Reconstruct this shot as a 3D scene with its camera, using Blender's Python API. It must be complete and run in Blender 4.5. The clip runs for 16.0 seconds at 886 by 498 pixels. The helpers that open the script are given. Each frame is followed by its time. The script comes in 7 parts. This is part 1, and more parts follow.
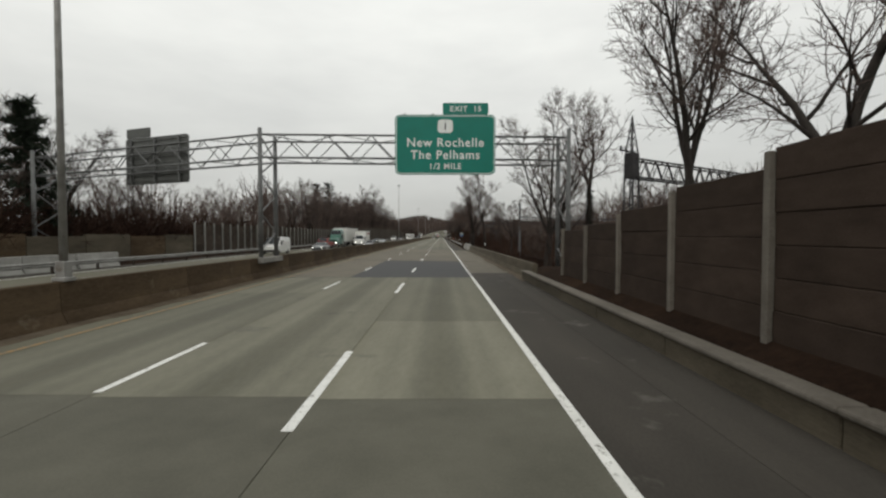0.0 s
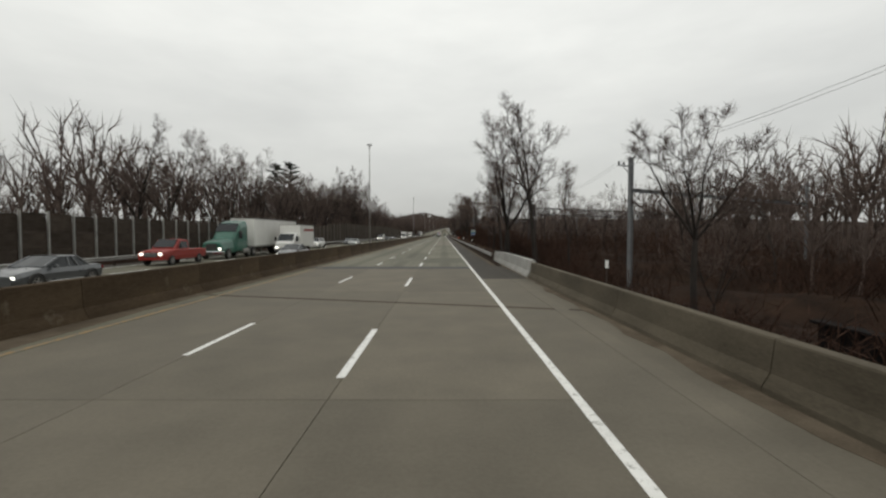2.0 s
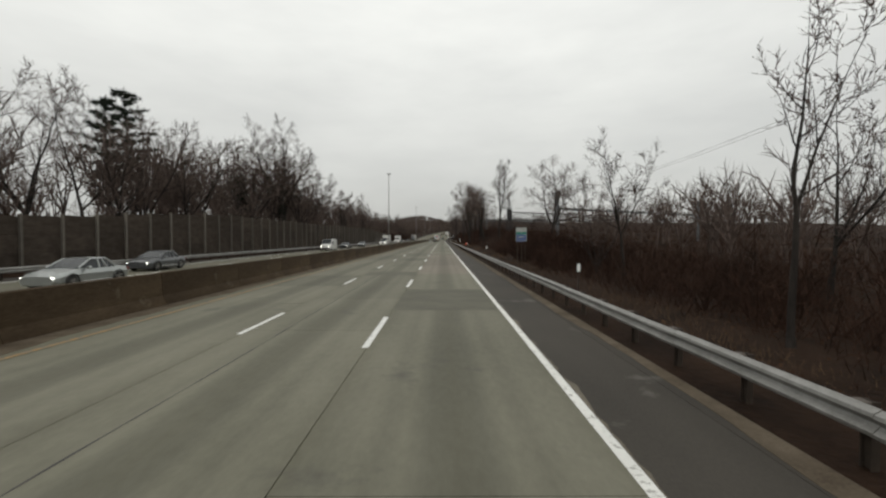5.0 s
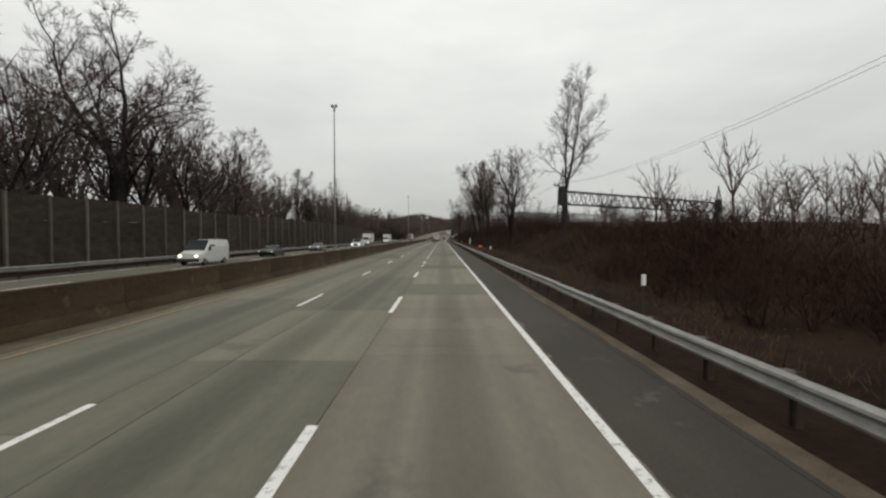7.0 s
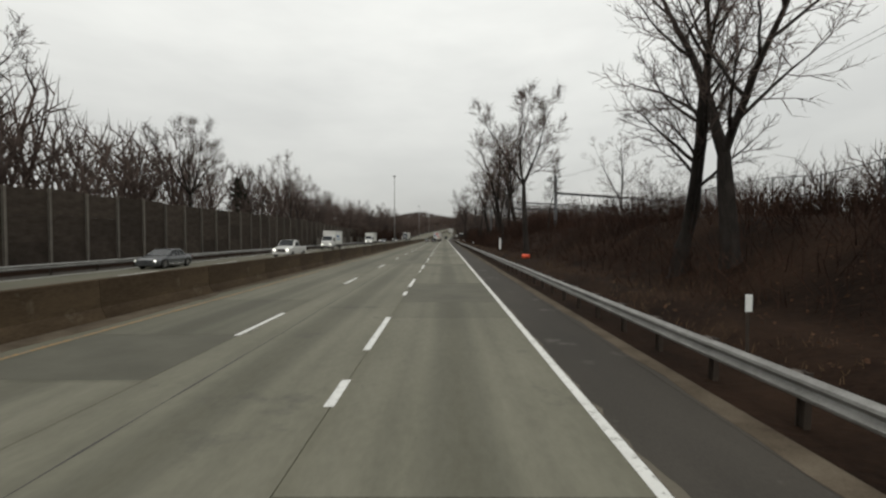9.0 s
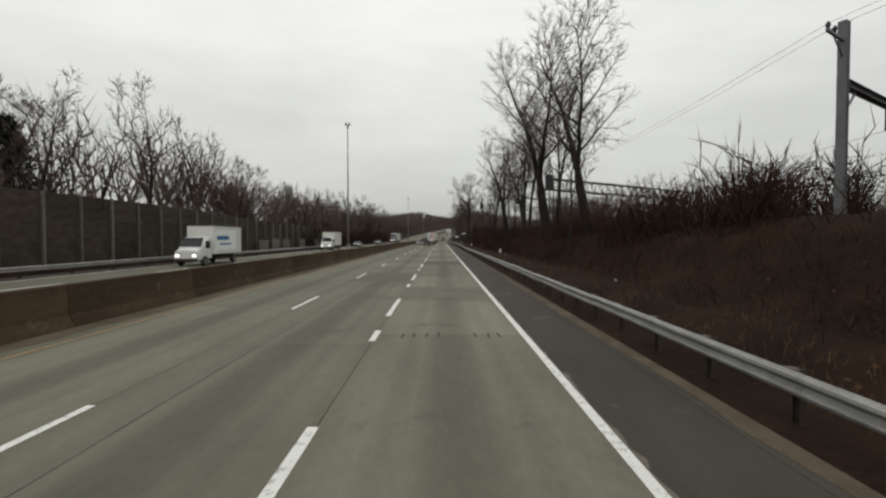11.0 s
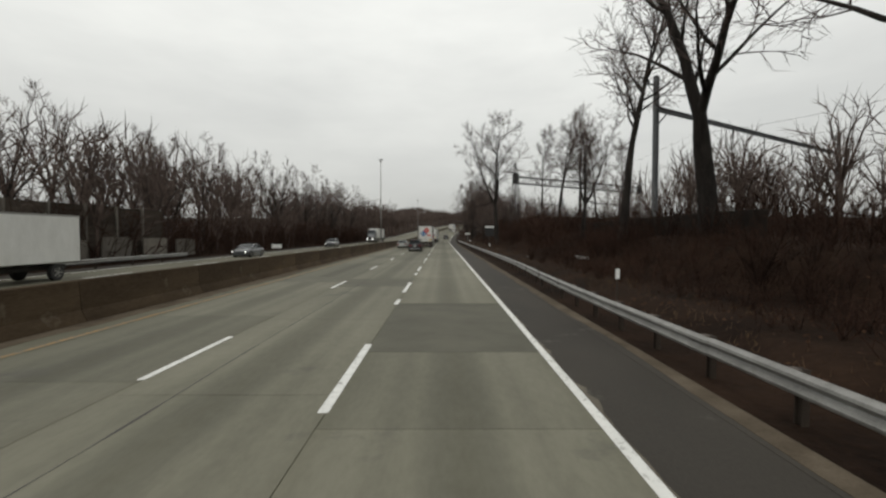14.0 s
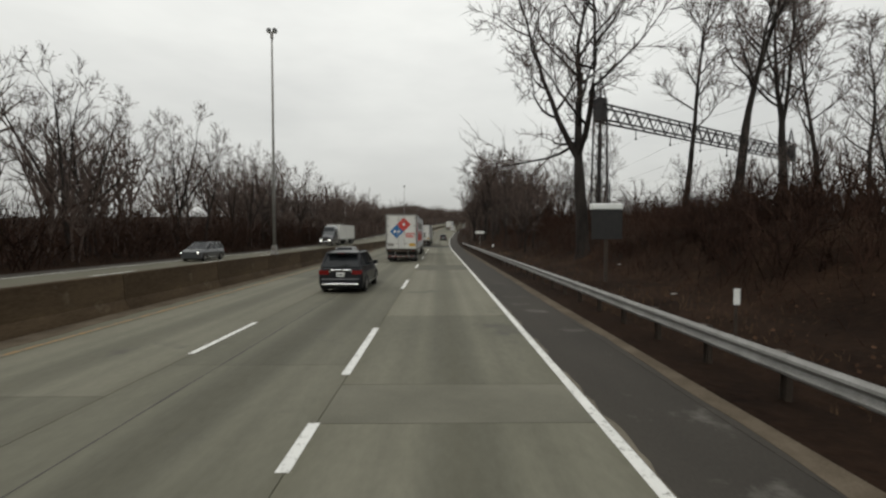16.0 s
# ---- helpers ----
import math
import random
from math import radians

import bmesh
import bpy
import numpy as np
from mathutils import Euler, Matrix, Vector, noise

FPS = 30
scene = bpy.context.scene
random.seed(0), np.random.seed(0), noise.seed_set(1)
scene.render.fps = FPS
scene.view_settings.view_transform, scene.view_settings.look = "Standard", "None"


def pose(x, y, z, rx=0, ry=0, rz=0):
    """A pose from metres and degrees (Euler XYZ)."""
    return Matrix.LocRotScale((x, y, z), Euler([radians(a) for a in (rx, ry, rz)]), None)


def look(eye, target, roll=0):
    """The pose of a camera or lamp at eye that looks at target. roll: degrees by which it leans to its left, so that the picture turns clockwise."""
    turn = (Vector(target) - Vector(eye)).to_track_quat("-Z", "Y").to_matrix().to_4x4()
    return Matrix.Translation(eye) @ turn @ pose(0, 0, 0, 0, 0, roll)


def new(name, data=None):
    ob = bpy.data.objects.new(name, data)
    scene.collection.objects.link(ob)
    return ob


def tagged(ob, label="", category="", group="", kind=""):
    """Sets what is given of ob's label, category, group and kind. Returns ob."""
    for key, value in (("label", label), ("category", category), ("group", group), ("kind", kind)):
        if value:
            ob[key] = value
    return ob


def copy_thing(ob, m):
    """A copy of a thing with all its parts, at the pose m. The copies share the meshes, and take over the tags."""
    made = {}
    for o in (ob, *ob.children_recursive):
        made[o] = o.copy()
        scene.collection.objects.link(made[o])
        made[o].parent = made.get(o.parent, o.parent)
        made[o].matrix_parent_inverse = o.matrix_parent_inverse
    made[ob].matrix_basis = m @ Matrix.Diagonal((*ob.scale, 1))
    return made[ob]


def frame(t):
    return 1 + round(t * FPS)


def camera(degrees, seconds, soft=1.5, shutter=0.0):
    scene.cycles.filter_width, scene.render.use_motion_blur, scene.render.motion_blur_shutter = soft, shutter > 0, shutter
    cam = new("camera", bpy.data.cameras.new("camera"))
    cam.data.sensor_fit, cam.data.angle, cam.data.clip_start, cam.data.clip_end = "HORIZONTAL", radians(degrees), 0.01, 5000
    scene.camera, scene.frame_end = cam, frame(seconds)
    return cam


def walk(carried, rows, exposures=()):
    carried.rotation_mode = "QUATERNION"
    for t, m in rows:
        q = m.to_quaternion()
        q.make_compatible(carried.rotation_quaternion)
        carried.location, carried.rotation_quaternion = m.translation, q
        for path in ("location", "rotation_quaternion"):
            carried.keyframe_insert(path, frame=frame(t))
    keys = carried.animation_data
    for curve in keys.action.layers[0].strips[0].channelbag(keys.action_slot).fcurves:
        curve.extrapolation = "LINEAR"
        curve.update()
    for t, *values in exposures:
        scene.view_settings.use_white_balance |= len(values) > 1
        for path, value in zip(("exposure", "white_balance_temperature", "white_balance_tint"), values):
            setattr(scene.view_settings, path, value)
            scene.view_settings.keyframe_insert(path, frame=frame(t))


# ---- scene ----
# ---------------- camera and its walk ----------------
# World: y runs along the road, x to the right, x = 0 on the dashed line left of the driven lane.
cam = camera(88.8, 16.0, 2.4, 0.0)
PATH = [(0, 1.86, 0), (1, 1.75, 24.42), (2, 1.68, 48.41), (3, 1.67, 71.97), (4, 1.65, 95.14), (5, 1.64, 117.94),
        (6, 1.62, 140.42), (7, 1.61, 162.63), (8, 1.60, 184.63), (9, 1.60, 206.49), (10, 1.59, 228.30),
        (11, 1.58, 250.15), (12, 1.57, 272.13), (13, 1.57, 294.36), (14, 1.58, 316.96), (15, 1.57, 340.06), (16, 1.55, 363.81)]
# seconds, degrees below the level, degrees to the right: the cab nods on the bridge joints
AIM = [(0, 1.71, 0.23), (0.5, 1.65, 0.36), (1, 1.55, 0.27), (1.5, 1.37, 0.29), (2, 1.93, -0.02), (2.5, 1.05, -0.24), (3, 2.17, -0.12), (3.5, 1.50, 0.13), (4, 1.30, 0.01), (6.5, 1.59, 0.44), (7, 1.51, 0.12), (7.5, 1.72, -0.07), (8, 1.87, -0.06), (8.5, 1.65, 0.29), (9, 1.62, -0.11), (11.5, 1.41, 0.40), (12, 1.54, 0.42), (12.5, 1.62, 0.44), (13, 1.90, 0.47), (13.5, 1.73, 0.15), (14, 1.80, 0.08), (14.5, 1.72, -0.20), (15, 1.78, 0.06), (15.5, 1.85, 0.30), (16, 1.90, 0.60)]


def along(t):
    """Where the eye is at t seconds: a smooth curve through PATH."""
    i = min(int(t), 15)
    s = t - i
    a, b = PATH[i], PATH[i + 1]
    before, after = PATH[max(i - 1, 0)], PATH[min(i + 2, 16)]
    out = []
    for k in (1, 2):
        m0 = (b[k] - before[k]) / (b[0] - before[0])
        m1 = (after[k] - a[k]) / (after[0] - a[0])
        out.append((2 * s ** 3 - 3 * s * s + 1) * a[k] + (s ** 3 - 2 * s * s + s) * m0 + (3 * s * s - 2 * s ** 3) * b[k] + (s ** 3 - s * s) * m1)
    return out


def aim(t):
    for (a, p, q), (b, r, u) in zip(AIM, AIM[1:]):
        if a <= t <= b:
            k = (t - a) / (b - a)
            return p + (r - p) * k, q + (u - q) * k


ROWS = []
for k in range(33):
    down, right = aim(k / 2)
    ROWS.append((k / 2, pose(*along(k / 2), 2.41, 90 - down, 0, -right)))
walk(cam, ROWS, exposures=[(0, 0.06, 6560, 7), (16, 0.06, 6560, 7)])

# ---------------- overcast sky and a veiled sun ----------------
SUN_EL, SUN_ROT = radians(38), radians(200)
world = bpy.data.worlds.new("world")
scene.world = world
world.use_nodes = True
wt = world.node_tree
wt.nodes.clear()


def node(tree, kind, **inputs):
    n = tree.nodes.new(kind)
    for k, v in inputs.items():
        n.inputs[k.replace("_", " ")].default_value = v
    return n


sky = wt.nodes.new("ShaderNodeTexSky")
sky.sky_type, sky.sun_disc, sky.sun_elevation, sky.sun_rotation = "NISHITA", False, SUN_EL, SUN_ROT
sky.dust_density, sky.air_density = 4.0, 1.0
coord = wt.nodes.new("ShaderNodeTexCoord")
stretch = node(wt, "ShaderNodeMapping", Scale=(1.0, 1.0, 3.2))
clouds = node(wt, "ShaderNodeTexNoise", Scale=2.2, Detail=5.0, Roughness=0.55)
ramp = wt.nodes.new("ShaderNodeValToRGB")
ramp.color_ramp.elements[0].position, ramp.color_ramp.elements[0].color = 0.30, (7.75, 7.73, 7.6, 1)
ramp.color_ramp.elements[1].position, ramp.color_ramp.elements[1].color = 0.72, (9.6, 9.55, 9.3, 1)
sep = wt.nodes.new("ShaderNodeSeparateXYZ")
lift = wt.nodes.new("ShaderNodeMapRange")
lift.inputs["From Min"].default_value, lift.inputs["From Max"].default_value = 0.0, 0.48
lift.inputs["To Min"].default_value, lift.inputs["To Max"].default_value = 0.60, 1.10
veil = wt.nodes.new("ShaderNodeMix")
veil.data_type, veil.blend_type = "RGBA", "MULTIPLY"
veil.inputs[0].default_value = 1.0
mixsky = wt.nodes.new("ShaderNodeMix")
mixsky.data_type = "RGBA"
mixsky.inputs[0].default_value = 0.94
back = node(wt, "ShaderNodeBackground", Strength=0.1)
wout = wt.nodes.new("ShaderNodeOutputWorld")
wt.links.new(coord.outputs["Generated"], stretch.inputs[0])
wt.links.new(stretch.outputs[0], clouds.inputs["Vector"])
wt.links.new(clouds.outputs["Fac"], ramp.inputs[0])
wt.links.new(coord.outputs["Generated"], sep.inputs[0])
wt.links.new(sep.outputs[2], lift.inputs["Value"])
wt.links.new(ramp.outputs[0], veil.inputs["A"])
wt.links.new(lift.outputs[0], veil.inputs["B"])
wt.links.new(sky.outputs[0], mixsky.inputs["A"])
wt.links.new(veil.outputs["Result"], mixsky.inputs["B"])
wt.links.new(mixsky.outputs["Result"], back.inputs["Color"])
wt.links.new(back.outputs[0], wout.inputs[0])
sun_data = bpy.data.lights.new("sun", "SUN")
sun_data.energy, sun_data.angle, sun_data.color = 0.6, radians(25), (1.0, 0.97, 0.93)
sun = new("sun", sun_data)
sun.matrix_world = look((0, 0, 50), (-20 * math.sin(SUN_ROT), 50 - 50 - 20 * math.cos(SUN_ROT), 50 - 26))


# ---------------- materials ----------------
def surface(name, a, b, rough=0.8, scale=3.0, fine=40.0, bump=0.25, metal=0.0, vary=0.0, island=0.0, stretch_by=(1, 1, 1), spread=(0.35, 0.68), spec=0.4, dist=0.01):
    """Two colours mixed by a coarse and a fine noise, with relief; vary: tone change from object to object; island: from piece to piece."""
    m = bpy.data.materials.new(name)
    m.use_nodes = True
    t = m.node_tree
    p = t.nodes["Principled BSDF"]
    co = t.nodes.new("ShaderNodeTexCoord")
    mp = node(t, "ShaderNodeMapping", Scale=stretch_by)
    t.links.new(co.outputs["Object"], mp.inputs[0])
    n1 = node(t, "ShaderNodeTexNoise", Scale=scale, Detail=6.0, Roughness=0.6)
    n2 = node(t, "ShaderNodeTexNoise", Scale=fine, Detail=4.0, Roughness=0.7)
    for n in (n1, n2):
        t.links.new(mp.outputs[0], n.inputs["Vector"])
    mx = t.nodes.new("ShaderNodeMix")
    mx.inputs[0].default_value = 0.35
    t.links.new(n1.outputs["Fac"], mx.inputs["A"])
    t.links.new(n2.outputs["Fac"], mx.inputs["B"])
    r = t.nodes.new("ShaderNodeValToRGB")
    r.color_ramp.elements[0].position, r.color_ramp.elements[1].position = spread
    r.color_ramp.elements[0].color, r.color_ramp.elements[1].color = (*a, 1), (*b, 1)
    t.links.new(mx.outputs["Result"], r.inputs[0])
    colour = r.outputs[0]
    for amount, kind, out in ((vary, "ShaderNodeObjectInfo", "Random"), (island, "ShaderNodeNewGeometry", "Random Per Island")):
        if amount:
            info = t.nodes.new(kind)
            rng = t.nodes.new("ShaderNodeMapRange")
            rng.inputs["To Min"].default_value, rng.inputs["To Max"].default_value = 1 - amount, 1 + amount
            t.links.new(info.outputs[out], rng.inputs["Value"])
            mul = t.nodes.new("ShaderNodeMix")
            mul.data_type, mul.blend_type = "RGBA", "MULTIPLY"
            mul.inputs[0].default_value = 1.0
            t.links.new(colour, mul.inputs["A"])
            t.links.new(rng.outputs[0], mul.inputs["B"])
            colour = mul.outputs["Result"]
    t.links.new(colour, p.inputs["Base Color"])
    rr = t.nodes.new("ShaderNodeMapRange")
    rr.inputs["To Min"].default_value, rr.inputs["To Max"].default_value = max(rough - 0.12, 0.02), min(rough + 0.12, 1)
    t.links.new(n1.outputs["Fac"], rr.inputs["Value"])
    t.links.new(rr.outputs[0], p.inputs["Roughness"])
    p.inputs["Metallic"].default_value = metal
    p.inputs["Specular IOR Level"].default_value = spec
    if bump:
        bm_ = node(t, "ShaderNodeBump", Strength=bump, Distance=dist)
        t.links.new(mx.outputs["Result"], bm_.inputs["Height"])
        t.links.new(bm_.outputs[0], p.inputs["Normal"])
    return m


def paint(name, colour, rough=0.35, metal=0.0, coat=0.0, emit=0.0):
    m = surface(name, tuple(c * 0.82 for c in colour), colour, rough, 1.5, 22.0, 0.04, metal)
    p = m.node_tree.nodes["Principled BSDF"]
    p.inputs["Coat Weight"].default_value = coat
    if emit:
        p.inputs["Emission Color"].default_value = (*colour, 1)
        p.inputs["Emission Strength"].default_value = emit
    return m


def worn_marking(name, colour, under, lo=0.36, hi=0.46):
    """Road paint through whose gaps the old surface shows."""
    m = surface(name, tuple(c * 0.8 for c in colour), colour, 0.7, 2.0, 60.0, 0.2)
    t = m.node_tree
    p = t.nodes["Principled BSDF"]
    first = p.inputs["Base Color"].links[0].from_socket
    n = node(t, "ShaderNodeTexNoise", Scale=7.0, Detail=8.0, Roughness=0.75)
    co = t.nodes.new("ShaderNodeTexCoord")
    t.links.new(co.outputs["Object"], n.inputs["Vector"])
    r = t.nodes.new("ShaderNodeValToRGB")
    r.color_ramp.elements[0].position, r.color_ramp.elements[1].position = lo, hi
    t.links.new(n.outputs["Fac"], r.inputs[0])
    mx = t.nodes.new("ShaderNodeMix")
    mx.data_type = "RGBA"
    mx.inputs["A"].default_value = (*under, 1)
    t.links.new(r.outputs[0], mx.inputs[0])
    t.links.new(first, mx.inputs["B"])
    t.links.new(mx.outputs["Result"], p.inputs["Base Color"])
    return m


def road_concrete(name, a, b, vary, lane_mid):
    """Old concrete with darker wheel tracks, oil between them and stains."""
    m = surface(name, a, b, 0.82, 0.55, 9.0, 0.2, 0, vary, 0, (1, 0.35, 1), (0.3, 0.72), spec=0.25)
    t = m.node_tree
    p = t.nodes["Principled BSDF"]
    first = p.inputs["Base Color"].links[0].from_socket
    geo = t.nodes.new("ShaderNodeNewGeometry")
    sp = t.nodes.new("ShaderNodeSeparateXYZ")
    t.links.new(geo.outputs["Position"], sp.inputs[0])
    add = t.nodes.new("ShaderNodeMath")
    add.operation = "SUBTRACT"
    add.inputs[1].default_value = lane_mid
    t.links.new(sp.outputs[0], add.inputs[0])
    ab = t.nodes.new("ShaderNodeMath")
    ab.operation = "ABSOLUTE"
    t.links.new(add.outputs[0], ab.inputs[0])
    cr = t.nodes.new("ShaderNodeValToRGB")
    e = cr.color_ramp.elements
    e[0].position, e[0].color = 0.0, (0.72, 0.715, 0.70, 1)
    e[1].position, e[1].color = 1.0, (0.86, 0.85, 0.82, 1)
    for pos, v in ((0.17, 0.78), (0.33, 1.06), (0.48, 0.94), (0.62, 1.08), (0.80, 1.02)):
        el = e.new(pos)
        el.color = (v, v, v, 1)
    dv = t.nodes.new("ShaderNodeMath")
    dv.operation = "DIVIDE"
    dv.inputs[1].default_value = 1.9
    t.links.new(ab.outputs[0], dv.inputs[0])
    t.links.new(dv.outputs[0], cr.inputs[0])
    mul = t.nodes.new("ShaderNodeMix")
    mul.data_type, mul.blend_type = "RGBA", "MULTIPLY"
    mul.inputs[0].default_value = 1.0
    t.links.new(first, mul.inputs["A"])
    t.links.new(cr.outputs[0], mul.inputs["B"])
    t.links.new(mul.outputs["Result"], p.inputs["Base Color"])
    return m


LANES = ((-6.95, -3.40), (-3.40, 0.0), (0.0, 3.66))
# left lanes toned down: stains, plus the lens's corner darkening put into the colour
MAT_SLAB = [road_concrete("road_concrete", (0.109 * k, 0.105 * k, 0.078 * k), (0.186 * k, 0.179 * k, 0.139 * k), 0.17, (a + b) / 2) for (a, b), k in zip(LANES, (0.85, 0.89, 1.0))]
MAT_SLAB_TAN = road_concrete("tan_road_concrete", (0.132, 0.117, 0.092), (0.205, 0.184, 0.150), 0.12, 1.83)
MAT_ASPHALT = surface("asphalt", (0.030, 0.031, 0.033), (0.058, 0.058, 0.058), 0.85, 0.8, 60.0, 0.35)
MAT_PATCH = surface("road_patch", (0.080, 0.077, 0.059), (0.136, 0.130, 0.103), 0.85, 0.8, 30.0, 0.25, 0, 0.2, spec=0.25)
MAT_SHOULDER = surface("shoulder_asphalt", (0.031, 0.0275, 0.023), (0.064, 0.057, 0.048), 0.85, 0.5, 40.0, 0.35, 0, 0.1, 0, (1, 0.3, 1), spec=0.2)
MAT_BRIDGE = surface("bridge_concrete", (0.084, 0.073, 0.054), (0.138, 0.121, 0.092), 0.85, 0.6, 16.0, 0.2, 0, 0.1)
MAT_DIRT = surface("roadside_dirt", (0.055, 0.042, 0.029), (0.14, 0.115, 0.085), 0.95, 1.2, 30.0, 0.6, spec=0.1)
MAT_WHITE_LINE = worn_marking("white_road_paint", (0.72, 0.72, 0.69), (0.2, 0.195, 0.175))
MAT_YELLOW_LINE = worn_marking("yellow_road_paint", (0.33, 0.19, 0.06), (0.13, 0.118, 0.09), 0.42, 0.54)
MAT_FLAKED_LINE = worn_marking("flaked_road_paint", (0.68, 0.68, 0.65), (0.045, 0.045, 0.044), 0.46, 0.50)
MAT_JOINT = surface("joint_filler", (0.03, 0.03, 0.03), (0.06, 0.055, 0.05), 0.9, 2, 30, 0.2)
MAT_JOINT_DIRT = surface("joint_dirt", (0.03, 0.024, 0.017), (0.085, 0.07, 0.05), 0.95, 1.4, 24.0, 0.4, spec=0.1)
MAT_MEDIAN = surface("median_concrete", (0.026, 0.0165, 0.009), (0.088, 0.063, 0.038), 0.9, 0.5, 10.0, 0.4, 0, 0.16, 0, (1, 0.5, 2.0), spec=0.15)
MAT_PARAPET = surface("parapet_concrete", (0.045, 0.037, 0.025), (0.112, 0.096, 0.070), 0.9, 0.7, 16.0, 0.4, 0, 0.1, 0, (1, 0.5, 2.0), spec=0.2)
MAT_CAP = surface("grey_concrete_cap", (0.17, 0.165, 0.15), (0.27, 0.26, 0.24), 0.85, 1.0, 18.0, 0.3)
MAT_PALE = surface("pale_concrete", (0.20, 0.195, 0.18), (0.37, 0.365, 0.34), 0.8, 0.9, 18.0, 0.3, 0, 0.1)
MAT_STEEL = surface("galvanised_steel", (0.17, 0.165, 0.155), (0.34, 0.335, 0.32), 0.6, 2.5, 40.0, 0.1, 0.45)
MAT_GANTRY = surface("gantry_steel", (0.09, 0.092, 0.092), (0.18, 0.182, 0.18), 0.6, 2.0, 30.0, 0.1, 0.3)
MAT_RUST = surface("weathered_post", (0.025, 0.018, 0.013), (0.06, 0.045, 0.033), 0.85, 2.0, 30.0, 0.3)
MAT_DARK_STEEL = surface("dark_railway_steel", (0.022, 0.021, 0.022), (0.055, 0.052, 0.052), 0.7, 2.0, 20.0, 0.2, 0.2, spec=0.25)
MAT_GIRDER = surface("blackened_girder_steel", (0.006, 0.006, 0.006), (0.018, 0.016, 0.015), 0.95, 2.0, 20.0, 0.2, spec=0.04)
MAT_GREY_POLE = surface("grey_railway_pole", (0.10, 0.105, 0.11), (0.18, 0.185, 0.19), 0.7, 1.5, 20.0, 0.2, 0.2)
MAT_WALL_DARK = surface("dark_wall_stone", (0.011, 0.009, 0.0075), (0.034, 0.027, 0.022), 0.95, 1.2, 14.0, 0.5, 0, 0.15, spec=0.1)
MAT_WALL_BROWN = surface("brown_noise_wall", (0.026, 0.018, 0.0135), (0.056, 0.040, 0.031), 0.9, 0.9, 18.0, 0.4, 0, 0.18, 0, (1, 1, 2.5), spec=0.12)
MAT_TIMBER_WALL = surface("weathered_timber_wall", (0.030, 0.024, 0.019), (0.075, 0.060, 0.048), 0.92, 0.9, 18.0, 0.4, 0, 0.22, 0, (1, 1, 2.5), spec=0.1)
MAT_WALL_POST = surface("noise_wall_post", (0.085, 0.075, 0.062), (0.17, 0.152, 0.13), 0.85, 1.2, 20.0, 0.3, 0, 0.2, spec=0.2)
MAT_WALL_POST_LIGHT = surface("pale_wall_post", (0.17, 0.165, 0.15), (0.30, 0.295, 0.275), 0.8, 1.2, 20.0, 0.3, 0, 0.15)
MAT_GREEN = surface("green_sign_face", (0.0, 0.15, 0.112), (0.0, 0.185, 0.14), 0.45, 1.0, 12.0, 0.03)
MAT_BLUE = surface("blue_sign_face", (0.015, 0.045, 0.19), (0.022, 0.07, 0.26), 0.45, 1.0, 12.0, 0.03)
MAT_SIGN_WHITE = surface("white_sign_paint", (0.68, 0.70, 0.68), (0.80, 0.81, 0.79), 0.5, 2.0, 14.0, 0.03)
MAT_SIGN_FADED = surface("faded_sign_white", (0.27, 0.28, 0.265), (0.40, 0.415, 0.39), 0.6, 2.0, 14.0, 0.05)
MAT_SIGN_BACK = surface("aluminium_sign_back", (0.075, 0.078, 0.075), (0.125, 0.128, 0.12), 0.6, 1.5, 22.0, 0.1, 0.2)
MAT_BLACK = surface("black_rubber", (0.012, 0.012, 0.012), (0.028, 0.027, 0.026), 0.75, 4.0, 40.0, 0.2)
MAT_BARK = surface("tree_bark", (0.014, 0.012, 0.011), (0.050, 0.043, 0.038), 0.95, 2.0, 22.0, 0.6, 0, 0.2, 0, (1, 1, 0.3), spec=0.1)
MAT_TWIG = surface("twigs", (0.055, 0.041, 0.035), (0.132, 0.100, 0.086), 0.95, 0.8, 6.0, 0.0, 0, 0.25, spec=0.1)
# stem colour lowered to take in the thicket's shading of itself
MAT_BRUSH = surface("brown_brush", (0.013, 0.0078, 0.006), (0.062, 0.036, 0.026), 0.95, 0.15, 2.0, 0.0, 0, 0, 0.35, spec=0.05)
MAT_PINE = surface("pine_needles", (0.010, 0.014, 0.010), (0.030, 0.038, 0.026), 0.9, 2.0, 20.0, 0.0, 0, 0.15, 0.3, spec=0.1)
MAT_IVY = surface("ivy_leaves", (0.006, 0.008, 0.005), (0.016, 0.018, 0.011), 0.8, 2.0, 20.0, 0.0, 0, 0.1, 0.3, spec=0.1)
MAT_LEAF = surface("dead_leaves", (0.040, 0.022, 0.015), (0.095, 0.050, 0.032), 0.9, 2.0, 20.0, 0.0, 0, 0.0, 0.4, spec=0.1)
MAT_LITTER = surface("fallen_leaf", (0.035, 0.019, 0.012), (0.085, 0.05, 0.031), 0.95, 2.0, 20.0, 0.0, 0, 0.0, 0.5, spec=0.05)
MAT_STRAW = surface("dead_grass_straw", (0.07, 0.044, 0.025), (0.17, 0.115, 0.065), 0.95, 0.4, 8.0, 0.0, 0, 0.0, 0.4, spec=0.05)
# base tones lowered: shade between the brush stems is put into the ground colour
MAT_GROUND = surface("leaf_litter_ground", (0.0075, 0.0045, 0.0031), (0.034, 0.0198, 0.0128), 0.97, 0.35, 6.0, 1.0, dist=0.12, spec=0.05)


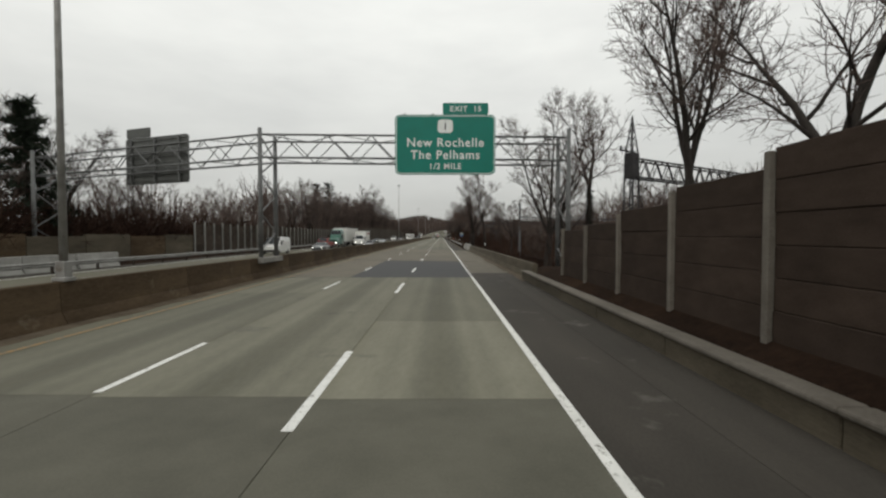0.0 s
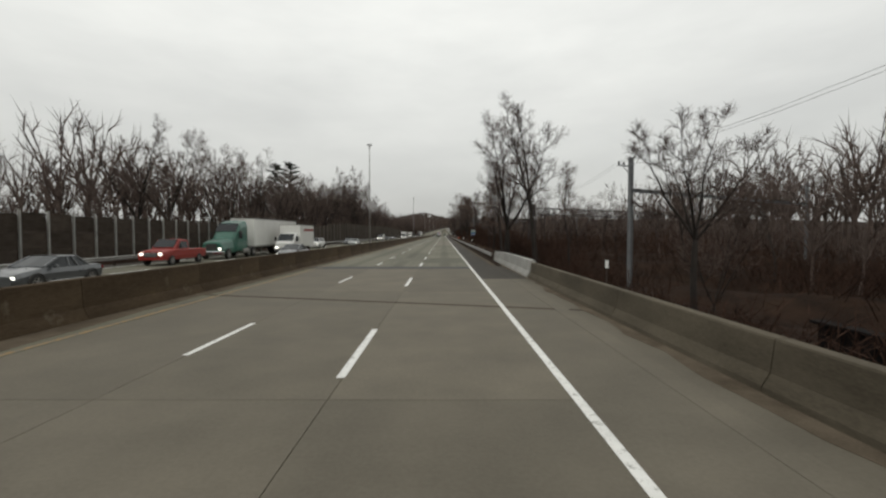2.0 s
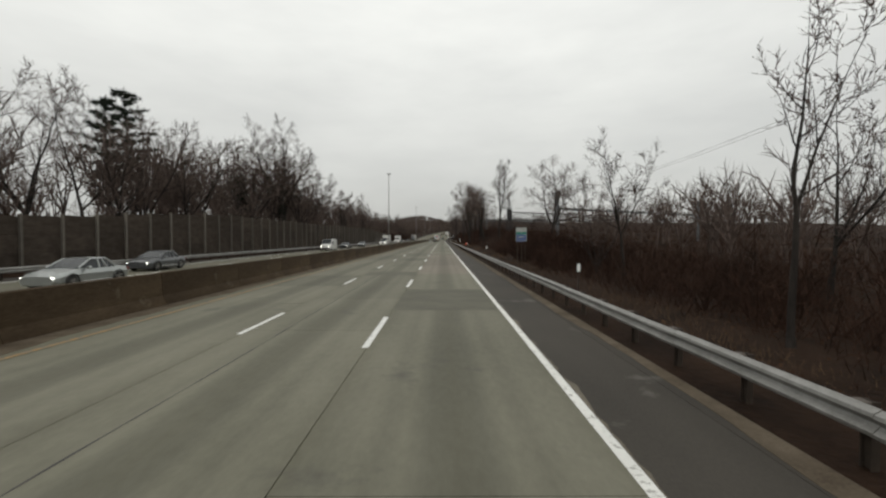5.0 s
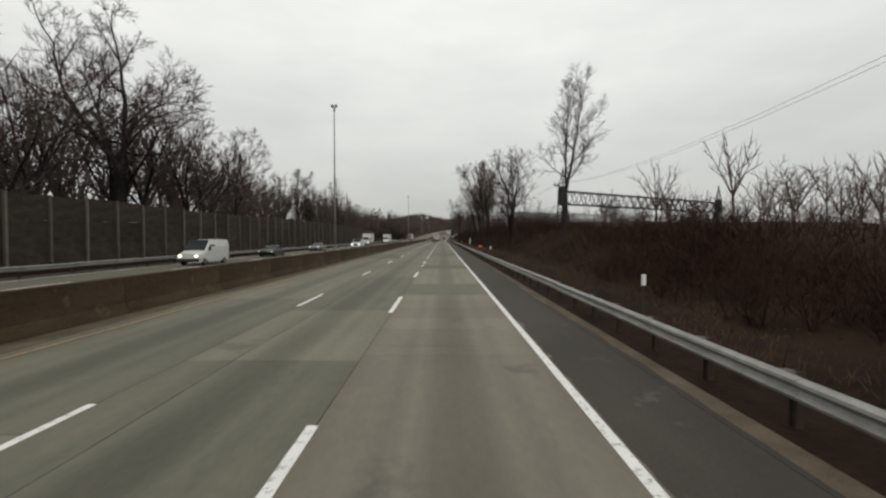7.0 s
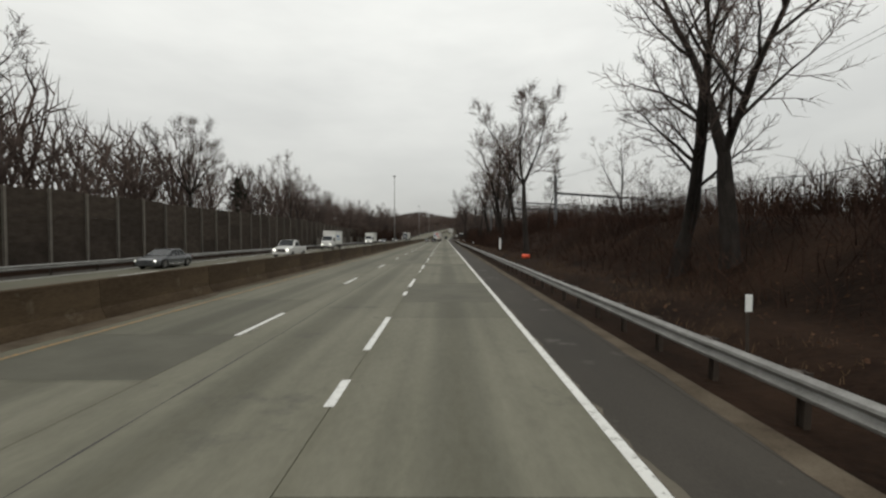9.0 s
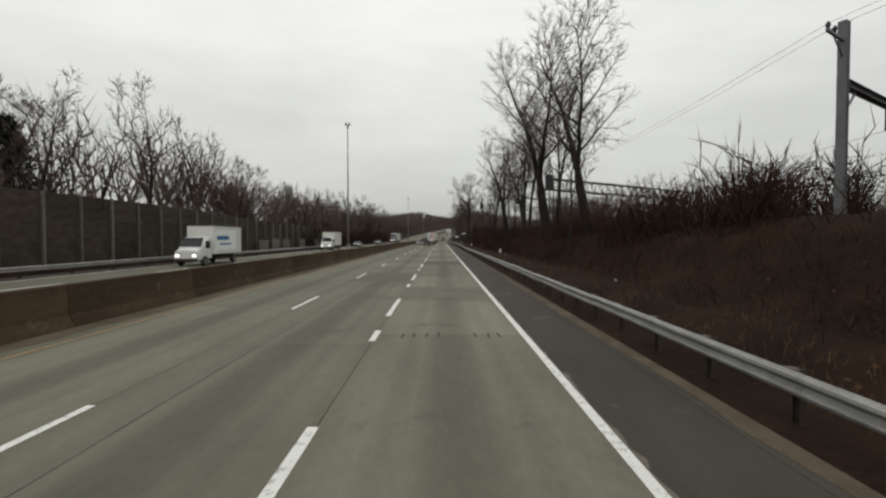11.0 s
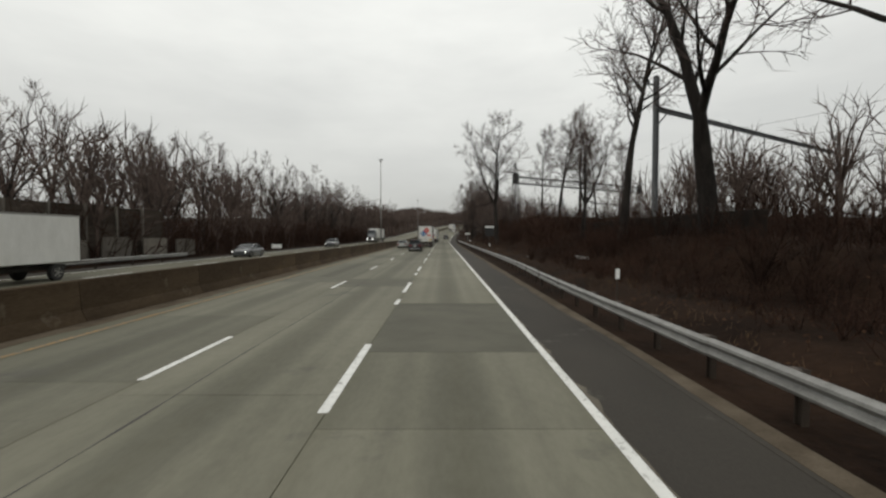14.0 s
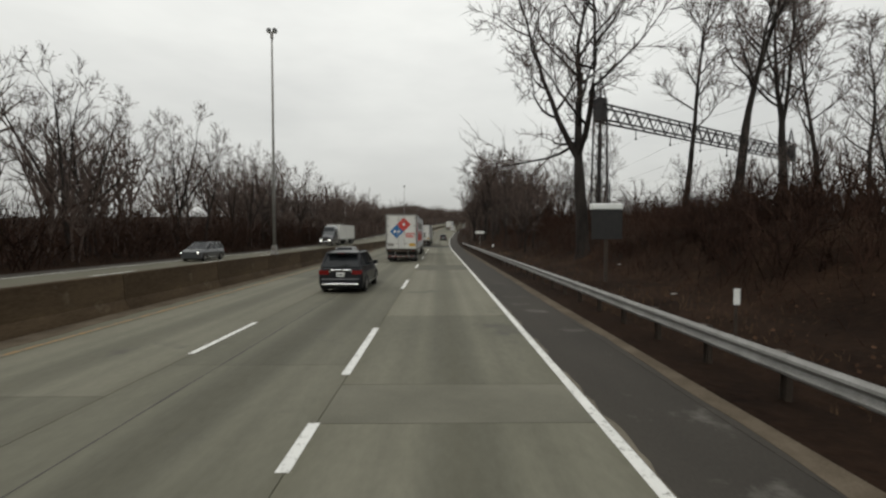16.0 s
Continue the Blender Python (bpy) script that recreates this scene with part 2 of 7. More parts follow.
def add_patches(m, colour, scale, lo, hi, seed=0.0):
    """Patches of another tone: drifts of pale dead grass, dirt, stains."""
    t = m.node_tree
    p = t.nodes["Principled BSDF"]
    first = p.inputs["Base Color"].links[0].from_socket
    co = t.nodes.new("ShaderNodeTexCoord")
    mp = node(t, "ShaderNodeMapping", Location=(seed, seed * 1.7, 0))
    n = node(t, "ShaderNodeTexNoise", Scale=scale, Detail=9.0, Roughness=0.65)
    t.links.new(co.outputs["Object"], mp.inputs[0])
    t.links.new(mp.outputs[0], n.inputs["Vector"])
    r = t.nodes.new("ShaderNodeValToRGB")
    r.color_ramp.elements[0].position, r.color_ramp.elements[1].position = lo, hi
    t.links.new(n.outputs["Fac"], r.inputs[0])
    mx = t.nodes.new("ShaderNodeMix")
    mx.data_type = "RGBA"
    mx.inputs["B"].default_value = (*colour, 1)
    t.links.new(r.outputs[0], mx.inputs[0])
    t.links.new(first, mx.inputs["A"])
    t.links.new(mx.outputs["Result"], p.inputs["Base Color"])


add_patches(MAT_GROUND, (0.056, 0.035, 0.021), 0.16, 0.58, 0.78)
add_patches(MAT_MEDIAN, (0.15, 0.13, 0.10), 0.9, 0.60, 0.75, 4.0)
add_patches(MAT_SHOULDER, (0.115, 0.108, 0.095), 0.7, 0.60, 0.72, 9.0)
for m_ in MAT_SLAB + [MAT_SLAB_TAN]:
    add_patches(m_, (0.07, 0.067, 0.058), 0.45, 0.60, 0.74, 2.0)
add_patches(MAT_STEEL, (0.10, 0.07, 0.05), 1.3, 0.58, 0.72, 6.0)
MAT_WHITE_PAINT = paint("white_vehicle_paint", (0.66, 0.66, 0.64), 0.35, 0, 0.3)
MAT_TRAILER = surface("white_trailer_panel", (0.52, 0.52, 0.49), (0.66, 0.66, 0.63), 0.45, 1.2, 18.0, 0.05, 0, 0, 0, (1, 1, 0.4))
MAT_TRAILER_SIDE = surface("grey_white_trailer_side", (0.46, 0.48, 0.50), (0.60, 0.61, 0.62), 0.45, 0.8, 18.0, 0.05)
MAT_BLACK_PAINT = paint("black_vehicle_paint", (0.006, 0.007, 0.010), 0.35, 0.0, 0.1)
MAT_SILVER = paint("silver_vehicle_paint", (0.36, 0.38, 0.37), 0.32, 0.6, 0.5)
MAT_GREY_PAINT = paint("grey_vehicle_paint", (0.10, 0.105, 0.11), 0.3, 0.4, 0.5)
MAT_RED_PAINT = paint("red_paint", (0.24, 0.026, 0.02), 0.4)
MAT_DIAMOND_RED = paint("red_graphic", (0.55, 0.06, 0.05), 0.4)
MAT_DIAMOND_BLUE = paint("blue_graphic", (0.02, 0.13, 0.33), 0.4)
MAT_GREEN_PAINT = paint("green_vehicle_paint", (0.02, 0.10, 0.07), 0.35, 0, 0.4)
MAT_CHROME = surface("chrome_trim", (0.55, 0.56, 0.57), (0.72, 0.73, 0.74), 0.15, 2.0, 20.0, 0.0, 1.0)
MAT_GLASS_DARK = surface("tinted_glass", (0.012, 0.014, 0.016), (0.022, 0.025, 0.028), 0.08, 1.0, 8.0, 0.0, 0, spec=0.3)
MAT_GLASS_DARK.node_tree.nodes["Principled BSDF"].inputs["Roughness"].default_value = 0.06
MAT_TAIL_DIM = paint("red_tail_lens", (0.16, 0.010, 0.010), 0.2)
MAT_HEADLAMP = paint("headlamp_lens", (0.9, 0.88, 0.8), 0.15, 0, 0, 2.5)
MAT_ORANGE = paint("orange_plastic", (0.75, 0.10, 0.04), 0.5)
MAT_YELLOW_PLATE = paint("yellow_placard", (0.55, 0.33, 0.05), 0.5)
MAT_UNDERBODY = surface("dirty_underbody", (0.02, 0.019, 0.018), (0.05, 0.047, 0.043), 0.85, 2.0, 20.0, 0.2)
MAT_WOOD_POLE = surface("weathered_wood", (0.06, 0.05, 0.042), (0.13, 0.11, 0.095), 0.9, 2.0, 30.0, 0.4, 0, 0.1, 0, (1, 1, 0.2))


# ---------------- mesh helpers ----------------
class Mesh:
    """Collects vertices and faces for one mesh."""

    def __init__(self):
        self.v, self.f = [], []

    def add(self, verts, faces):
        o = len(self.v)
        self.v.extend(tuple(p) for p in verts)
        self.f.extend(tuple(o + i for i in f) for f in faces)
        return self

    def box(self, x0, x1, y0, y1, z0, z1, c=0.0):
        """A block; c chamfers its upright and top edges."""
        if not c:
            return self.add([(x, y, z) for z in (z0, z1) for y in (y0, y1) for x in (x0, x1)],
                            [(0, 2, 3, 1), (4, 5, 7, 6), (0, 1, 5, 4), (2, 6, 7, 3), (0, 4, 6, 2), (1, 3, 7, 5)])
        ring = lambda d, z: [(x0 + d + a, y0 + d + b, z) for a, b in ()] or [
            (x0 + d + c, y0 + d, z), (x1 - d - c, y0 + d, z), (x1 - d, y0 + d + c, z), (x1 - d, y1 - d - c, z),
            (x1 - d - c, y1 - d, z), (x0 + d + c, y1 - d, z), (x0 + d, y1 - d - c, z), (x0 + d, y0 + d + c, z)]
        return self.rings([ring(c * 0.7, z0), ring(0, z0 + c), ring(0, z1 - c), ring(c * 0.7, z1)])

    def rings(self, loops, caps=True, closed=True):
        n = len(loops[0])
        o = len(self.v)
        for loop in loops:
            self.v.extend(tuple(p) for p in loop)
        for i in range(len(loops) - 1):
            for j in range(n if closed else n - 1):
                k = (j + 1) % n
                self.f.append((o + i * n + j, o + i * n + k, o + (i + 1) * n + k, o + (i + 1) * n + j))
        if caps:
            self.f.append(tuple(o + j for j in reversed(range(n))))
            self.f.append(tuple(o + (len(loops) - 1) * n + j for j in range(n)))
        return self

    def tube(self, points, radii, n=6, caps=True):
        points = [Vector(p) for p in points]
        loops = []
        for i, p in enumerate(points):
            d = (points[min(i + 1, len(points) - 1)] - points[max(i - 1, 0)]).normalized()
            a = d.orthogonal().normalized() if abs(d.z) > 0.95 or abs(d.z) < 1e-6 and 0 else d.cross(Vector((0, 0, 1))).normalized() if abs(d.z) < 0.99 else Vector((1, 0, 0))
            a = (a - d * a.dot(d)).normalized()
            b = d.cross(a)
            r = radii[i] if isinstance(radii, (list, tuple)) else radii
            loops.append([p + (a * math.cos(2 * math.pi * k / n) + b * math.sin(2 * math.pi * k / n)) * r for k in range(n)])
        return self.rings(loops, caps)

    def extrude(self, profile, y0, y1):
        """A closed outline in x, z drawn out along y."""
        return self.rings([[(x, y0, z) for x, z in profile], [(x, y1, z) for x, z in profile]])

    def cone3(self, p, q, r):
        """The cheapest twig: three sides running to a point."""
        p, q = Vector(p), Vector(q)
        d = (q - p).normalized()
        a = d.orthogonal().normalized() * r
        b = d.cross(a)
        return self.add([p + a, p - a * 0.5 + b * 0.87, p - a * 0.5 - b * 0.87, q], [(0, 1, 3), (1, 2, 3), (2, 0, 3)])

    def data(self, name, material, smooth=False):
        me = bpy.data.meshes.new(name)
        me.from_pydata(self.v, [], self.f)
        me.validate()
        me.materials.append(material)
        if smooth:
            me.shade_smooth()
        me.update()
        return me


def part(name, mesh, material, parent=None, label="", smooth=False):
    ob = new(name, mesh.data(name, material, smooth) if isinstance(mesh, Mesh) else mesh)
    ob.parent = parent
    if label:
        tagged(ob, label)
    return ob


def thing(name, label, category, group="", kind="", at=None):
    ob = new(name)
    if at is not None:
        ob.matrix_basis = at
    return tagged(ob, label, category, group, kind)


def built(name, mesh, material, label, category, group="", kind="", smooth=False):
    return tagged(part(name, mesh, material, None, "", smooth), label, category, group, kind)


# ---------------- the lie of the land ----------------
def smooth_step(a, b, x):
    t = min(max((x - a) / (b - a), 0.0), 1.0)
    return t * t * (3 - 2 * t)


def road_z(y):
    """The road is level along the drive and climbs a long hill far ahead."""
    d = max(y - 430.0, 0.0)
    return d * d * 0.00018 if d < 120 else 120 * 120 * 0.00018 + (d - 120) * 0.0432


def bend(y):
    """How far the road has swung to the right on that hill."""
    d = max(y - 430.0, 0.0)
    return d * d * 0.0003 if d < 400 else 400 * 400 * 0.0003 + (d - 400) * 0.24


BANK = ((-80, 0.5, 0.5), (28, 0.5, 0.5), (36, -1.0, -2.2), (90, -1.0, -2.2), (102, -0.2, -0.6), (146, -0.1, -0.5), (171, 0.1, 0.6),
        (196, 0.3, 2.2), (221, 0.5, 3.3), (250, 0.5, 3.2), (290, 0.4, 2.6), (351, 0.4, 2.5), (406, 0.5, 3.4), (500, 0.8, 4.8), (1600, 1.0, 6.0))


def bank(y):
    for (a, p, q), (b, r, s) in zip(BANK, BANK[1:]):
        if a <= y <= b:
            t = smooth_step(a, b, y)
            return p + (r - p) * t, q + (s - q) * t
    return BANK[-1][1:]


def ground_z(x, y):
    x -= bend(y)
    base = road_z(y)
    if -24.5 <= x <= 6.9:
        return base - 0.12
    n = noise.noise(Vector((x * 0.11, y * 0.11, 3.0))) * 0.5 + noise.noise(Vector((x * 0.5, y * 0.5, 7.0))) * 0.18
    if x > 0:
        near, high = bank(y)
        toe = 9.0 + 2.0 * smooth_step(261, 281, y) * (1 - smooth_step(331, 348, y))
        k1, k2 = smooth_step(6.9, 8.2, x), smooth_step(toe, 14.8, x)
        far = 1 - 0.5 * smooth_step(45, 120, x)
        return base - 0.12 + (near + 0.12) * k1 + (high - near) * k2 * far + n * k2 * (1 + 1.2 * smooth_step(13, 18, x))
    k = smooth_step(24.5, 28, -x)
    return base - 0.12 + 0.6 * k + n * k * 0.7 + 1.0 * smooth_step(28, 60, -x)


def spaced(a, b, step):
    n = max(int(round((b - a) / step)), 1)
    return [a + (b - a) * i / n for i in range(n)]


gx = spaced(-900, -120, 60) + spaced(-120, -40, 8) + spaced(-40, -24.5, 1.4) + [-24.5, -9.0, 6.9] + spaced(7.4, 22, 0.8) + spaced(22, 50, 2.5) + spaced(50, 140, 9) + spaced(140, 900, 70) + [900]
gy = spaced(-120, -10, 8) + spaced(-10, 450, 1.6) + spaced(450, 700, 8) + spaced(700, 1600, 40) + [1600]
g = Mesh()
g.v = [(x + bend(y), y, ground_z(x + bend(y), y)) for y in gy for x in gx]
w = len(gx)
g.f = [(j * w + i, j * w + i + 1, (j + 1) * w + i + 1, (j + 1) * w + i) for j in range(len(gy) - 1) for i in range(w - 1)]
built("ground", g, MAT_GROUND, "brown leaf-littered ground rising to a bank", "ground", kind="structure", smooth=True)


# ---------------- roads ----------------
rnd = random.Random(7)


def strip(x0, x1, y0, y1, z, step=25.0, thick=0.05):
    """A slab that follows the road's rise."""
    m = Mesh()
    ys = spaced(y0, y1, step) + [y1]
    m.rings([[(x + bend(y), y, road_z(y) + z - h) for x, h in ((x0, 0), (x1, 0), (x1, thick), (x0, thick))] for y in ys])
    return m


built("road_bed", strip(-24.3, 6.85, -60, 1500, -0.055, 20), MAT_JOINT, "dark road bed below the slabs", "road", kind="structure")
road = thing("road", "grey worn concrete motorway slabs with darker patches", "road", kind="structure")
# repaired stretches of each lane
REPAIRS = {0: ((3.5, 6.8), (63.0, 66.0), (214.0, 217.5), (302.0, 306.0), (340.0, 343.0)),
           1: ((2.8, 6.7), (88.0, 93.0), (147.0, 150.0), (202.0, 203.4), (246.0, 251.0), (275.0, 281.0), (338.0, 341.5)),
           2: ((3.0, 6.6), (86.0, 92.9), (113.0, 116.0), (133.0, 139.0), (171.8, 172.6), (174.4, 176.1), (177.8, 179.8), (181.5, 185.8), (197.0, 201.4), (223.0, 229.5), (243.0, 246.0), (268.0, 272.0),
               (289.7, 296.3), (302.4, 304.2), (326.2, 332.8), (369.5, 371.0), (394.0, 399.0))}
for lane, (x0, x1) in enumerate(LANES):
    segs = []
    y = -44.0 + lane
    for stop, kind in ((26.0, "c"), (42.6, "a"), (79.6, "b"), (452.0, "c")):
        while y < stop - 0.01:
            step = {"c": rnd.choice((6.1, 6.1, 9.2, 12.2)), "a": 99, "b": 12.3}[kind]
            e = min(y + step, stop)
            if stop - e < 1.3:
                e = stop
            mended = kind == "c" and any(a - 0.01 <= y < b - 0.01 for a, b in REPAIRS[lane])
            if kind == "c":
                e = min([e] + [c for r in REPAIRS[lane] for c in r if c > y + 0.01])
            segs.append((y, e, kind, mended))
            y = e
    for a, b, kind, mended in segs:
        if lane == 0 and kind == "a":
            kind = "b"
        m = Mesh()
        ea = 0.0
        eb = 0.0
        if kind == "a":
            eb = 0.26
        if kind == "b" and lane and a < 43:
            ea = 0.26
        ya = lambda x: a + ea * (1.2 - x) + 0.008
        yb = lambda x: b + eb * (1.2 - x) - 0.008
        l, r = x0 + 0.006, x1 - 0.006
        top, low = 0.0, -0.05
        m.add([(l, ya(l), low), (r, ya(r), low), (r, yb(r), low), (l, yb(l), low), (l, ya(l), top), (r, ya(r), top), (r, yb(r), top), (l, yb(l), top)],
              [(3, 2, 1, 0), (4, 5, 6, 7), (0, 1, 5, 4), (1, 2, 6, 5), (2, 3, 7, 6), (3, 0, 4, 7)])
        mat = {"a": MAT_ASPHALT, "b": MAT_BRIDGE}.get(kind) or (MAT_PATCH if mended else MAT_SLAB[lane])
        if lane == 2 and 152 < (a + b) / 2 < 182:
            mat = MAT_SLAB_TAN
        part("road_slab", m, mat, road)
for lane, (x0, x1) in enumerate(LANES):
    part("far_road_slab", strip(x0, x1, 452.2, 1500, 0.0, 15), MAT_SLAB[lane], road)
part("median_gutter", strip(-7.75, -6.96, -44, 1500, 0.0, 20), MAT_SLAB[0], road)


def ragged(x0, x1, amount, y0, y1, z, seed):
    """A drift of grit: its edge at x1 wanders by some amount."""
    m = Mesh()
    loops = []
    for i in range(int((y1 - y0) / 0.8) + 1):
        y = y0 + 0.8 * i
        e = x1 + amount * (noise.noise(Vector((seed, y * 0.13, 0))) + 0.6 * noise.noise(Vector((seed, y * 0.6, 4.0))))
        loops.append([(x0, y, z), (e, y, z), (e, y, z - 0.02), (x0, y, z - 0.02)])
    m.rings(loops)
    return m


part("outer_gutter", strip(-8.35, -7.755, -44, 1500, 0.0, 20), MAT_SLAB[0], road)
built("gutter_dirt", ragged(-8.35, -7.6, 0.32, -40, 452, 0.006, 1.0), MAT_DIRT, "brown grit along the foot of the median barrier", "dirt", kind="structure")
built("parapet_dirt", ragged(6.85, 6.15, 0.35, 24, 84, 0.007, 5.0), MAT_DIRT, "dark dirt along the foot of the parapet", "dirt", kind="structure")
shoulder = thing("road_shoulder", "dark asphalt hard shoulder with a gritty edge", "road shoulder", kind="structure")
for a, b, mat in ((-44, 2, MAT_SHOULDER), (2.02, 29, MAT_SHOULDER), (29.02, 72.6, MAT_BRIDGE), (72.62, 82, MAT_SHOULDER), (82.02, 118, MAT_SHOULDER), (118.02, 205, MAT_SHOULDER), (205.02, 300, MAT_SHOULDER), (300.02, 452, MAT_SHOULDER), (452.02, 1500, MAT_SHOULDER)):
    earthy = mat is MAT_SHOULDER and a > 80
    part("shoulder_slab", strip(3.67, 5.25, a, b, 0.0, 20), mat, shoulder)
    part("shoulder_edge", strip(5.255, 5.68, a, b, 0.003, 20), mat, shoulder)
    part("verge", strip(5.685, 6.85, a, b, 0.0, 20), MAT_GROUND if earthy else mat, shoulder)
built("shoulder_grit", ragged(5.7, 5.36, 0.17, 83, 452, 0.008, 8.0), MAT_DIRT, "tan grit drift along the edge of the hard shoulder", "dirt", kind="structure")
opposite = thing("opposite_carriageway", "grey concrete carriageway for oncoming traffic", "road", kind="structure")
for i, (a, b) in enumerate(((-21.9, -18.25), (-18.24, -14.6), (-14.59, -10.95))):
    part("road_slab", strip(a, b, -60, 1500, 0.0, 20), MAT_SLAB[2], opposite)
part("shoulder_slab", strip(-10.94, -8.85, -60, 1500, 0.0, 20), MAT_SHOULDER, opposite)
part("shoulder_slab", strip(-24.2, -21.91, -60, 1500, 0.0, 20), MAT_SHOULDER, opposite)

# lane markings: dashes about every 12.2 m, repainted out of step here and there; stubs of the older paint remain
marks = thing("lane_markings", "worn white and yellow painted lane lines", "road marking", kind="structure")
dash = Mesh().box(-0.075, 0.075, 0, 3.85, 0.0, 0.004).data("dash", MAT_WHITE_LINE)
short_dash = Mesh().box(-0.065, 0.065, 0, 3.2, 0.0, 0.004).data("dash", MAT_WHITE_LINE)
stub = Mesh().box(-0.075, 0.075, 0, 1.2, 0.0, 0.004).data("dash_stub", MAT_WHITE_LINE)
DASHES = (-30.8, -18.7, -6.6, 5.5, 18.95, 29.8, 43.3, 55.9, 69.2, 81.9, 90.9, 103.4, 115.6, 127.8, 140.1, 152.3, 164.5, 177.0, 189.8, 203.3, 216.0,
          228.0, 240.0, 252.0, 264.0, 275.8, 287.0, 298.8, 310.7, 323.0, 335.9, 347.1, 359.3, 371.5, 383.7, 395.9, 408.1, 420.3, 432.5, 444.7)
for y in DASHES:
    d = part("dash", dash, None, marks)
    d.matrix_basis = pose(-0.04, y, 0.001)
    d = part("dash", short_dash, None, marks)
    d.matrix_basis = pose(-3.43, y + 1.4, 0.001)
    if 199 < y < 380:
        d = part("dash", stub, None, marks)
        d.matrix_basis = pose(-0.03, y - 3.4 + 0.3 * math.sin(y), 0.001)
    for x in (-18.24, -14.6):
        d = part("dash", dash, None, marks)
        d.matrix_basis = pose(x, y + 6, 0.001)
for a, b, mat in ((-44, 26, MAT_WHITE_LINE), (26, 42, MAT_FLAKED_LINE), (42, 1500, MAT_WHITE_LINE)):
    part("edge_line", strip(3.57, 3.72, a, b, 0.005, 15, 0.004), mat, marks)
part("edge_line", strip(-22.05, -21.9, -60, 1500, 0.005, 15, 0.004), MAT_WHITE_LINE, marks)
part("yellow_line", strip(-7.14, -7.04, -44, 1500, 0.005, 15, 0.004), MAT_YELLOW_LINE, marks, "faded yellow edge line")
part("yellow_line", strip(-10.7, -10.55, -60, 1500, 0.005, 15, 0.004), MAT_YELLOW_LINE, marks, "faded yellow edge line")

seam = thing("shoulder_seam", "ragged crumbling seam between concrete and shoulder", "road", kind="structure")
for ya in range(84, 450, 12):
    m = Mesh()
    loops = []
    for i in range(49):
        y = ya + 0.25 * i
        w_ = max(0.012, 0.03 + 0.13 * noise.noise(Vector((3.0, y * 0.7, 0))) + 0.11 * noise.noise(Vector((9.0, y * 3.1, 0))))
        loops.append([(3.73, y, 0.003), (3.73 + w_, y, 0.003), (3.73 + w_, y, -0.02), (3.73, y, -0.02)])
    m.rings(loops)
    part("seam_piece", m, MAT_BRIDGE, seam)

# the old lengthwise joint inside the middle lane
split = thing("lengthwise_joint", "thin dark lengthwise joint worn open in the concrete", "road", kind="structure")
for ya in range(84, 450, 12):
    m = Mesh()
    loops = []
    for i in range(25):
        y = ya + 0.5 * i
        x = -2.45 + 0.05 * noise.noise(Vector((14.0, y * 0.2, 0)))
        w_ = 0.012 + 0.02 * max(noise.noise(Vector((2.0, y * 0.9, 5.0))), -0.3)
        loops.append([(x - w_, y, 0.002), (x + w_, y, 0.002), (x + w_, y, -0.02), (x - w_, y, -0.02)])
    m.rings(loops)
    part("joint_piece", m, MAT_JOINT, split)

# expansion joints across the bridge deck, slot marks cut into the slabs
joints = thing("bridge_joints", "dark rubber expansion joints across the bridge deck", "expansion joint", kind="structure")
for y0, half in ((26.0, 0.06), (42.6, 0.16), (63.9, 0.13), (80.55, 0.95)):
    m = Mesh()
    k = 0.26 if y0 in (42.6, 63.9) else 0.0
    m.rings([[(x, y0 + k * (1.2 - x) - half, 0.0025), (x, y0 + k * (1.2 - x) + half, 0.0025), (x, y0 + k * (1.2 - x) + half, -0.03), (x, y0 + k * (1.2 - x) - half, -0.03)] for x in (-8.3, -3.4, 0, 3.56) + ((6.4,) if y0 < 79 else ())])
    part("joint_strip", m, {42.6: MAT_DIRT, 63.9: MAT_JOINT_DIRT, 80.55: MAT_ASPHALT}.get(y0, MAT_JOINT), joints)
slots = thing("dowel_slots", "short dark dowel bar slots cut in the concrete", "pavement repair", kind="structure")
slot = Mesh().box(-0.028, 0.028, 0, 0.5, 0, 0.003).data("slot", MAT_JOINT)
for y in (118.6, 163.4, 261.0, 351.6):
    for x in (0.62, 0.92, 1.22, 1.52, 2.42, 2.72, 3.02):
        sl = part("slot", slot, None, slots)
        sl.matrix_basis = pose(x + rnd.uniform(-0.03, 0.03), y + rnd.uniform(-0.06, 0.06), 0.001, 0, 0, rnd.uniform(-4, 4))

# ---------------- median barrier ----------------
JERSEY = [(-0.33, 0), (-0.30, 0.08), (-0.17, 0.34), (-0.12, 1.13), (-0.10, 1.16), (0.10, 1.16), (0.12, 1.13), (0.17, 0.34), (0.30, 0.08), (0.33, 0)]
median = thing("median_barrier", "stained brown concrete median barrier", "concrete barrier", kind="structure")
seg = Mesh().extrude(JERSEY, 0.012, 6.088).data("barrier_segment", MAT_MEDIAN)
for k in range(-8, 75):
    s = part("barrier_segment", seg, None, median)
    s.matrix_basis = pose(-8.55, 6.1 * k, -0.004, 0, 0, 0)
far = Mesh()
far.rings([[(x - 8.55 + bend(y), y, z + road_z(y)) for x, z in JERSEY] for y in spaced(457.6, 1400, 15)])
part("barrier_run", far, MAT_MEDIAN, median)

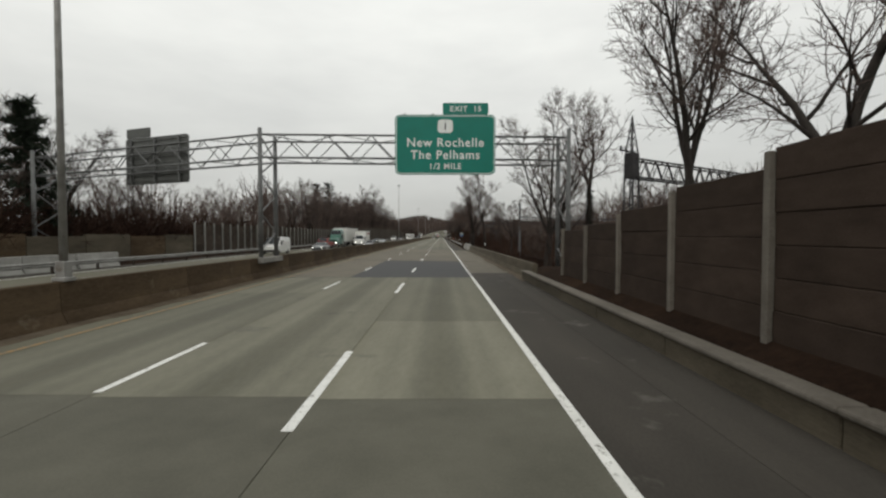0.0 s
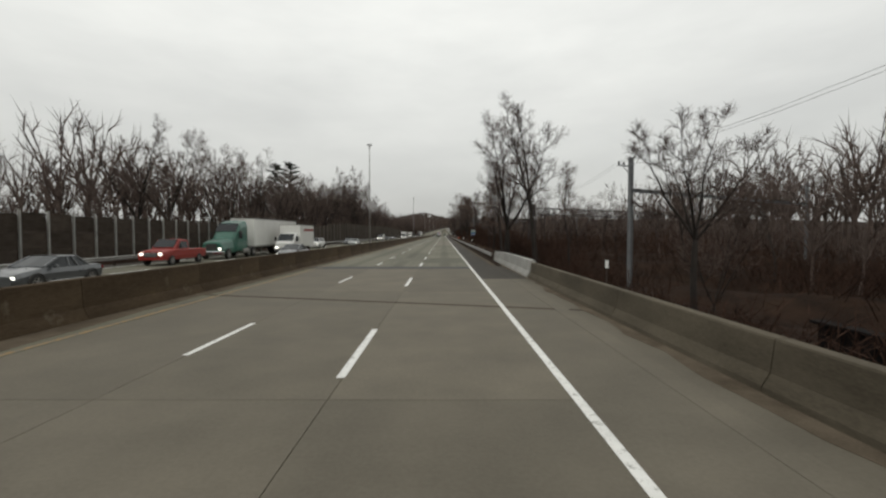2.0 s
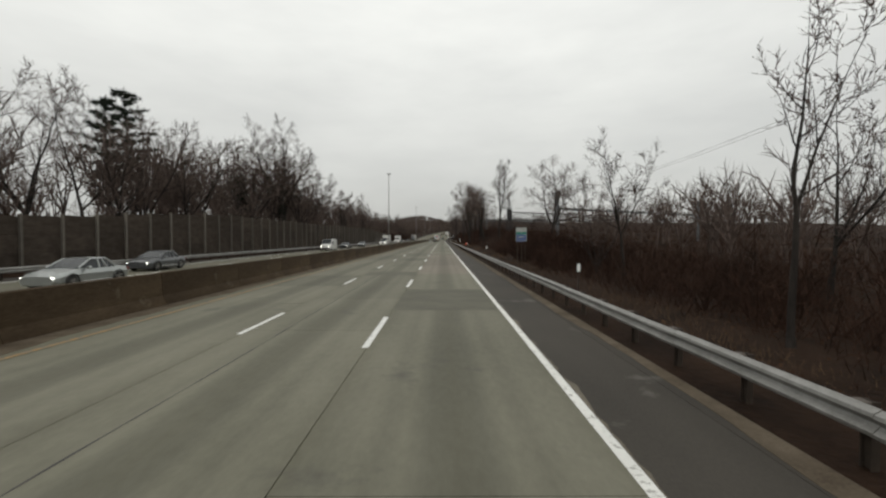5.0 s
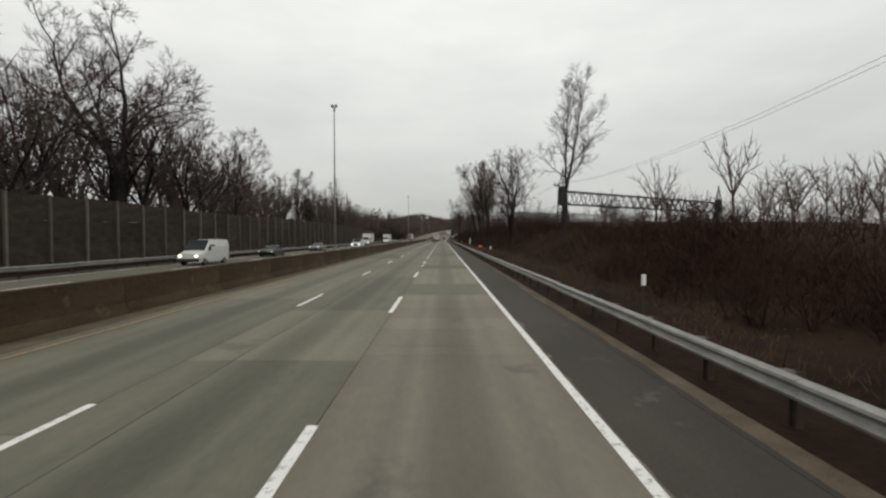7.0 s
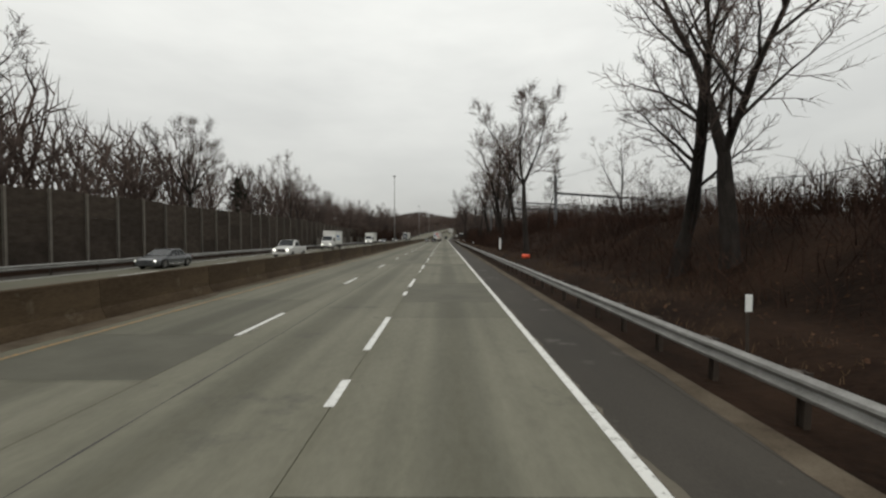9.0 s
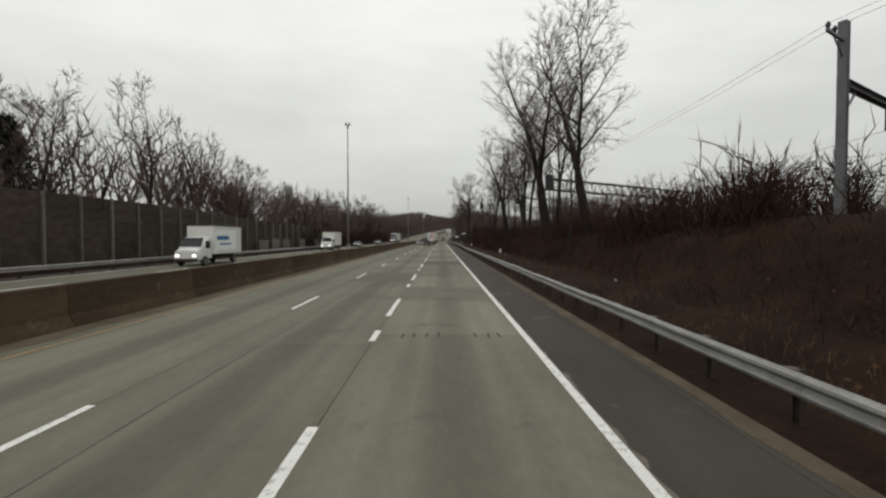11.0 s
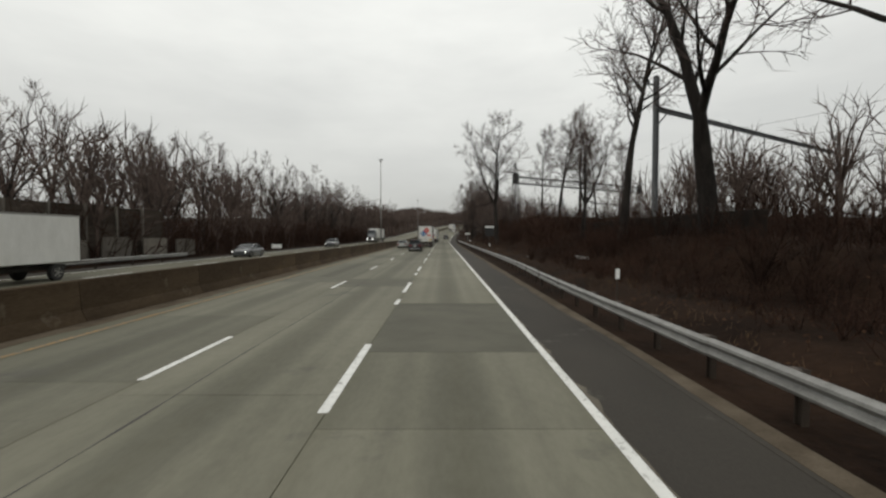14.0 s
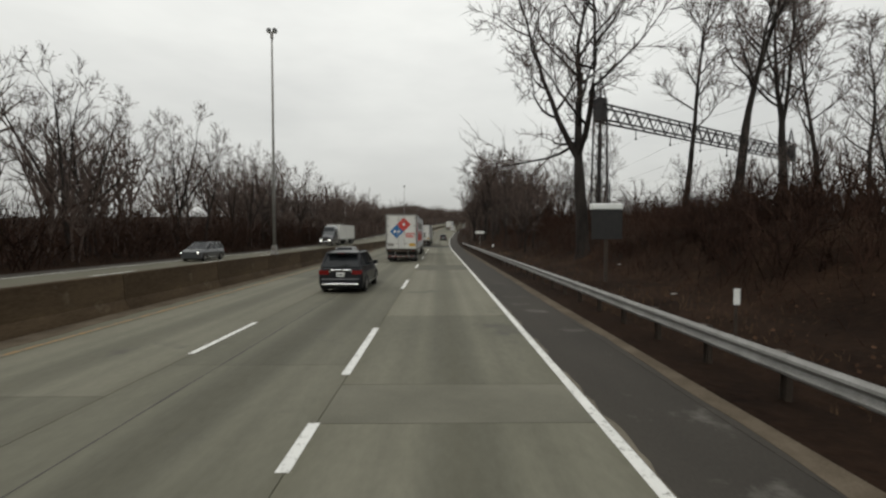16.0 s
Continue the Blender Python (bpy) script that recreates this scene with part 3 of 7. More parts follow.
# ---------------- low wall, parapet and guardrail beside the hard shoulder ----------------
low_wall = thing("low_retaining_wall", "low concrete retaining wall with a paler cap", "retaining wall", kind="structure")
for y0 in range(-39, 25, 4):
    part("wall_segment", Mesh().box(6.35, 6.62, y0 + 0.01, y0 + 3.99, -0.03, 0.40, 0.02), MAT_PARAPET, low_wall)
    part("wall_cap", Mesh().box(6.28, 6.70, y0 + 0.006, y0 + 3.994, 0.402, 0.49, 0.025), MAT_WALL_POST, low_wall)
PARAPET = [(-0.20, 0), (-0.18, 0.10), (-0.06, 0.30), (0.0, 0.80), (0.02, 0.83), (0.24, 0.83), (0.26, 0.80), (0.28, 0)]
parapet = thing("bridge_parapet", "stained tan concrete bridge parapet", "concrete barrier", kind="structure")
for k in range(8):
    y0 = 25.2 + 6.0 * k
    xa, xb = 6.98 - 0.0095 * 6 * k, 6.98 - 0.0095 * 6 * (k + 1)
    m = Mesh()
    m.rings([[(xa + x, y0 + 0.012, z) for x, z in PARAPET], [(xb + x, y0 + 5.988, z) for x, z in PARAPET]])
    part("parapet_segment", m, MAT_PARAPET, parapet)
end_block = thing("pale_barrier_end", "pale grey concrete barrier end, sloping down", "concrete barrier", kind="structure")
for k, (y0, y1, h0, h1) in enumerate(((73.3, 79.1, 0.95, 0.95), (79.12, 84.9, 0.95, 0.92), (84.92, 90.7, 0.92, 0.75))):
    m = Mesh()
    m.rings([[(6.5 + x * (1 if z < 0.5 else 1), y, z * h / 0.83) for x, z in PARAPET] for y, h in ((y0, h0), (y1, h1))])
    part("barrier_segment", m, MAT_PALE, end_block)

WBEAM = [(0.0, 0.42), (-0.02, 0.435), (-0.075, 0.46), (-0.085, 0.50), (-0.03, 0.54), (-0.01, 0.575), (-0.03, 0.61), (-0.085, 0.65), (-0.075, 0.69), (-0.02, 0.715), (0.0, 0.73),
         (0.012, 0.73), (0.0, 0.70), (-0.05, 0.685), (-0.06, 0.655), (-0.01, 0.61), (0.006, 0.575), (-0.01, 0.54), (-0.06, 0.495), (-0.05, 0.465), (0.0, 0.45), (0.012, 0.42)]


def rail_line(y):
    """The near guardrail's distance from the lane line, which widens further on."""
    return 5.92 + 0.13 * smooth_step(200, 260, y) - 0.13 * smooth_step(300, 328, y) + 0.48 * smooth_step(330, 350, y)


def guardrail(label, line, y0, y1, flip, post_step):
    """Steel W-beam on posts; line: its x along y; flip: the beam faces the other road."""
    rail = thing("guardrail", label, "guardrail", "guardrails", "structure")
    s = -1 if flip else 1
    beam = Mesh().extrude([(s * a, b) for a, b in WBEAM], 0, 3.805).data("rail_beam", MAT_STEEL)
    post = Mesh().extrude([(-0.045, -0.3), (0.045, -0.3), (0.045, 0.72), (-0.045, 0.72)], -0.07, -0.055)
    post.extrude([(-0.008, -0.3), (0.008, -0.3), (0.008, 0.72), (-0.008, 0.72)], -0.055, 0.055)
    post.extrude([(-0.045, -0.3), (0.045, -0.3), (0.045, 0.72), (-0.045, 0.72)], 0.055, 0.07)
    post = post.data("rail_post", MAT_RUST)
    block = Mesh().box(-0.06, 0.06, -0.08, 0.08, 0.45, 0.73, 0.012).data("rail_block", MAT_WOOD_POLE)
    y = y0
    while y < y1:
        x = line(y)
        b = part("rail_beam", beam, None, rail)
        b.matrix_basis = pose(x, y, rnd.uniform(-0.012, 0.012), 0, 0, -math.degrees(math.atan2(line(y + 3.81) - x, 3.81)))
        for k in range(2 if post_step < 3 else 1):
            p = part("rail_post", post, None, rail)
            p.matrix_basis = pose(x + s * 0.185, y + 0.3 + k * 1.905, 0, rnd.uniform(-1.5, 1.5), rnd.uniform(-1.5, 1.5), 0)
            q = part("rail_block", block, None, rail)
            q.matrix_basis = pose(x + s * 0.072, y + 0.3 + k * 1.905, 0)
        y += 3.81
    return rail


guardrail("galvanised steel guardrail on dark posts beside the shoulder", rail_line, 88.0, 452, False, 1.9)
guardrail("galvanised steel guardrail beyond the oncoming lanes", lambda y: -22.75, -40, 358, True, 3.8)

# ---------------- noise walls ----------------
wall_right = thing("noise_wall_right", "dark brown noise wall of stacked panels between posts", "noise wall", kind="structure")


def right_top(y):
    return 2.65 + 1.55 * (1 - smooth_step(3, 22, y)) + 0.25 * (1 - smooth_step(-20, 4, y))


for k in range(-12, 6):
    y0 = 8.5 + 3.6 * k
    if y0 > 24:
        break
    top = right_top(y0 + 1.8)
    m = Mesh().box(-0.10, 0.10, -0.085, 0.085, 0.2, max(right_top(y0), top) + 0.10, 0.015)
    p = part("wall_post", m, MAT_WALL_POST, wall_right, "pale concrete wall post")
    p.matrix_basis = pose(8.06, y0, 0)
    if y0 + 3.6 < 24:
        part("wall_core", Mesh().box(8.15, 8.19, y0 + 0.1, y0 + 3.5, 0.3, top - 0.03, 0.006), MAT_WALL_BROWN, wall_right)
        n = int((top - 0.4) / 0.58)
        h = (top - 0.4) / n
        for i in range(n):
            q = part("wall_panel", Mesh().box(-0.05, 0.02, 0.09, 3.51, 0.4 + h * i + 0.005, 0.4 + h * (i + 1) - 0.005, 0.014), MAT_WALL_BROWN, wall_right)
            q.matrix_basis = pose(8.12 + rnd.uniform(-0.012, 0.012), y0, 0)

wall_left = thing("noise_wall_left", "brown timber noise wall with pale posts beyond the oncoming lanes", "noise wall", kind="structure")
y, k = 52.0, 0
while y < 361:
    step = 2.2 if y < 118 else 3.35
    top = 3.75 + 1.6 * smooth_step(138, 182, y) + 0.3 * smooth_step(220, 240, y) - 0.9 * smooth_step(292, 330, y) + rnd.choice((0, 0, 0.12))
    p = part("wall_post", Mesh().box(-0.07, 0.07, -0.065, 0.065, -0.1, top + 0.14, 0.01) if y < 118 else Mesh().box(-0.10, 0.10, -0.10, 0.10, -0.1, top + 0.05, 0.012),
             MAT_WALL_POST_LIGHT if y < 118 else MAT_WALL_POST, wall_left, "pale wall post")
    p.matrix_basis = pose(-26.38, y, 0)
    for i, (a, b) in enumerate(((0.0, 0.34), (0.34, 0.67), (0.67, 1.0))):
        q = part("wall_panel", Mesh().box(-0.05, 0.05, 0.08, step - 0.08, 0.1 + (top - 0.1) * a + 0.01, 0.1 + (top - 0.1) * b, 0.015), MAT_TIMBER_WALL, wall_left)
        q.matrix_basis = pose(-26.5, y, 0)
    y += step
pale_wall = thing("pale_low_wall", "weathered grey-green low concrete wall", "wall", kind="structure")
for k in range(8):
    part("wall_panel", Mesh().box(-26.7, -26.45, 10.2 + 5.2 * k, 15.36 + 5.2 * k, -0.1, 2.5 if k % 2 else 2.35, 0.03), MAT_PARAPET if k % 3 else MAT_MEDIAN, pale_wall)
blocks = thing("concrete_blocks", "row of pale precast concrete barrier blocks", "concrete barrier", "barrier blocks")
for k, (y0, x0) in enumerate(((24.0, -24.2), (28.2, -24.3), (32.4, -24.2))):
    b = part("block", Mesh().extrude([(a, b) for a, b in JERSEY], 0, 4.0), MAT_PALE, blocks)
    b.matrix_basis = pose(x0, y0, -0.06)
panels = thing("pale_noise_panels", "pale panels set low along the verge", "noise panel", kind="structure")
for y0 in (303, 308, 318, 323, 328, 337, 348, 353, 358, 363):
    part("panel", Mesh().box(-25.6, -25.45, y0, y0 + 3.4, 0.3, 2.0 + 0.1 * (y0 % 3), 0.02), MAT_WALL_POST, panels)


# ---------------- sign gantry ----------------
def lattice(m, a0, a1, b0, b1, n, r):
    """Zigzag between two chords given by their ends."""
    a0, a1, b0, b1 = Vector(a0), Vector(a1), Vector(b0), Vector(b1)
    for i in range(n):
        t0, t1, tm = i / n, (i + 1) / n, (i + 0.5) / n
        m.tube([a0.lerp(a1, t0), b0.lerp(b1, tm)], r, 5, False)
        m.tube([b0.lerp(b1, tm), a0.lerp(a1, t1)], r, 5, False)


def braces(name, a0, a1, b0, b1, n, r):
    """The same zigzag on the gantry, each brace a piece of its own."""
    a0, a1, b0, b1 = Vector(a0), Vector(a1), Vector(b0), Vector(b1)
    for i in range(n):
        t0, t1, tm = i / n, (i + 1) / n, (i + 0.5) / n
        part(name, Mesh().tube([a0.lerp(a1, t0), b0.lerp(b1, tm)], r, 5, False), MAT_GANTRY, gantry)
        part(name, Mesh().tube([b0.lerp(b1, tm), a0.lerp(a1, t1)], r, 5, False), MAT_GANTRY, gantry)


gantry = thing("sign_gantry", "grey steel truss gantry spanning both carriageways", "sign gantry")
# the span over the driven lanes stands square, the one over the oncoming lanes slants away
XM, XL, XR, Y0, Y1, ZB, ZT, SLANT = -8.4, -27.5, 9.2, 25.9, 27.9, 6.7, 8.0, 7.0
for y in (Y0, Y1):
    for z in (ZB, ZT):
        part("chord", Mesh().tube([(XL, y + SLANT, z), (XM, y, z + 0.15), (XR, y, z)], 0.06, 8), MAT_GANTRY, gantry, smooth=True)
    braces("web_brace", (XL, y + SLANT, ZB), (XM, y, ZB + 0.15), (XL, y + SLANT, ZT), (XM, y, ZT + 0.15), 7, 0.032)
    braces("web_brace", (XM, y, ZB + 0.15), (XR, y, ZB), (XM, y, ZT + 0.15), (XR, y, ZT), 7, 0.032)
for z in (ZB, ZT):
    braces("lateral_brace", (XL, Y0 + SLANT, z), (XM, Y0, z + 0.15), (XL, Y1 + SLANT, z), (XM, Y1, z + 0.15), 5, 0.024)
    braces("lateral_brace", (XM, Y0, z + 0.15), (XR, Y0, z), (XM, Y1, z + 0.15), (XR, Y1, z), 4, 0.024)
for x, zt, base, dy in ((9.1, 8.45, 0.0, 0.0), (-8.4, 8.5, 1.1, 0.0), (XL, 8.5, 0.0, SLANT)):
    for y in (Y0 + dy - 0.1, Y1 + dy + 0.25):
        part("leg", Mesh().tube([(x, y, base), (x, y, zt)], [0.14, 0.115], 10), MAT_GANTRY, gantry, smooth=True)
    braces("leg_brace", (x, Y0 + dy - 0.1, base + 0.4), (x, Y0 + dy - 0.1, zt - 0.4), (x, Y1 + dy + 0.25, base + 0.4), (x, Y1 + dy + 0.25, zt - 0.4), 3, 0.05)
    part("base_plate", Mesh().box(x - 0.3, x + 0.3, Y0 + dy - 0.5, Y1 + dy + 0.6, base - 0.25, base + 0.05, 0.03), MAT_CAP, gantry)


def lettering(text, size, x, y, z, material, parent, turn=0.0, align="CENTER"):
    cu = bpy.data.curves.new("lettering", "FONT")
    cu.body, cu.size, cu.extrude, cu.align_x, cu.space_character, cu.offset = text, size, 0.006, align, 1.12, size * 0.012
    tmp = new("lettering", cu)
    me = bpy.data.meshes.new_from_object(tmp.evaluated_get(bpy.context.evaluated_depsgraph_get()))
    bpy.data.objects.remove(tmp)
    me.materials.clear()
    me.materials.append(material)
    ob = part("lettering", me, None, parent)
    ob.matrix_basis = pose(x, y, z, 90, 0, turn)
    return ob


def rounded(x0, x1, z0, z1, r, y0, y1, n=5):
    pts = []
    for cx_, cz_, a0 in ((x1 - r, z1 - r, 0), (x0 + r, z1 - r, 90), (x0 + r, z0 + r, 180), (x1 - r, z0 + r, 270)):
        pts += [(cx_ + r * math.cos(radians(a0 + 90 * i / n)), cz_ + r * math.sin(radians(a0 + 90 * i / n))) for i in range(n + 1)]
    return Mesh().extrude(pts, y0, y1)


sign = thing("exit_direction_sign", "green overhead exit sign with white lettering", "road sign")
SY = 25.66
part("panel", rounded(-0.74, 4.92, 5.85, 9.2, 0.28, SY, SY + 0.08), MAT_GREEN, sign, "green sign panel")
part("border", rounded(-0.69, 4.87, 5.9, 9.15, 0.25, SY - 0.005, SY), MAT_SIGN_WHITE, sign, "thin white border")
part("field", rounded(-0.65, 4.83, 5.94, 9.11, 0.22, SY - 0.012, SY - 0.005), MAT_GREEN, sign)
part("exit_tab", rounded(1.95, 4.52, 9.23, 9.86, 0.1, SY, SY + 0.08), MAT_GREEN, sign, "green exit number tab")
part("shield", rounded(1.66, 2.52, 8.18, 8.93, 0.2, SY - 0.02, SY - 0.012), MAT_SIGN_WHITE, sign, "white route shield")
lettering("1", 0.56, 2.09, SY - 0.024, 8.35, MAT_BLACK, sign)
lettering("New Rochelle", 0.68, 2.09, SY - 0.024, 7.42, MAT_SIGN_WHITE, sign)
lettering("The Pelhams", 0.68, 2.09, SY - 0.024, 6.73, MAT_SIGN_WHITE, sign)
lettering("1/2 MILE", 0.46, 2.09, SY - 0.024, 6.16, MAT_SIGN_WHITE, sign)
lettering("EXIT  15", 0.44, 3.24, SY - 0.012, 9.38, MAT_SIGN_WHITE, sign)
for x in (-0.2, 1.4, 2.9, 4.4):
    part("mounting_bar", Mesh().box(x - 0.05, x + 0.05, SY + 0.09, SY + 0.2, 6.0, 9.3, 0.01), MAT_GANTRY, sign)
back_sign = thing("sign_seen_from_behind", "grey ribbed back of an overhead sign", "road sign", at=pose(-17.9, 31.6, 0, 0, 0, -20.5))
part("panel", rounded(-3.0, 3.0, 6.0, 9.25, 0.2, 0.02, 0.10), MAT_SIGN_BACK, back_sign)
part("exit_tab", rounded(-2.9, -0.6, 9.28, 9.95, 0.1, 0.02, 0.10), MAT_SIGN_BACK, back_sign)
for i in range(8):
    part("stiffener", Mesh().box(-2.9, 2.9, -0.04, 0.02, 6.2 + 0.4 * i, 6.26 + 0.4 * i, 0.01), MAT_SIGN_BACK, back_sign)
for x in (-2.3, 0.0, 2.3):
    part("mounting_bar", Mesh().box(x - 0.06, x + 0.06, -0.18, -0.04, 6.1, 9.15, 0.01), MAT_GANTRY, back_sign)


# ---------------- tall lamps on the median ----------------
def highway_lamp(y, x=-8.55):
    lamp = thing("highway_lamp", "tall tapered grey steel lamp with twin heads on the median barrier", "street lamp", "median lamps", at=pose(x, y, 1.15))
    part("base", Mesh().box(-0.2, 0.2, -0.2, 0.2, 0, 0.12, 0.02).box(-0.14, 0.14, -0.14, 0.14, 0.12, 0.55, 0.02), MAT_STEEL, lamp)
    part("pole", Mesh().tube([(0, 0, 0.5), (0, 0, 6.3), (0, 0, 13.15)], [0.10, 0.08, 0.05], 10), MAT_STEEL, lamp, smooth=True)
    part("collar", Mesh().tube([(0, 0, 13.10), (0, 0, 13.50)], 0.09, 10), MAT_STEEL, lamp)
    for s in (-1, 1):
        part("arm", Mesh().tube([(0, 0, 13.40), (s * 0.12, 0, 13.55)], 0.03, 6), MAT_STEEL, lamp)
        head = part("lamp_head", Mesh().rings([[(s * x_, dy, 13.55 + z_) for dy, z_ in ((-w_, 0), (-w_ * 0.7, 0.16), (w_ * 0.7, 0.16), (w_, 0), (w_ * 0.8, -0.05), (-w_ * 0.8, -0.05))]
                                               for x_, w_ in ((0.06, 0.07), (0.09, 0.15), (0.22, 0.17), (0.29, 0.11))]), MAT_GANTRY, lamp)
        part("lens", Mesh().box(s * 0.17 - 0.09, s * 0.17 + 0.09, -0.12, 0.12, 13.47, 13.50, 0.008), MAT_SIGN_WHITE, head, "pale lamp lens")
    return lamp


first_lamp = highway_lamp(12.5)
for y in (111.6, 205.6, 299.8, 391.8, 486.0):
    copy_thing(first_lamp, pose(-8.55 + bend(y), y, 1.15 + road_z(y)))


# ---------------- railway overhead line ----------------
def lattice_tower(name, parent, x, y, z0, z1, zs, w):
    """Four corner angles with zigzag bracing, a spire above; z1 its shoulder, zs the spire's top."""
    corners = [(x - w, y - w), (x + w, y - w), (x + w, y + w), (x - w, y + w)]
    t = 0.72
    m = Mesh()
    for cx_, cy_ in corners:
        ex, ey = x + (cx_ - x) * t, y + (cy_ - y) * t
        m.tube([(cx_, cy_, z0 - 0.8), (ex, ey, z1)], 0.075, 4)
        m.tube([(ex, ey, z1), (x, y, zs)], [0.06, 0.03], 4)
    for i in range(4):
        (ax, ay), (bx, by) = corners[i], corners[(i + 1) % 4]
        lattice(m, (ax, ay, z0), (x + (ax - x) * t, y + (ay - y) * t, z1), (bx, by, z0), (x + (bx - x) * t, y + (by - y) * t, z1), 6, 0.032)
        lattice(m, (x + (ax - x) * t, y + (ay - y) * t, z1), (x, y, zs), (x + (bx - x) * t, y + (by - y) * t, z1), (x, y, zs), 3, 0.028)
    return part(name, m, MAT_DARK_STEEL, parent)


def heavy_portal(x0, y0, z0, zb, zt, zs, span=38.0):
    """Lattice bridge aslant over the tracks: zb, zt the beam's underside and top, zs the spires' top."""
    gate = thing("catenary_bridge", "dark riveted lattice catenary bridge over the railway", "railway gantry", "catenary bridges", at=pose(x0, y0, 0, 0, 0, RAIL_SKEW))
    for x in (0.0, span):
        lattice_tower("tower", gate, x, 0.0, z0, zt + 0.3, zs, 0.5)
        part("plate", Mesh().box(x - 0.42, x + 0.42, -0.42, 0.42, zb - 0.1, zt + 0.5, 0.03), MAT_DARK_STEEL, gate, "dark plated tower head")
        part("crossarm", Mesh().box(x - 1.5, x + 0.4, -0.06, 0.06, zt + 0.55, zt + 0.67, 0.01), MAT_DARK_STEEL, gate)
        for dx in (-1.4, -0.8):
            part("insulator", Mesh().tube([(x + dx, 0, zt + 0.67), (x + dx, 0, zt + 0.8), (x + dx, 0, zt + 0.9), (x + dx, 0, zt + 1.0)], [0.05, 0.11, 0.07, 0.04], 8), MAT_DARK_STEEL, gate)
    n = 22
    s = span / n
    for yy in (-0.45, 0.45):
        for z in (zb, zt):
            part("beam_chord", Mesh().box(0, span, yy - 0.07, yy + 0.07, z - 0.07, z + 0.07, 0.01), MAT_DARK_STEEL, gate)
        for i in range(n):
            part("beam_brace", Mesh().tube([(s * i, yy, zb), (s * (i + 0.5), yy, zt)], 0.06, 4, False), MAT_DARK_STEEL, gate)
            part("beam_brace", Mesh().tube([(s * (i + 0.5), yy, zt), (s * (i + 1), yy, zb)], 0.06, 4, False), MAT_DARK_STEEL, gate)
    for i in range(n):
        part("top_tie", Mesh().tube([(s * i, -0.45, zt), (s * (i + 1), 0.45, zt)], 0.03, 4, False), MAT_DARK_STEEL, gate)
    for x in TRACKS:
        part("hanger", Mesh().tube([(x, 0, zb), (x, 0, zb - 0.9)], 0.04, 6).tube([(x, 0, zb - 0.9), (x, 0, zb - 1.1)], [0.1, 0.05], 8), MAT_DARK_STEEL, gate)
    return gate


I_SHAPE = [(-0.14, -0.15), (-0.12, -0.15), (-0.12, -0.012), (0.12, -0.012), (0.12, -0.15), (0.14, -0.15), (0.14, 0.15), (0.12, 0.15), (0.12, 0.012), (-0.12, 0.012), (-0.12, 0.15), (-0.14, 0.15)]


def light_portal(x0, y0, z0, zb, zt, span=33.0):
    gate = thing("catenary_mast_pair", "grey steel catenary masts joined by a slim beam", "railway mast", "catenary masts", at=pose(x0, y0, 0, 0, 0, RAIL_SKEW))
    for x in (0.0, span):
        m = Mesh()
        m.rings([[(x + a, b, z) for a, b in I_SHAPE] for z in (z0 - 0.8, zt)])
        part("mast", m, MAT_GREY_POLE, gate)
        part("crossarm", Mesh().box(x - 1.6, x + 0.1, -0.05, 0.05, zt - 0.75, zt - 0.65, 0.01), MAT_GREY_POLE, gate)
        part("strut", Mesh().tube([(x - 1.0, 0, zt - 0.75), (x, 0, zt - 1.4)], 0.03, 5), MAT_GREY_POLE, gate)
        for dx in (-1.5, -0.9):
            part("insulator", Mesh().tube([(x + dx, 0, zt - 0.65), (x + dx, 0, zt - 0.5), (x + dx, 0, zt - 0.38)], [0.04, 0.09, 0.03], 8), MAT_DARK_STEEL, gate)
    m = Mesh()
    m.rings([[(x, b, zb + 0.15 + a) for a, b in I_SHAPE] for x in (0.0, span)])
    part("beam", m, MAT_GREY_POLE, gate)
    for s, x in ((1, 0.0), (-1, span)):
        part("knee_brace", Mesh().tube([(x, 0, zb - 1.1), (x + s * 1.3, 0, zb)], 0.05, 6), MAT_GREY_POLE, gate)
    for x in TRACKS:
        part("hanger", Mesh().tube([(x, 0, zb), (x, 0, zb - 1.0)], 0.04, 6), MAT_DARK_STEEL, gate)
    return gate


RAIL_SKEW = 32.0
TRACKS = (5.0, 10.5, 16.0, 21.5)
# x and y of the near leg, the kind, its foot, underside, top, spire
RAIL_GATES = ((17.6, 37.5, "h", -0.5, 7.2, 8.7, 12.3), (16.5, 84.3, "l", -2.0, 5.7, 8.4, 0), (17.5, 129.0, "h", -0.6, 5.8, 7.0, 10.3), (16.5, 175.9, "l", 0.6, 6.0, 8.5, 0),
              (17.0, 220.5, "h", 3.2, 6.6, 8.25, 11.3), (16.5, 267.0, "l", 3.6, 8.0, 10.4, 0), (16.6, 312.7, "h", 4.2, 9.0, 10.5, 13.6), (16.4, 348.6, "l", 3.6, 11.0, 13.4, 0),
              (15.4, 402.7, "h", 5.4, 12.1, 13.4, 16.2), (15.5, 457.0, "l", 5.5, 12.5, 15.0, 0))
for x0, y0, kind, z0, zb, zt, zs in RAIL_GATES:
    z0 = min(z0, ground_z(x0, y0))
    heavy_portal(x0, y0, z0, zb, zt, zs) if kind == "h" else light_portal(x0, y0, z0, zb, zt)
wires = thing("catenary_wires", "thin dark overhead railway wires", "overhead wire")
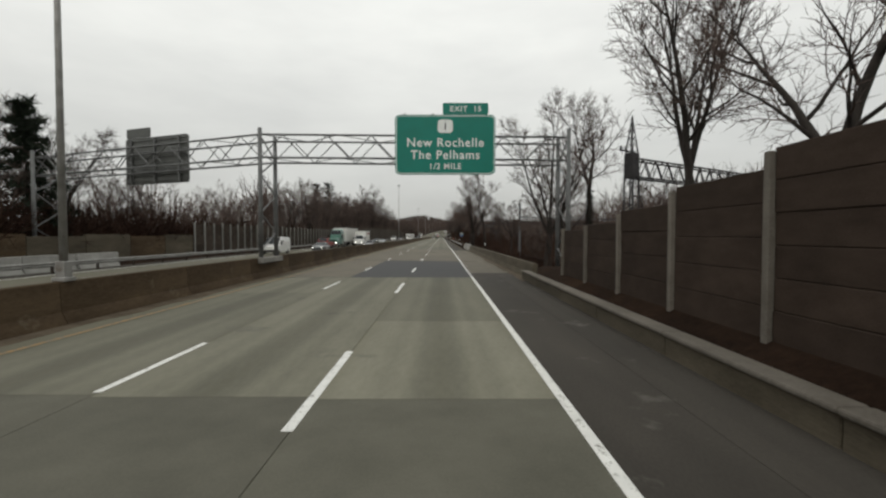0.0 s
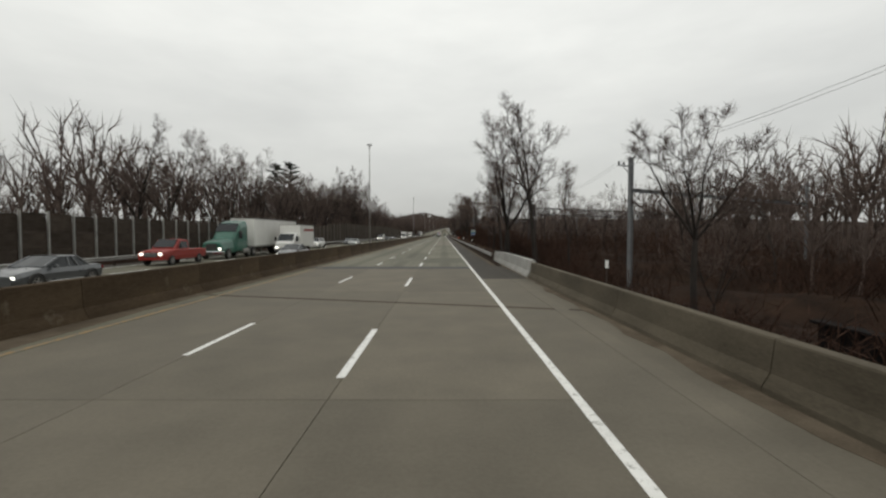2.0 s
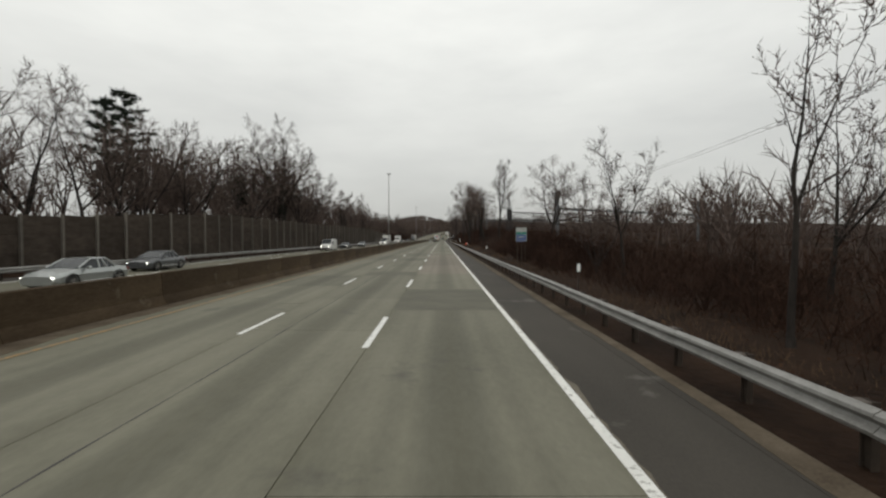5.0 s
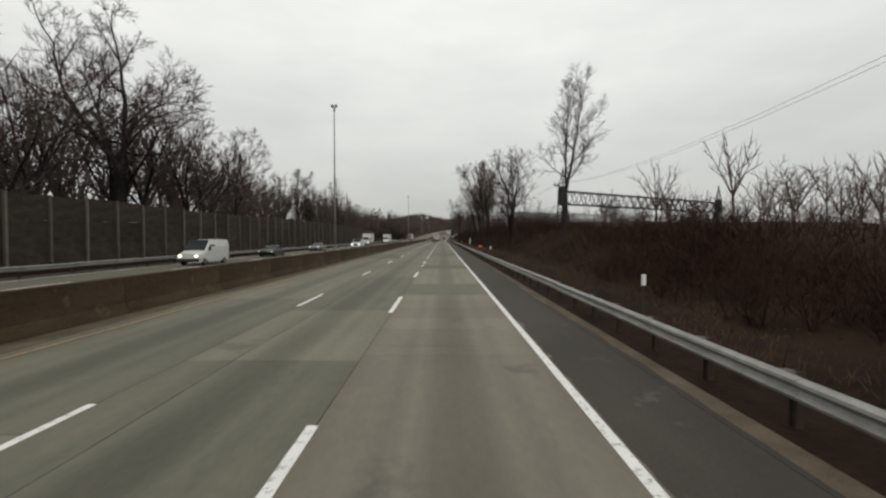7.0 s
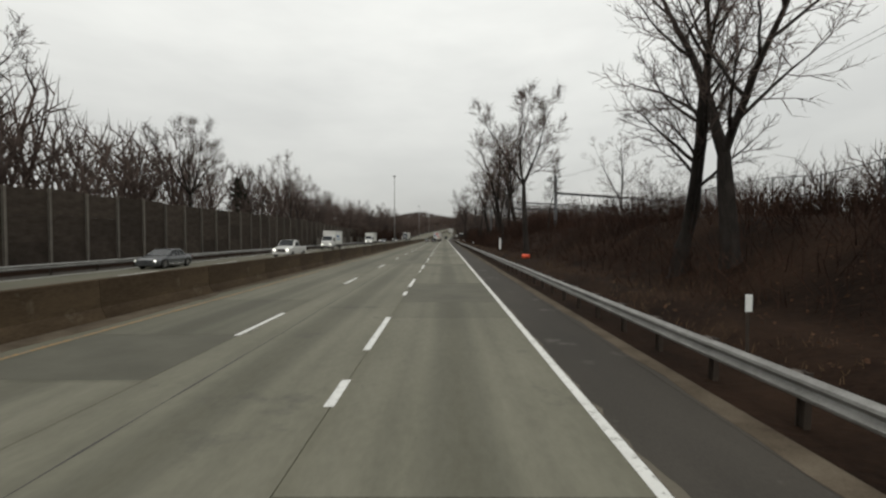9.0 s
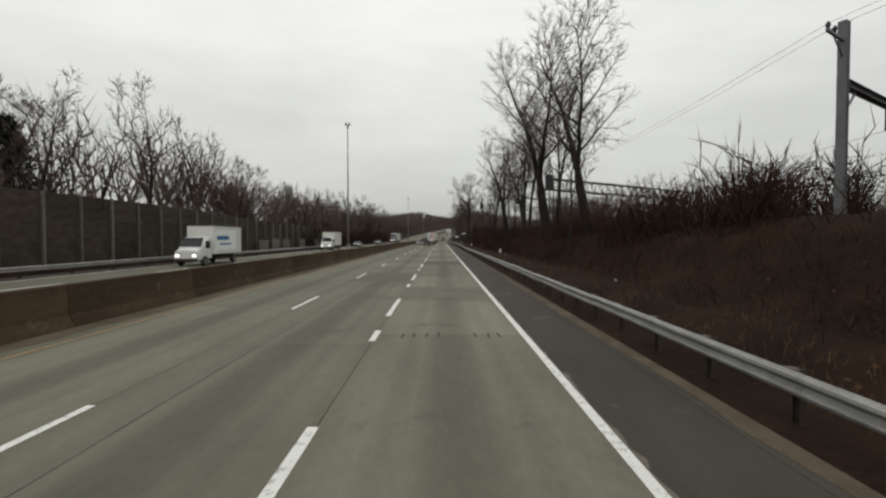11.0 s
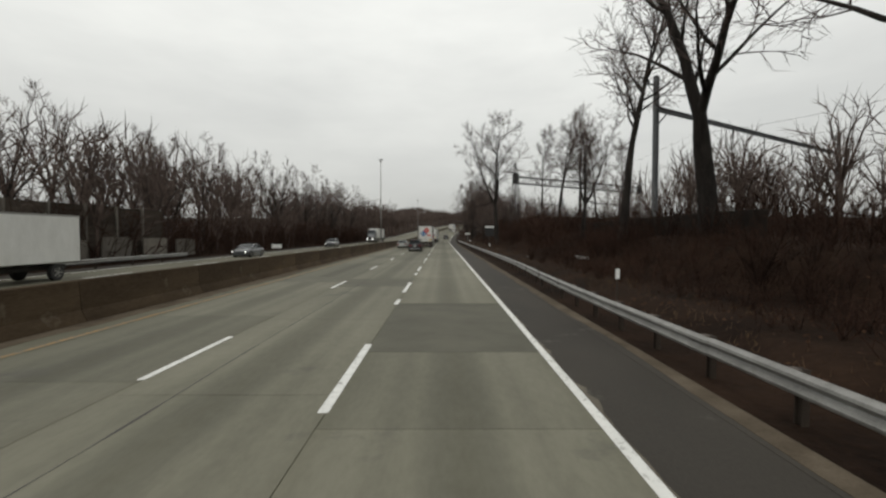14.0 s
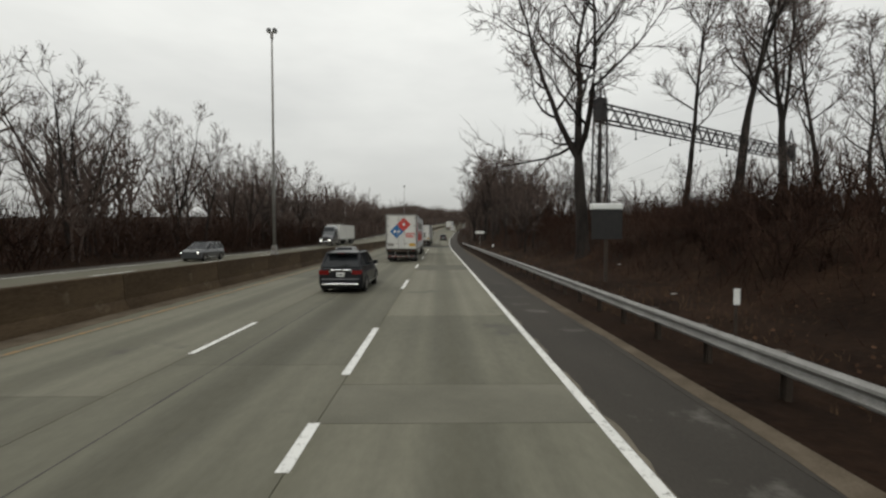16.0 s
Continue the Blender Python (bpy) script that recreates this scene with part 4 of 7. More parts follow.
for off, lift in [(x, -1.0) for x in TRACKS] + [(-1.4, 2.0), (-0.85, 2.0)]:
    c, sn = math.cos(radians(RAIL_SKEW)), math.sin(radians(RAIL_SKEW))
    ends = [(x0 + off * c, y0 + off * sn, zb - 1.0 if lift < 0 else (zt + 1.0 if kind == "h" else zt - 0.4)) for x0, y0, kind, z0, zb, zt, zs in RAIL_GATES]
    for a, b in zip(ends, ends[1:]):
        a, b = Vector(a), Vector(b)
        pts = [a.lerp(b, i / 6) - Vector((0, 0, 1.0 - (i / 3 - 1) ** 2)) for i in range(7)]
        part("wire", Mesh().tube(pts, 0.009, 3, False), MAT_DARK_STEEL, wires)


# ---------------- trees ----------------
def wander(p, d, length, n, rng, bend, up):
    pts, dirs = [Vector(p)], []
    d = Vector(d).normalized()
    for i in range(n):
        d = (d + Vector((rng.gauss(0, bend), rng.gauss(0, bend), rng.gauss(0, bend * 0.7) + up))).normalized()
        dirs.append(d.copy())
        pts.append(pts[-1] + d * (length / n))
    return pts, dirs


def side_way(d, angle, turn):
    a = d.orthogonal().normalized()
    a.rotate(Matrix.Rotation(turn, 3, d))
    return (d * math.cos(angle) + a * math.sin(angle)).normalized()


def bare_tree(seed, height, fork=0.35, leaders=3, splay=24, limbs=8, reach=0.36, open_=52, up=0.10, rough=0.10, lean=(0.0, 0.0), thick=1.0, density=(6, 6, 3), fat=1.7, leaves=0.0, ivy=0):
    """Meshes of a leafless tree. A bole that parts into rising leaders; limbs, branches, shoots and twigs, each set off sideways and bending to the light.
    fork: where the bole parts; splay: the leaders' angle; reach: the limbs' length by the height; open_: the limbs' angle; density: branches, shoots, twigs on each."""
    rng = random.Random(seed)
    wood, twig, leaf = Mesh(), Mesh(), Mesh()
    r0 = height * 0.0165 * thick
    bole, way = wander((0, 0, -0.4), (lean[0], lean[1], 1), height * fork + 0.4, 6, rng, 0.035, 0.02)
    bole_r = [r0 * (1.45 if i == 0 else 1.0 - 0.28 * i / 6) for i in range(7)]
    root = [(bole[0] + Vector((0, 0, -0.9)), r0 * 1.7)]
    wood.tube([root[0][0]] + bole + [bole[-1] + way[-1] * r0 * 0.5], [root[0][1]] + bole_r[:-1] + [bole_r[-1] * 0.8, r0 * 0.2], 10)

    def set_off(pts, way, n, first, rng):
        """Evenly spread places along a branch: the share, the point, the way there."""
        k = len(way)
        for q in range(n):
            f = min(first + (0.99 - first) * (q + rng.uniform(0.0, 0.9)) / n, 0.995)
            a = min(int(f * k), k - 1)
            yield f, pts[a].lerp(pts[a + 1], f * k - a), way[a]

    def shoot(p, d, length, turn):
        end = p + d * length
        twig.cone3(p, end, 0.016 * fat)
        for v in range(density[2]):
            turn += 2.4
            a = p.lerp(end, 0.2 + 0.75 * v / max(density[2] - 1, 1))
            e = (side_way(d, radians(rng.uniform(22, 48)), turn) + Vector((0, 0, 0.12))).normalized()
            b = a + e * length * rng.uniform(0.5, 0.9)
            twig.cone3(a, b, 0.0105 * fat)
            if leaves and rng.random() < leaves:
                c = Vector((rng.gauss(0, 1), rng.gauss(0, 1), rng.gauss(0, 1))).normalized() * 0.13
                o = c.orthogonal().normalized() * 0.06
                leaf.add([b, b + c * 0.5 + o, b + c + o.cross(c) * 0.6, b + c * 0.5 - o], [(0, 1, 2, 3)])

    def branch(p, d, length, r):
        pts, way = wander(p, d, length, 4, rng, rough * 1.5, up * 0.8)
        twig.tube(pts, [max(r * (1 - 0.75 * k / 4), 0.012) for k in range(5)], 3, False)
        turn = rng.uniform(0, 6.28)
        for f, q, w in set_off(pts, way, density[1], 0.15, rng):
            turn += 2.4
            shoot(q, (side_way(w, radians(rng.uniform(25, 55)), turn) + Vector((0, 0, 0.10))).normalized(), min(max(length * rng.uniform(0.30, 0.55) * (1.15 - 0.4 * f), 0.6), 1.7), turn)
        shoot(pts[-1], way[-1], min(length * 0.3, 0.9), turn)

    def limb(p, d, length, r):
        pts, way = wander(p, d, length, 6, rng, rough, up)
        wood.tube(pts, [r * (1 - 0.8 * k / 6) for k in range(7)], 5, False)
        turn = rng.uniform(0, 6.28)
        for f, q, w in set_off(pts, way, density[0], 0.22, rng):
            turn += 2.4 + rng.gauss(0, 0.4)
            branch(q, side_way(w, radians(rng.uniform(30, 58)), turn), length * rng.uniform(0.36, 0.60) * (1.2 - 0.5 * f), r * 0.42 * (1.1 - 0.6 * f))
        branch(pts[-1], way[-1], length * 0.3, r * 0.22)

    turn = rng.uniform(0, 6.28)
    for n in range(leaders):
        turn += 6.28 / leaders + rng.gauss(0, 0.25)
        a = radians(splay * rng.uniform(0.6, 1.25)) if leaders > 1 else 0.0
        d = side_way(way[-1], a * (0.45 if n == 0 else 1.1), turn)
        size = height * (1 - fork) * (1.0 if n == 0 else rng.uniform(0.8, 0.98))
        pts, ways = wander(bole[-1], d, size, 8, rng, rough * 0.6, 0.05)
        lr = bole_r[-1] * (0.92 if leaders == 1 else (0.86 if n == 0 else 0.68) if leaders < 4 else 0.62)
        wood.tube([bole[-2].lerp(bole[-1], 0.4)] + pts, [bole_r[-1] * 0.95] + [lr * (1 - 0.88 * k / 8) for k in range(9)], 7, False)
        around = rng.uniform(0, 6.28)
        for f, q, w in set_off(pts, ways, limbs, 0.05 if fork > 0.2 else 0.2, rng):
            around += 2.4 + rng.gauss(0, 0.35)
            limb(q, side_way(w, radians(open_ * rng.uniform(0.7, 1.2) * (1.1 - 0.45 * f)), around), height * reach * rng.uniform(0.72, 1.05) * (1.0 - 0.40 * f), min(lr * 0.5, height * 0.0075) * (1.05 - 0.55 * f))
        limb(pts[-1], ways[-1], height * reach * 0.45, lr * 0.14)
    for k in range(ivy):
        f = rng.uniform(0.02, 0.99)
        i = int(f * 6)
        p = bole[i].lerp(bole[i + 1], f * 6 - i)
        an = rng.uniform(0, 6.28)
        o = Vector((math.cos(an), math.sin(an), 0))
        c = p + o * (bole_r[i] + rng.uniform(0.0, 0.22))
        a = Vector((rng.gauss(0, 1), rng.gauss(0, 1), rng.gauss(0, 1))).normalized() * 0.06
        b = a.cross(o).normalized() * 0.045
        leaf.add([c - a, c + b, c + a, c - b + o * 0.03], [(0, 1, 2, 3)])
    return wood, twig, leaf


KIND_HEIGHT = {}


def tree_kind(kind, label, seed, height, **how):
    leafy = "ivy" if how.get("ivy") else "leaves" if how.get("leaves") else ""
    wood, twig, leaf = bare_tree(seed, height, **how)
    KIND_HEIGHT[kind] = max(v[2] for v in twig.v)
    tree = thing("tree", label, "tree", "roadside trees", at=pose(0, -400, -60))
    part("trunk", wood, MAT_BARK, tree, smooth=True)
    part("crown", twig, MAT_TWIG, tree)
    if leaf.f:
        part("leaves", leaf, MAT_IVY if leafy == "ivy" else MAT_LEAF, tree, "dark ivy on the trunk" if leafy == "ivy" else "clinging dead leaves")
    return tree


WOODY = dict(limbs=6, density=(4, 3, 2), fat=2.2)
KINDS = {kind: tree_kind(kind, label, seed, h, **how) for kind, label, seed, h, how in (
    ("oak", "broad leafless tree with dark spreading limbs", 11, 16.0, dict(fork=0.34, leaders=3, splay=28, limbs=8, reach=0.36, open_=66, up=0.06, rough=0.14, density=(6, 5, 3), thick=1.45)),
    ("tall", "tall straight leafless tree with rising limbs", 23, 18.0, dict(fork=0.38, leaders=2, splay=12, limbs=10, reach=0.30, open_=52, up=0.08, density=(6, 5, 3), thick=1.1)),
    ("vase", "leafless tree fanning out into many upright leaders", 37, 16.0, dict(fork=0.22, leaders=5, splay=27, limbs=6, reach=0.25, open_=46, up=0.08, thick=1.6, density=(6, 5, 3))),
    ("round", "leafless tree with a bare bole and a rounded crown", 43, 16.0, dict(fork=0.46, leaders=5, splay=36, limbs=5, reach=0.24, open_=60, up=0.06, rough=0.13, thick=1.15, density=(6, 5, 3))),
    ("lean", "heavy leaning leafless tree with few thick limbs", 41, 18.0, dict(fork=0.34, leaders=2, splay=18, limbs=9, reach=0.36, open_=54, up=0.07, lean=(-0.20, -0.03), rough=0.12, density=(6, 5, 3), thick=1.8)),
    ("twin", "thick leafless tree with two dark stems", 71, 18.0, dict(fork=0.12, leaders=2, splay=9, limbs=11, reach=0.30, open_=56, up=0.07, rough=0.10, thick=2.1, density=(6, 5, 3))),
    ("slim", "slim leafless tree with upright branches", 59, 15.0, dict(fork=0.36, leaders=1, limbs=14, reach=0.22, open_=48, up=0.10, thick=0.8, density=(5, 5, 3))),
    ("ivy", "leafless tree with an ivy-clad trunk", 67, 17.0, dict(fork=0.58, leaders=2, splay=20, limbs=7, reach=0.32, open_=58, up=0.07, density=(6, 5, 3), thick=1.3, ivy=1500)),
    ("giant", "great leafless oak with crooked limbs and ivy on its bole", 101, 26.0, dict(fork=0.40, leaders=4, splay=30, limbs=8, reach=0.34, open_=68, up=0.05, rough=0.20, density=(6, 6, 4), thick=2.0, fat=2.2, ivy=6000)),
    ("dense", "leafless woodland tree with a broad hazy crown", 103, 18.0, dict(fork=0.26, leaders=4, splay=26, limbs=6, reach=0.30, open_=54, up=0.06, rough=0.12, density=(5, 4, 3), thick=1.2, fat=2.3)),
    ("wood_a", "leafless woodland tree with a dense twiggy crown", 81, 15.0, dict(fork=0.36, leaders=3, splay=24, reach=0.30, open_=56, up=0.07, thick=0.85, **WOODY)),
    ("wood_b", "tall thin leafless woodland tree", 83, 16.0, dict(fork=0.44, leaders=2, splay=14, reach=0.28, open_=52, thick=0.70, **WOODY)),
    ("wood_c", "spreading leafless woodland tree", 89, 14.0, dict(fork=0.30, leaders=3, splay=34, reach=0.27, open_=56, up=0.07, thick=0.90, **WOODY)),
    ("wood_d", "forked leafless woodland tree", 97, 15.0, dict(fork=0.24, leaders=3, splay=18, reach=0.30, open_=54, up=0.07, thick=0.95, lean=(0.06, 0.04), **WOODY)),
    ("clump", "low leafless tree with several rising stems", 61, 9.0, dict(fork=0.07, leaders=6, splay=28, limbs=5, reach=0.28, thick=0.95, density=(4, 4, 2))),
    ("russet", "tree with a few clinging russet leaves", 73, 12.0, dict(fork=0.28, leaders=4, splay=28, limbs=6, reach=0.28, up=0.07, density=(6, 5, 3), leaves=1.0)),
)}
used = set()


def plant(kind, x, y, height, turn=None):
    first = KINDS[kind]
    s = height / KIND_HEIGHT[kind]
    m = pose(x, y, ground_z(x, y) - 0.05, 0, 0, rnd.uniform(0, 360) if turn is None else turn) @ Matrix.Diagonal((s, s, s, 1))
    if kind not in used:
        used.add(kind)
        first.matrix_basis = m
        return first
    made = copy_thing(first, Matrix.Identity(4))
    made.matrix_basis = m
    return made


# trees that stand out one by one: kind, x, y, height
for kind, x, y, h, *turned in (
        ("vase", 8.9, 30.0, 11.5), ("tall", 15.0, 25.0, 17.0), ("lean", 13.0, 13.0, 14.0, 200), ("ivy", 14.8, 39.7, 18.0), ("lean", 14.4, 43.0, 13.5, 0), ("tall", 11.1, 16.5, 14.0), ("wood_a", 21.0, 40.6, 12.0),
        ("tall", 11.3, 95.0, 18.6), ("vase", 8.9, 100.0, 16.6), ("slim", 14.2, 93.4, 11.5), ("tall", 9.4, 107.6, 13.0), ("russet", 9.7, 119.8, 11.2), ("wood_b", 9.8, 128.4, 9.0), ("slim", 14.2, 110.8, 14.0),
        ("round", 12.4, 67.5, 10.0), ("clump", 17.5, 74.7, 8.0), ("clump", 13.0, 151.0, 7.5), ("wood_a", 13.0, 146.0, 10.0), ("wood_b", 17.0, 116.0, 10.5),
        ("oak", 14.0, 168.9, 11.5),
        ("tall", 12.4, 203.4, 15.5), ("twin", 10.6, 223.8, 13.5), ("lean", 11.5, 222.0, 13.0, 15), ("round", 10.1, 253.0, 17.8), ("wood_d", 16.5, 244.2, 8.0), ("slim", 13.4, 258.0, 9.0),
        ("lean", 15.7, 293.4, 21.0, 0), ("lean", 14.0, 302.3, 24.0, 12), ("tall", 15.5, 304.6, 19.0), ("tall", 15.2, 323.8, 23.0, 120), ("tall", 16.2, 325.0, 21.0), ("lean", 16.9, 331.0, 18.0, 5), ("lean", 14.9, 339.3, 20.0, 10),
        ("tall", 12.7, 345.0, 19.5), ("wood_a", 22.5, 327.0, 12.0), ("wood_b", 12.0, 286.7, 13.0),
        ("oak", 12.8, 353.2, 10.5), ("oak", 10.7, 392.2, 22.5), ("slim", 18.3, 394.5, 17.5), ("tall", 21.1, 393.4, 20.5), ("tall", 25.2, 394.6, 20.0), ("slim", 28.4, 395.2, 18.0), ("slim", 32.2, 395.6, 17.0),
        ("wood_c", 12.5, 424.0, 11.0), ("tall", 11.0, 441.0, 15.0), ("oak", 10.4, 451.0, 18.0), ("vase", 11.6, 460.0, 19.0), ("wood_a", 14.5, 447.0, 16.0), ("oak", 12.8, 474.0, 18.0),
        ("giant", -29.6, 206.2, 25.5), ("dense", -31.5, 213.0, 21.0), ("dense", -30.5, 220.0, 20.0), ("dense", -32.0, 227.0, 21.0), ("round", -30.2, 264.0, 18.0), ("dense", -31.0, 196.5, 18.5), ("dense", -30.0, 190.0, 17.0), ("dense", -33.0, 201.0, 20.0), ("dense", -34.0, 185.0, 17.0), ("dense", -32.0, 236.0, 17.5), ("vase", -31.3, 324.0, 16.0), ("tall", -42.0, 385.8, 19.0), ("tall", -45.0, 391.5, 18.0),
        ("round", -30.5, 39.6, 13.0), ("oak", -33.0, 32.9, 14.0), ("slim", -29.5, 47.0, 9.0), ("wood_a", -34.0, 71.5, 11.0), ("dense", -31.0, 97.0, 14.5), ("dense", -32.0, 104.0, 15.5), ("dense", -30.8, 112.0, 15.0), ("dense", -32.5, 120.0, 16.0), ("dense", -31.0, 130.0, 15.5), ("dense", -31.5, 141.0, 15.0), ("dense", -33.0, 150.0, 16.0), ("dense", -34.0, 157.0, 16.5), ("dense", -31.0, 164.0, 16.0), ("dense", -33.0, 171.0, 17.0), ("dense", -32.0, 178.0, 17.0)):
    plant(kind, x, y, h, *turned)
# the wood behind the left wall, then the open wood further on; the wood beyond the railway
BEHIND = []
WOODS = ("wood_a", "wood_b", "wood_c", "wood_d")
for a, b, x0, x1, h0, h1, step in ((39, 93, -36, -30, 6.5, 9.5, 5.0), (93, 125, -37, -30, 14.0, 17.5, 4.6), (356, 414, 23, 40, 6, 9.5, 6.5), (125, 195, -38, -30, 15.0, 18.5, 4.8), (195, 246, -38, -30, 17.5, 22.0, 4.5),
                                   (246, 298, -38, -30, 13.0, 17.0, 4.8), (298, 330, -38, -30, 17.0, 20.5, 4.4), (330, 375, -37, -28.0, 10.5, 13.5, 4.0), (375, 488, -37, -27.0, 14.5, 18.5, 3.7), (2, 42, -46, -30, 12, 16, 6.0), (23, 61, -37, -28.5, 8, 11.5, 2.6),
                                   (55, 160, 44, 52, 14, 19, 4.6), (112, 165, 15, 26, 8, 11, 8.0), (82, 218, 24, 44, 6.5, 11.5, 2.6), (326, 426, 36, 50, 9, 13, 4.5),
                                   (400, 434, 9.0, 16, 6.0, 9.5, 1.9), (434, 496, 9.2, 17, 9.0, 15.0, 1.7), (356, 408, 13.5, 19, 3.0, 4.8, 4.5), (216, 316, 20, 40, 5.0, 8.0, 5.0)):
    kinds = WOODS + ("dense",) if x1 < 0 and a > 120 else WOODS
    y = a
    while y < b:
        x, yy, h = rnd.uniform(x0, x1), y + rnd.uniform(-1.5, 1.5), rnd.uniform(h0, h1)
        if -33.4 < x < (32.0 if yy < 140 else 23.0) and 2 < yy < 475:
            plant(rnd.choice(kinds), x, yy, h)
        else:
            BEHIND.append((x, yy, h))
        y += step * rnd.uniform(0.7, 1.3)


def pine(seed, height, first=0.35, cone=False):
    rng = random.Random(seed)
    wood, green = Mesh(), Mesh()
    pts, dirs = wander((0, 0, -0.3), (0, 0, 1), height, 7, rng, 0.02, 0.05)
    wood.tube(pts, [height * 0.016 * (1 - 0.85 * i / 7) for i in range(8)], 7)
    turn = 0.0
    n = 46 if cone else 30
    for k in range(n):
        f = first + (0.98 - first) * k / n
        i = min(int(f * 7), 6)
        p = pts[i].lerp(pts[i + 1], f * 7 - i)
        turn += 2.4
        d = Vector((math.cos(turn), math.sin(turn), -0.12 if cone else 0.22)).normalized()
        ln = height * ((0.30 * (1.06 - f)) if cone else 0.26 * (1.15 - f * 0.8) * rng.uniform(0.35, 1.25))
        q = p + d * ln
        wood.tube([p, p.lerp(q, 0.5) + Vector((0, 0, 0.08)), q], [0.06, 0.04, 0.015], 4, False)
        for c in range(9):
            o = p.lerp(q, 0.2 + 0.8 * c / 8) + Vector((rng.gauss(0, 0.22), rng.gauss(0, 0.22), rng.gauss(0, 0.12)))
            for s in range(15):
                w_ = Vector((rng.gauss(0, 1), rng.gauss(0, 1), rng.gauss(0.25, 0.6))).normalized()
                green.cone3(o, o + w_ * rng.uniform(0.45, 0.95), 0.065)
    return wood, green


for i, (label, seed, h, cone, spots) in enumerate((("dark green pine with tiered branches", 5, 23.5, False, ((-42.6, 183.5), (-48.5, 187.0))),
                                                  ("dark conical evergreen tree behind the wall", 9, 13.0, True, ((-33.5, 196.0), (-30.2, 35.5), (-36.0, 290.0))))):
    wood, green = pine(seed, h, 0.42 if not cone else 0.05, cone)
    t0 = thing("evergreen_tree", label, "tree", "evergreens", at=pose(*spots[0], ground_z(*spots[0])))
    part("trunk", wood, MAT_BARK, t0, smooth=True)
    part("crown", green, MAT_PINE, t0)
    for x, y in spots[1:]:
        copy_thing(t0, pose(x, y, ground_z(x, y), 0, 0, rnd.uniform(0, 360)))

# far woods: many small bare trees as one sheet of stuff
rng = random.Random(3)
far_wood = Mesh()


def far_pattern(seed, twigs, stout):
    """One far tree of height 1: a bole, leaders fanned upwards, branches and twigs, all plain cones."""
    g = random.Random(seed)
    m = Mesh()
    fork = Vector((g.gauss(0, 0.02), g.gauss(0, 0.02), g.uniform(0.24, 0.38)))
    m.tube([(0, 0, -0.03), fork], [0.016, 0.011], 4, False)
    turn = g.uniform(0, 6.28)
    n = g.choice((4, 5, 6))
    for k in range(n):
        turn += 6.28 / n
        a = radians(g.uniform(8, 40))
        d = Vector((math.cos(turn) * math.sin(a), math.sin(turn) * math.sin(a), math.cos(a)))
        ln = g.uniform(0.5, 0.64) * (1 - 0.2 * math.sin(a))
        tip = fork + d * ln + Vector((0, 0, 0.03))
        m.cone3(fork, tip, 0.009)
        for b in range(5):
            o = fork.lerp(tip, 0.15 + 0.8 * b / 5)
            e = (side_way(d, radians(g.uniform(25, 55)), b * 2.4) + Vector((0, 0, 0.15))).normalized()
            q = o + e * g.uniform(0.14, 0.26) * (1.15 - 0.1 * b)
            m.cone3(o, q, 0.004 * stout)
            for c in range(twigs):
                o2 = o.lerp(q, 0.3 + 0.7 * c / 3)
                w = (side_way(e, radians(g.uniform(20, 55)), c * 2.4 + b) + Vector((0, 0, 0.15))).normalized()
                m.cone3(o2, o2 + w * g.uniform(0.08, 0.15), 0.003)
    return np.array(m.v), m.f


FAR_PATTERNS = [far_pattern(k, 2, 1.4) for k in range(10)]
FARTHEST = [far_pattern(k, 0, 3.0) for k in range(10)]


def far_tree(x, y, h, z=None):
    x += bend(y) if z is None else 0.0
    z = ground_z(x, y) - 0.3 if z is None else z
    v, faces = rng.choice(FARTHEST if y > 640 else FAR_PATTERNS)
    a = rng.uniform(0, 6.28)
    c, sn = math.cos(a) * h * rng.uniform(0.85, 1.15), math.sin(a) * h
    out = np.stack([x + v[:, 0] * c - v[:, 1] * sn, y + v[:, 0] * sn + v[:, 1] * c, z + v[:, 2] * h], 1)
    far_wood.add(out.tolist(), faces)


for x, y, h in BEHIND:
    far_tree(x, y, h)


def wood_height(y):
    return 8.5 + 6 * smooth_step(86, 104, y) + 2 * smooth_step(100, 120, y) + 5 * smooth_step(175, 200, y) - 2.5 * smooth_step(255, 290, y)


for k in range(250):
    y = rng.uniform(15, 480)
    far_tree(rng.uniform(-52, -34), y, wood_height(y) * rng.uniform(0.75, 1.05))
for k in range(230):
    y = rng.uniform(10, 470)
    far_tree(rng.uniform(-33, -27.8) if y < 340 else rng.uniform(-31, -25.8), y, rng.uniform(5, 9.5))
for k in range(90):
    far_tree(rng.uniform(-110, -52), rng.uniform(10, 560), rng.uniform(11, 16))
for k in range(90):
    far_tree(rng.uniform(50, 66), rng.uniform(25, 140), rng.uniform(13, 18))
for k in range(110):
    far_tree(rng.uniform(50, 110), rng.uniform(130, 560), rng.uniform(8, 12))
for k in range(150):
    far_tree(rng.uniform(46, 115), rng.uniform(190, 420), rng.uniform(9, 14))
for k in range(70):
    far_tree(rng.uniform(30, 50), rng.uniform(330, 385), rng.uniform(9, 13))
for k in range(60):
    far_tree(rng.uniform(9.5, 30), rng.uniform(440, 600), rng.uniform(11, 16))
for k in range(310):
    y = 465 + 700 * rng.random() ** 1.5
    far_tree(-25.8 - 40 * rng.random() ** 1.6, y, rng.uniform(12, 18))
for k in range(210):
    y = 465 + 700 * rng.random() ** 1.5
    far_tree(8.6 + 35 * rng.random() ** 1.6, y, rng.uniform(9, 14))
for k in range(40):
    y = rng.uniform(455, 1150)
    side = rng.random() < 0.55
    far_tree(rng.uniform(-75, -26) if side else rng.uniform(9, 60), y, rng.uniform(9, 14))
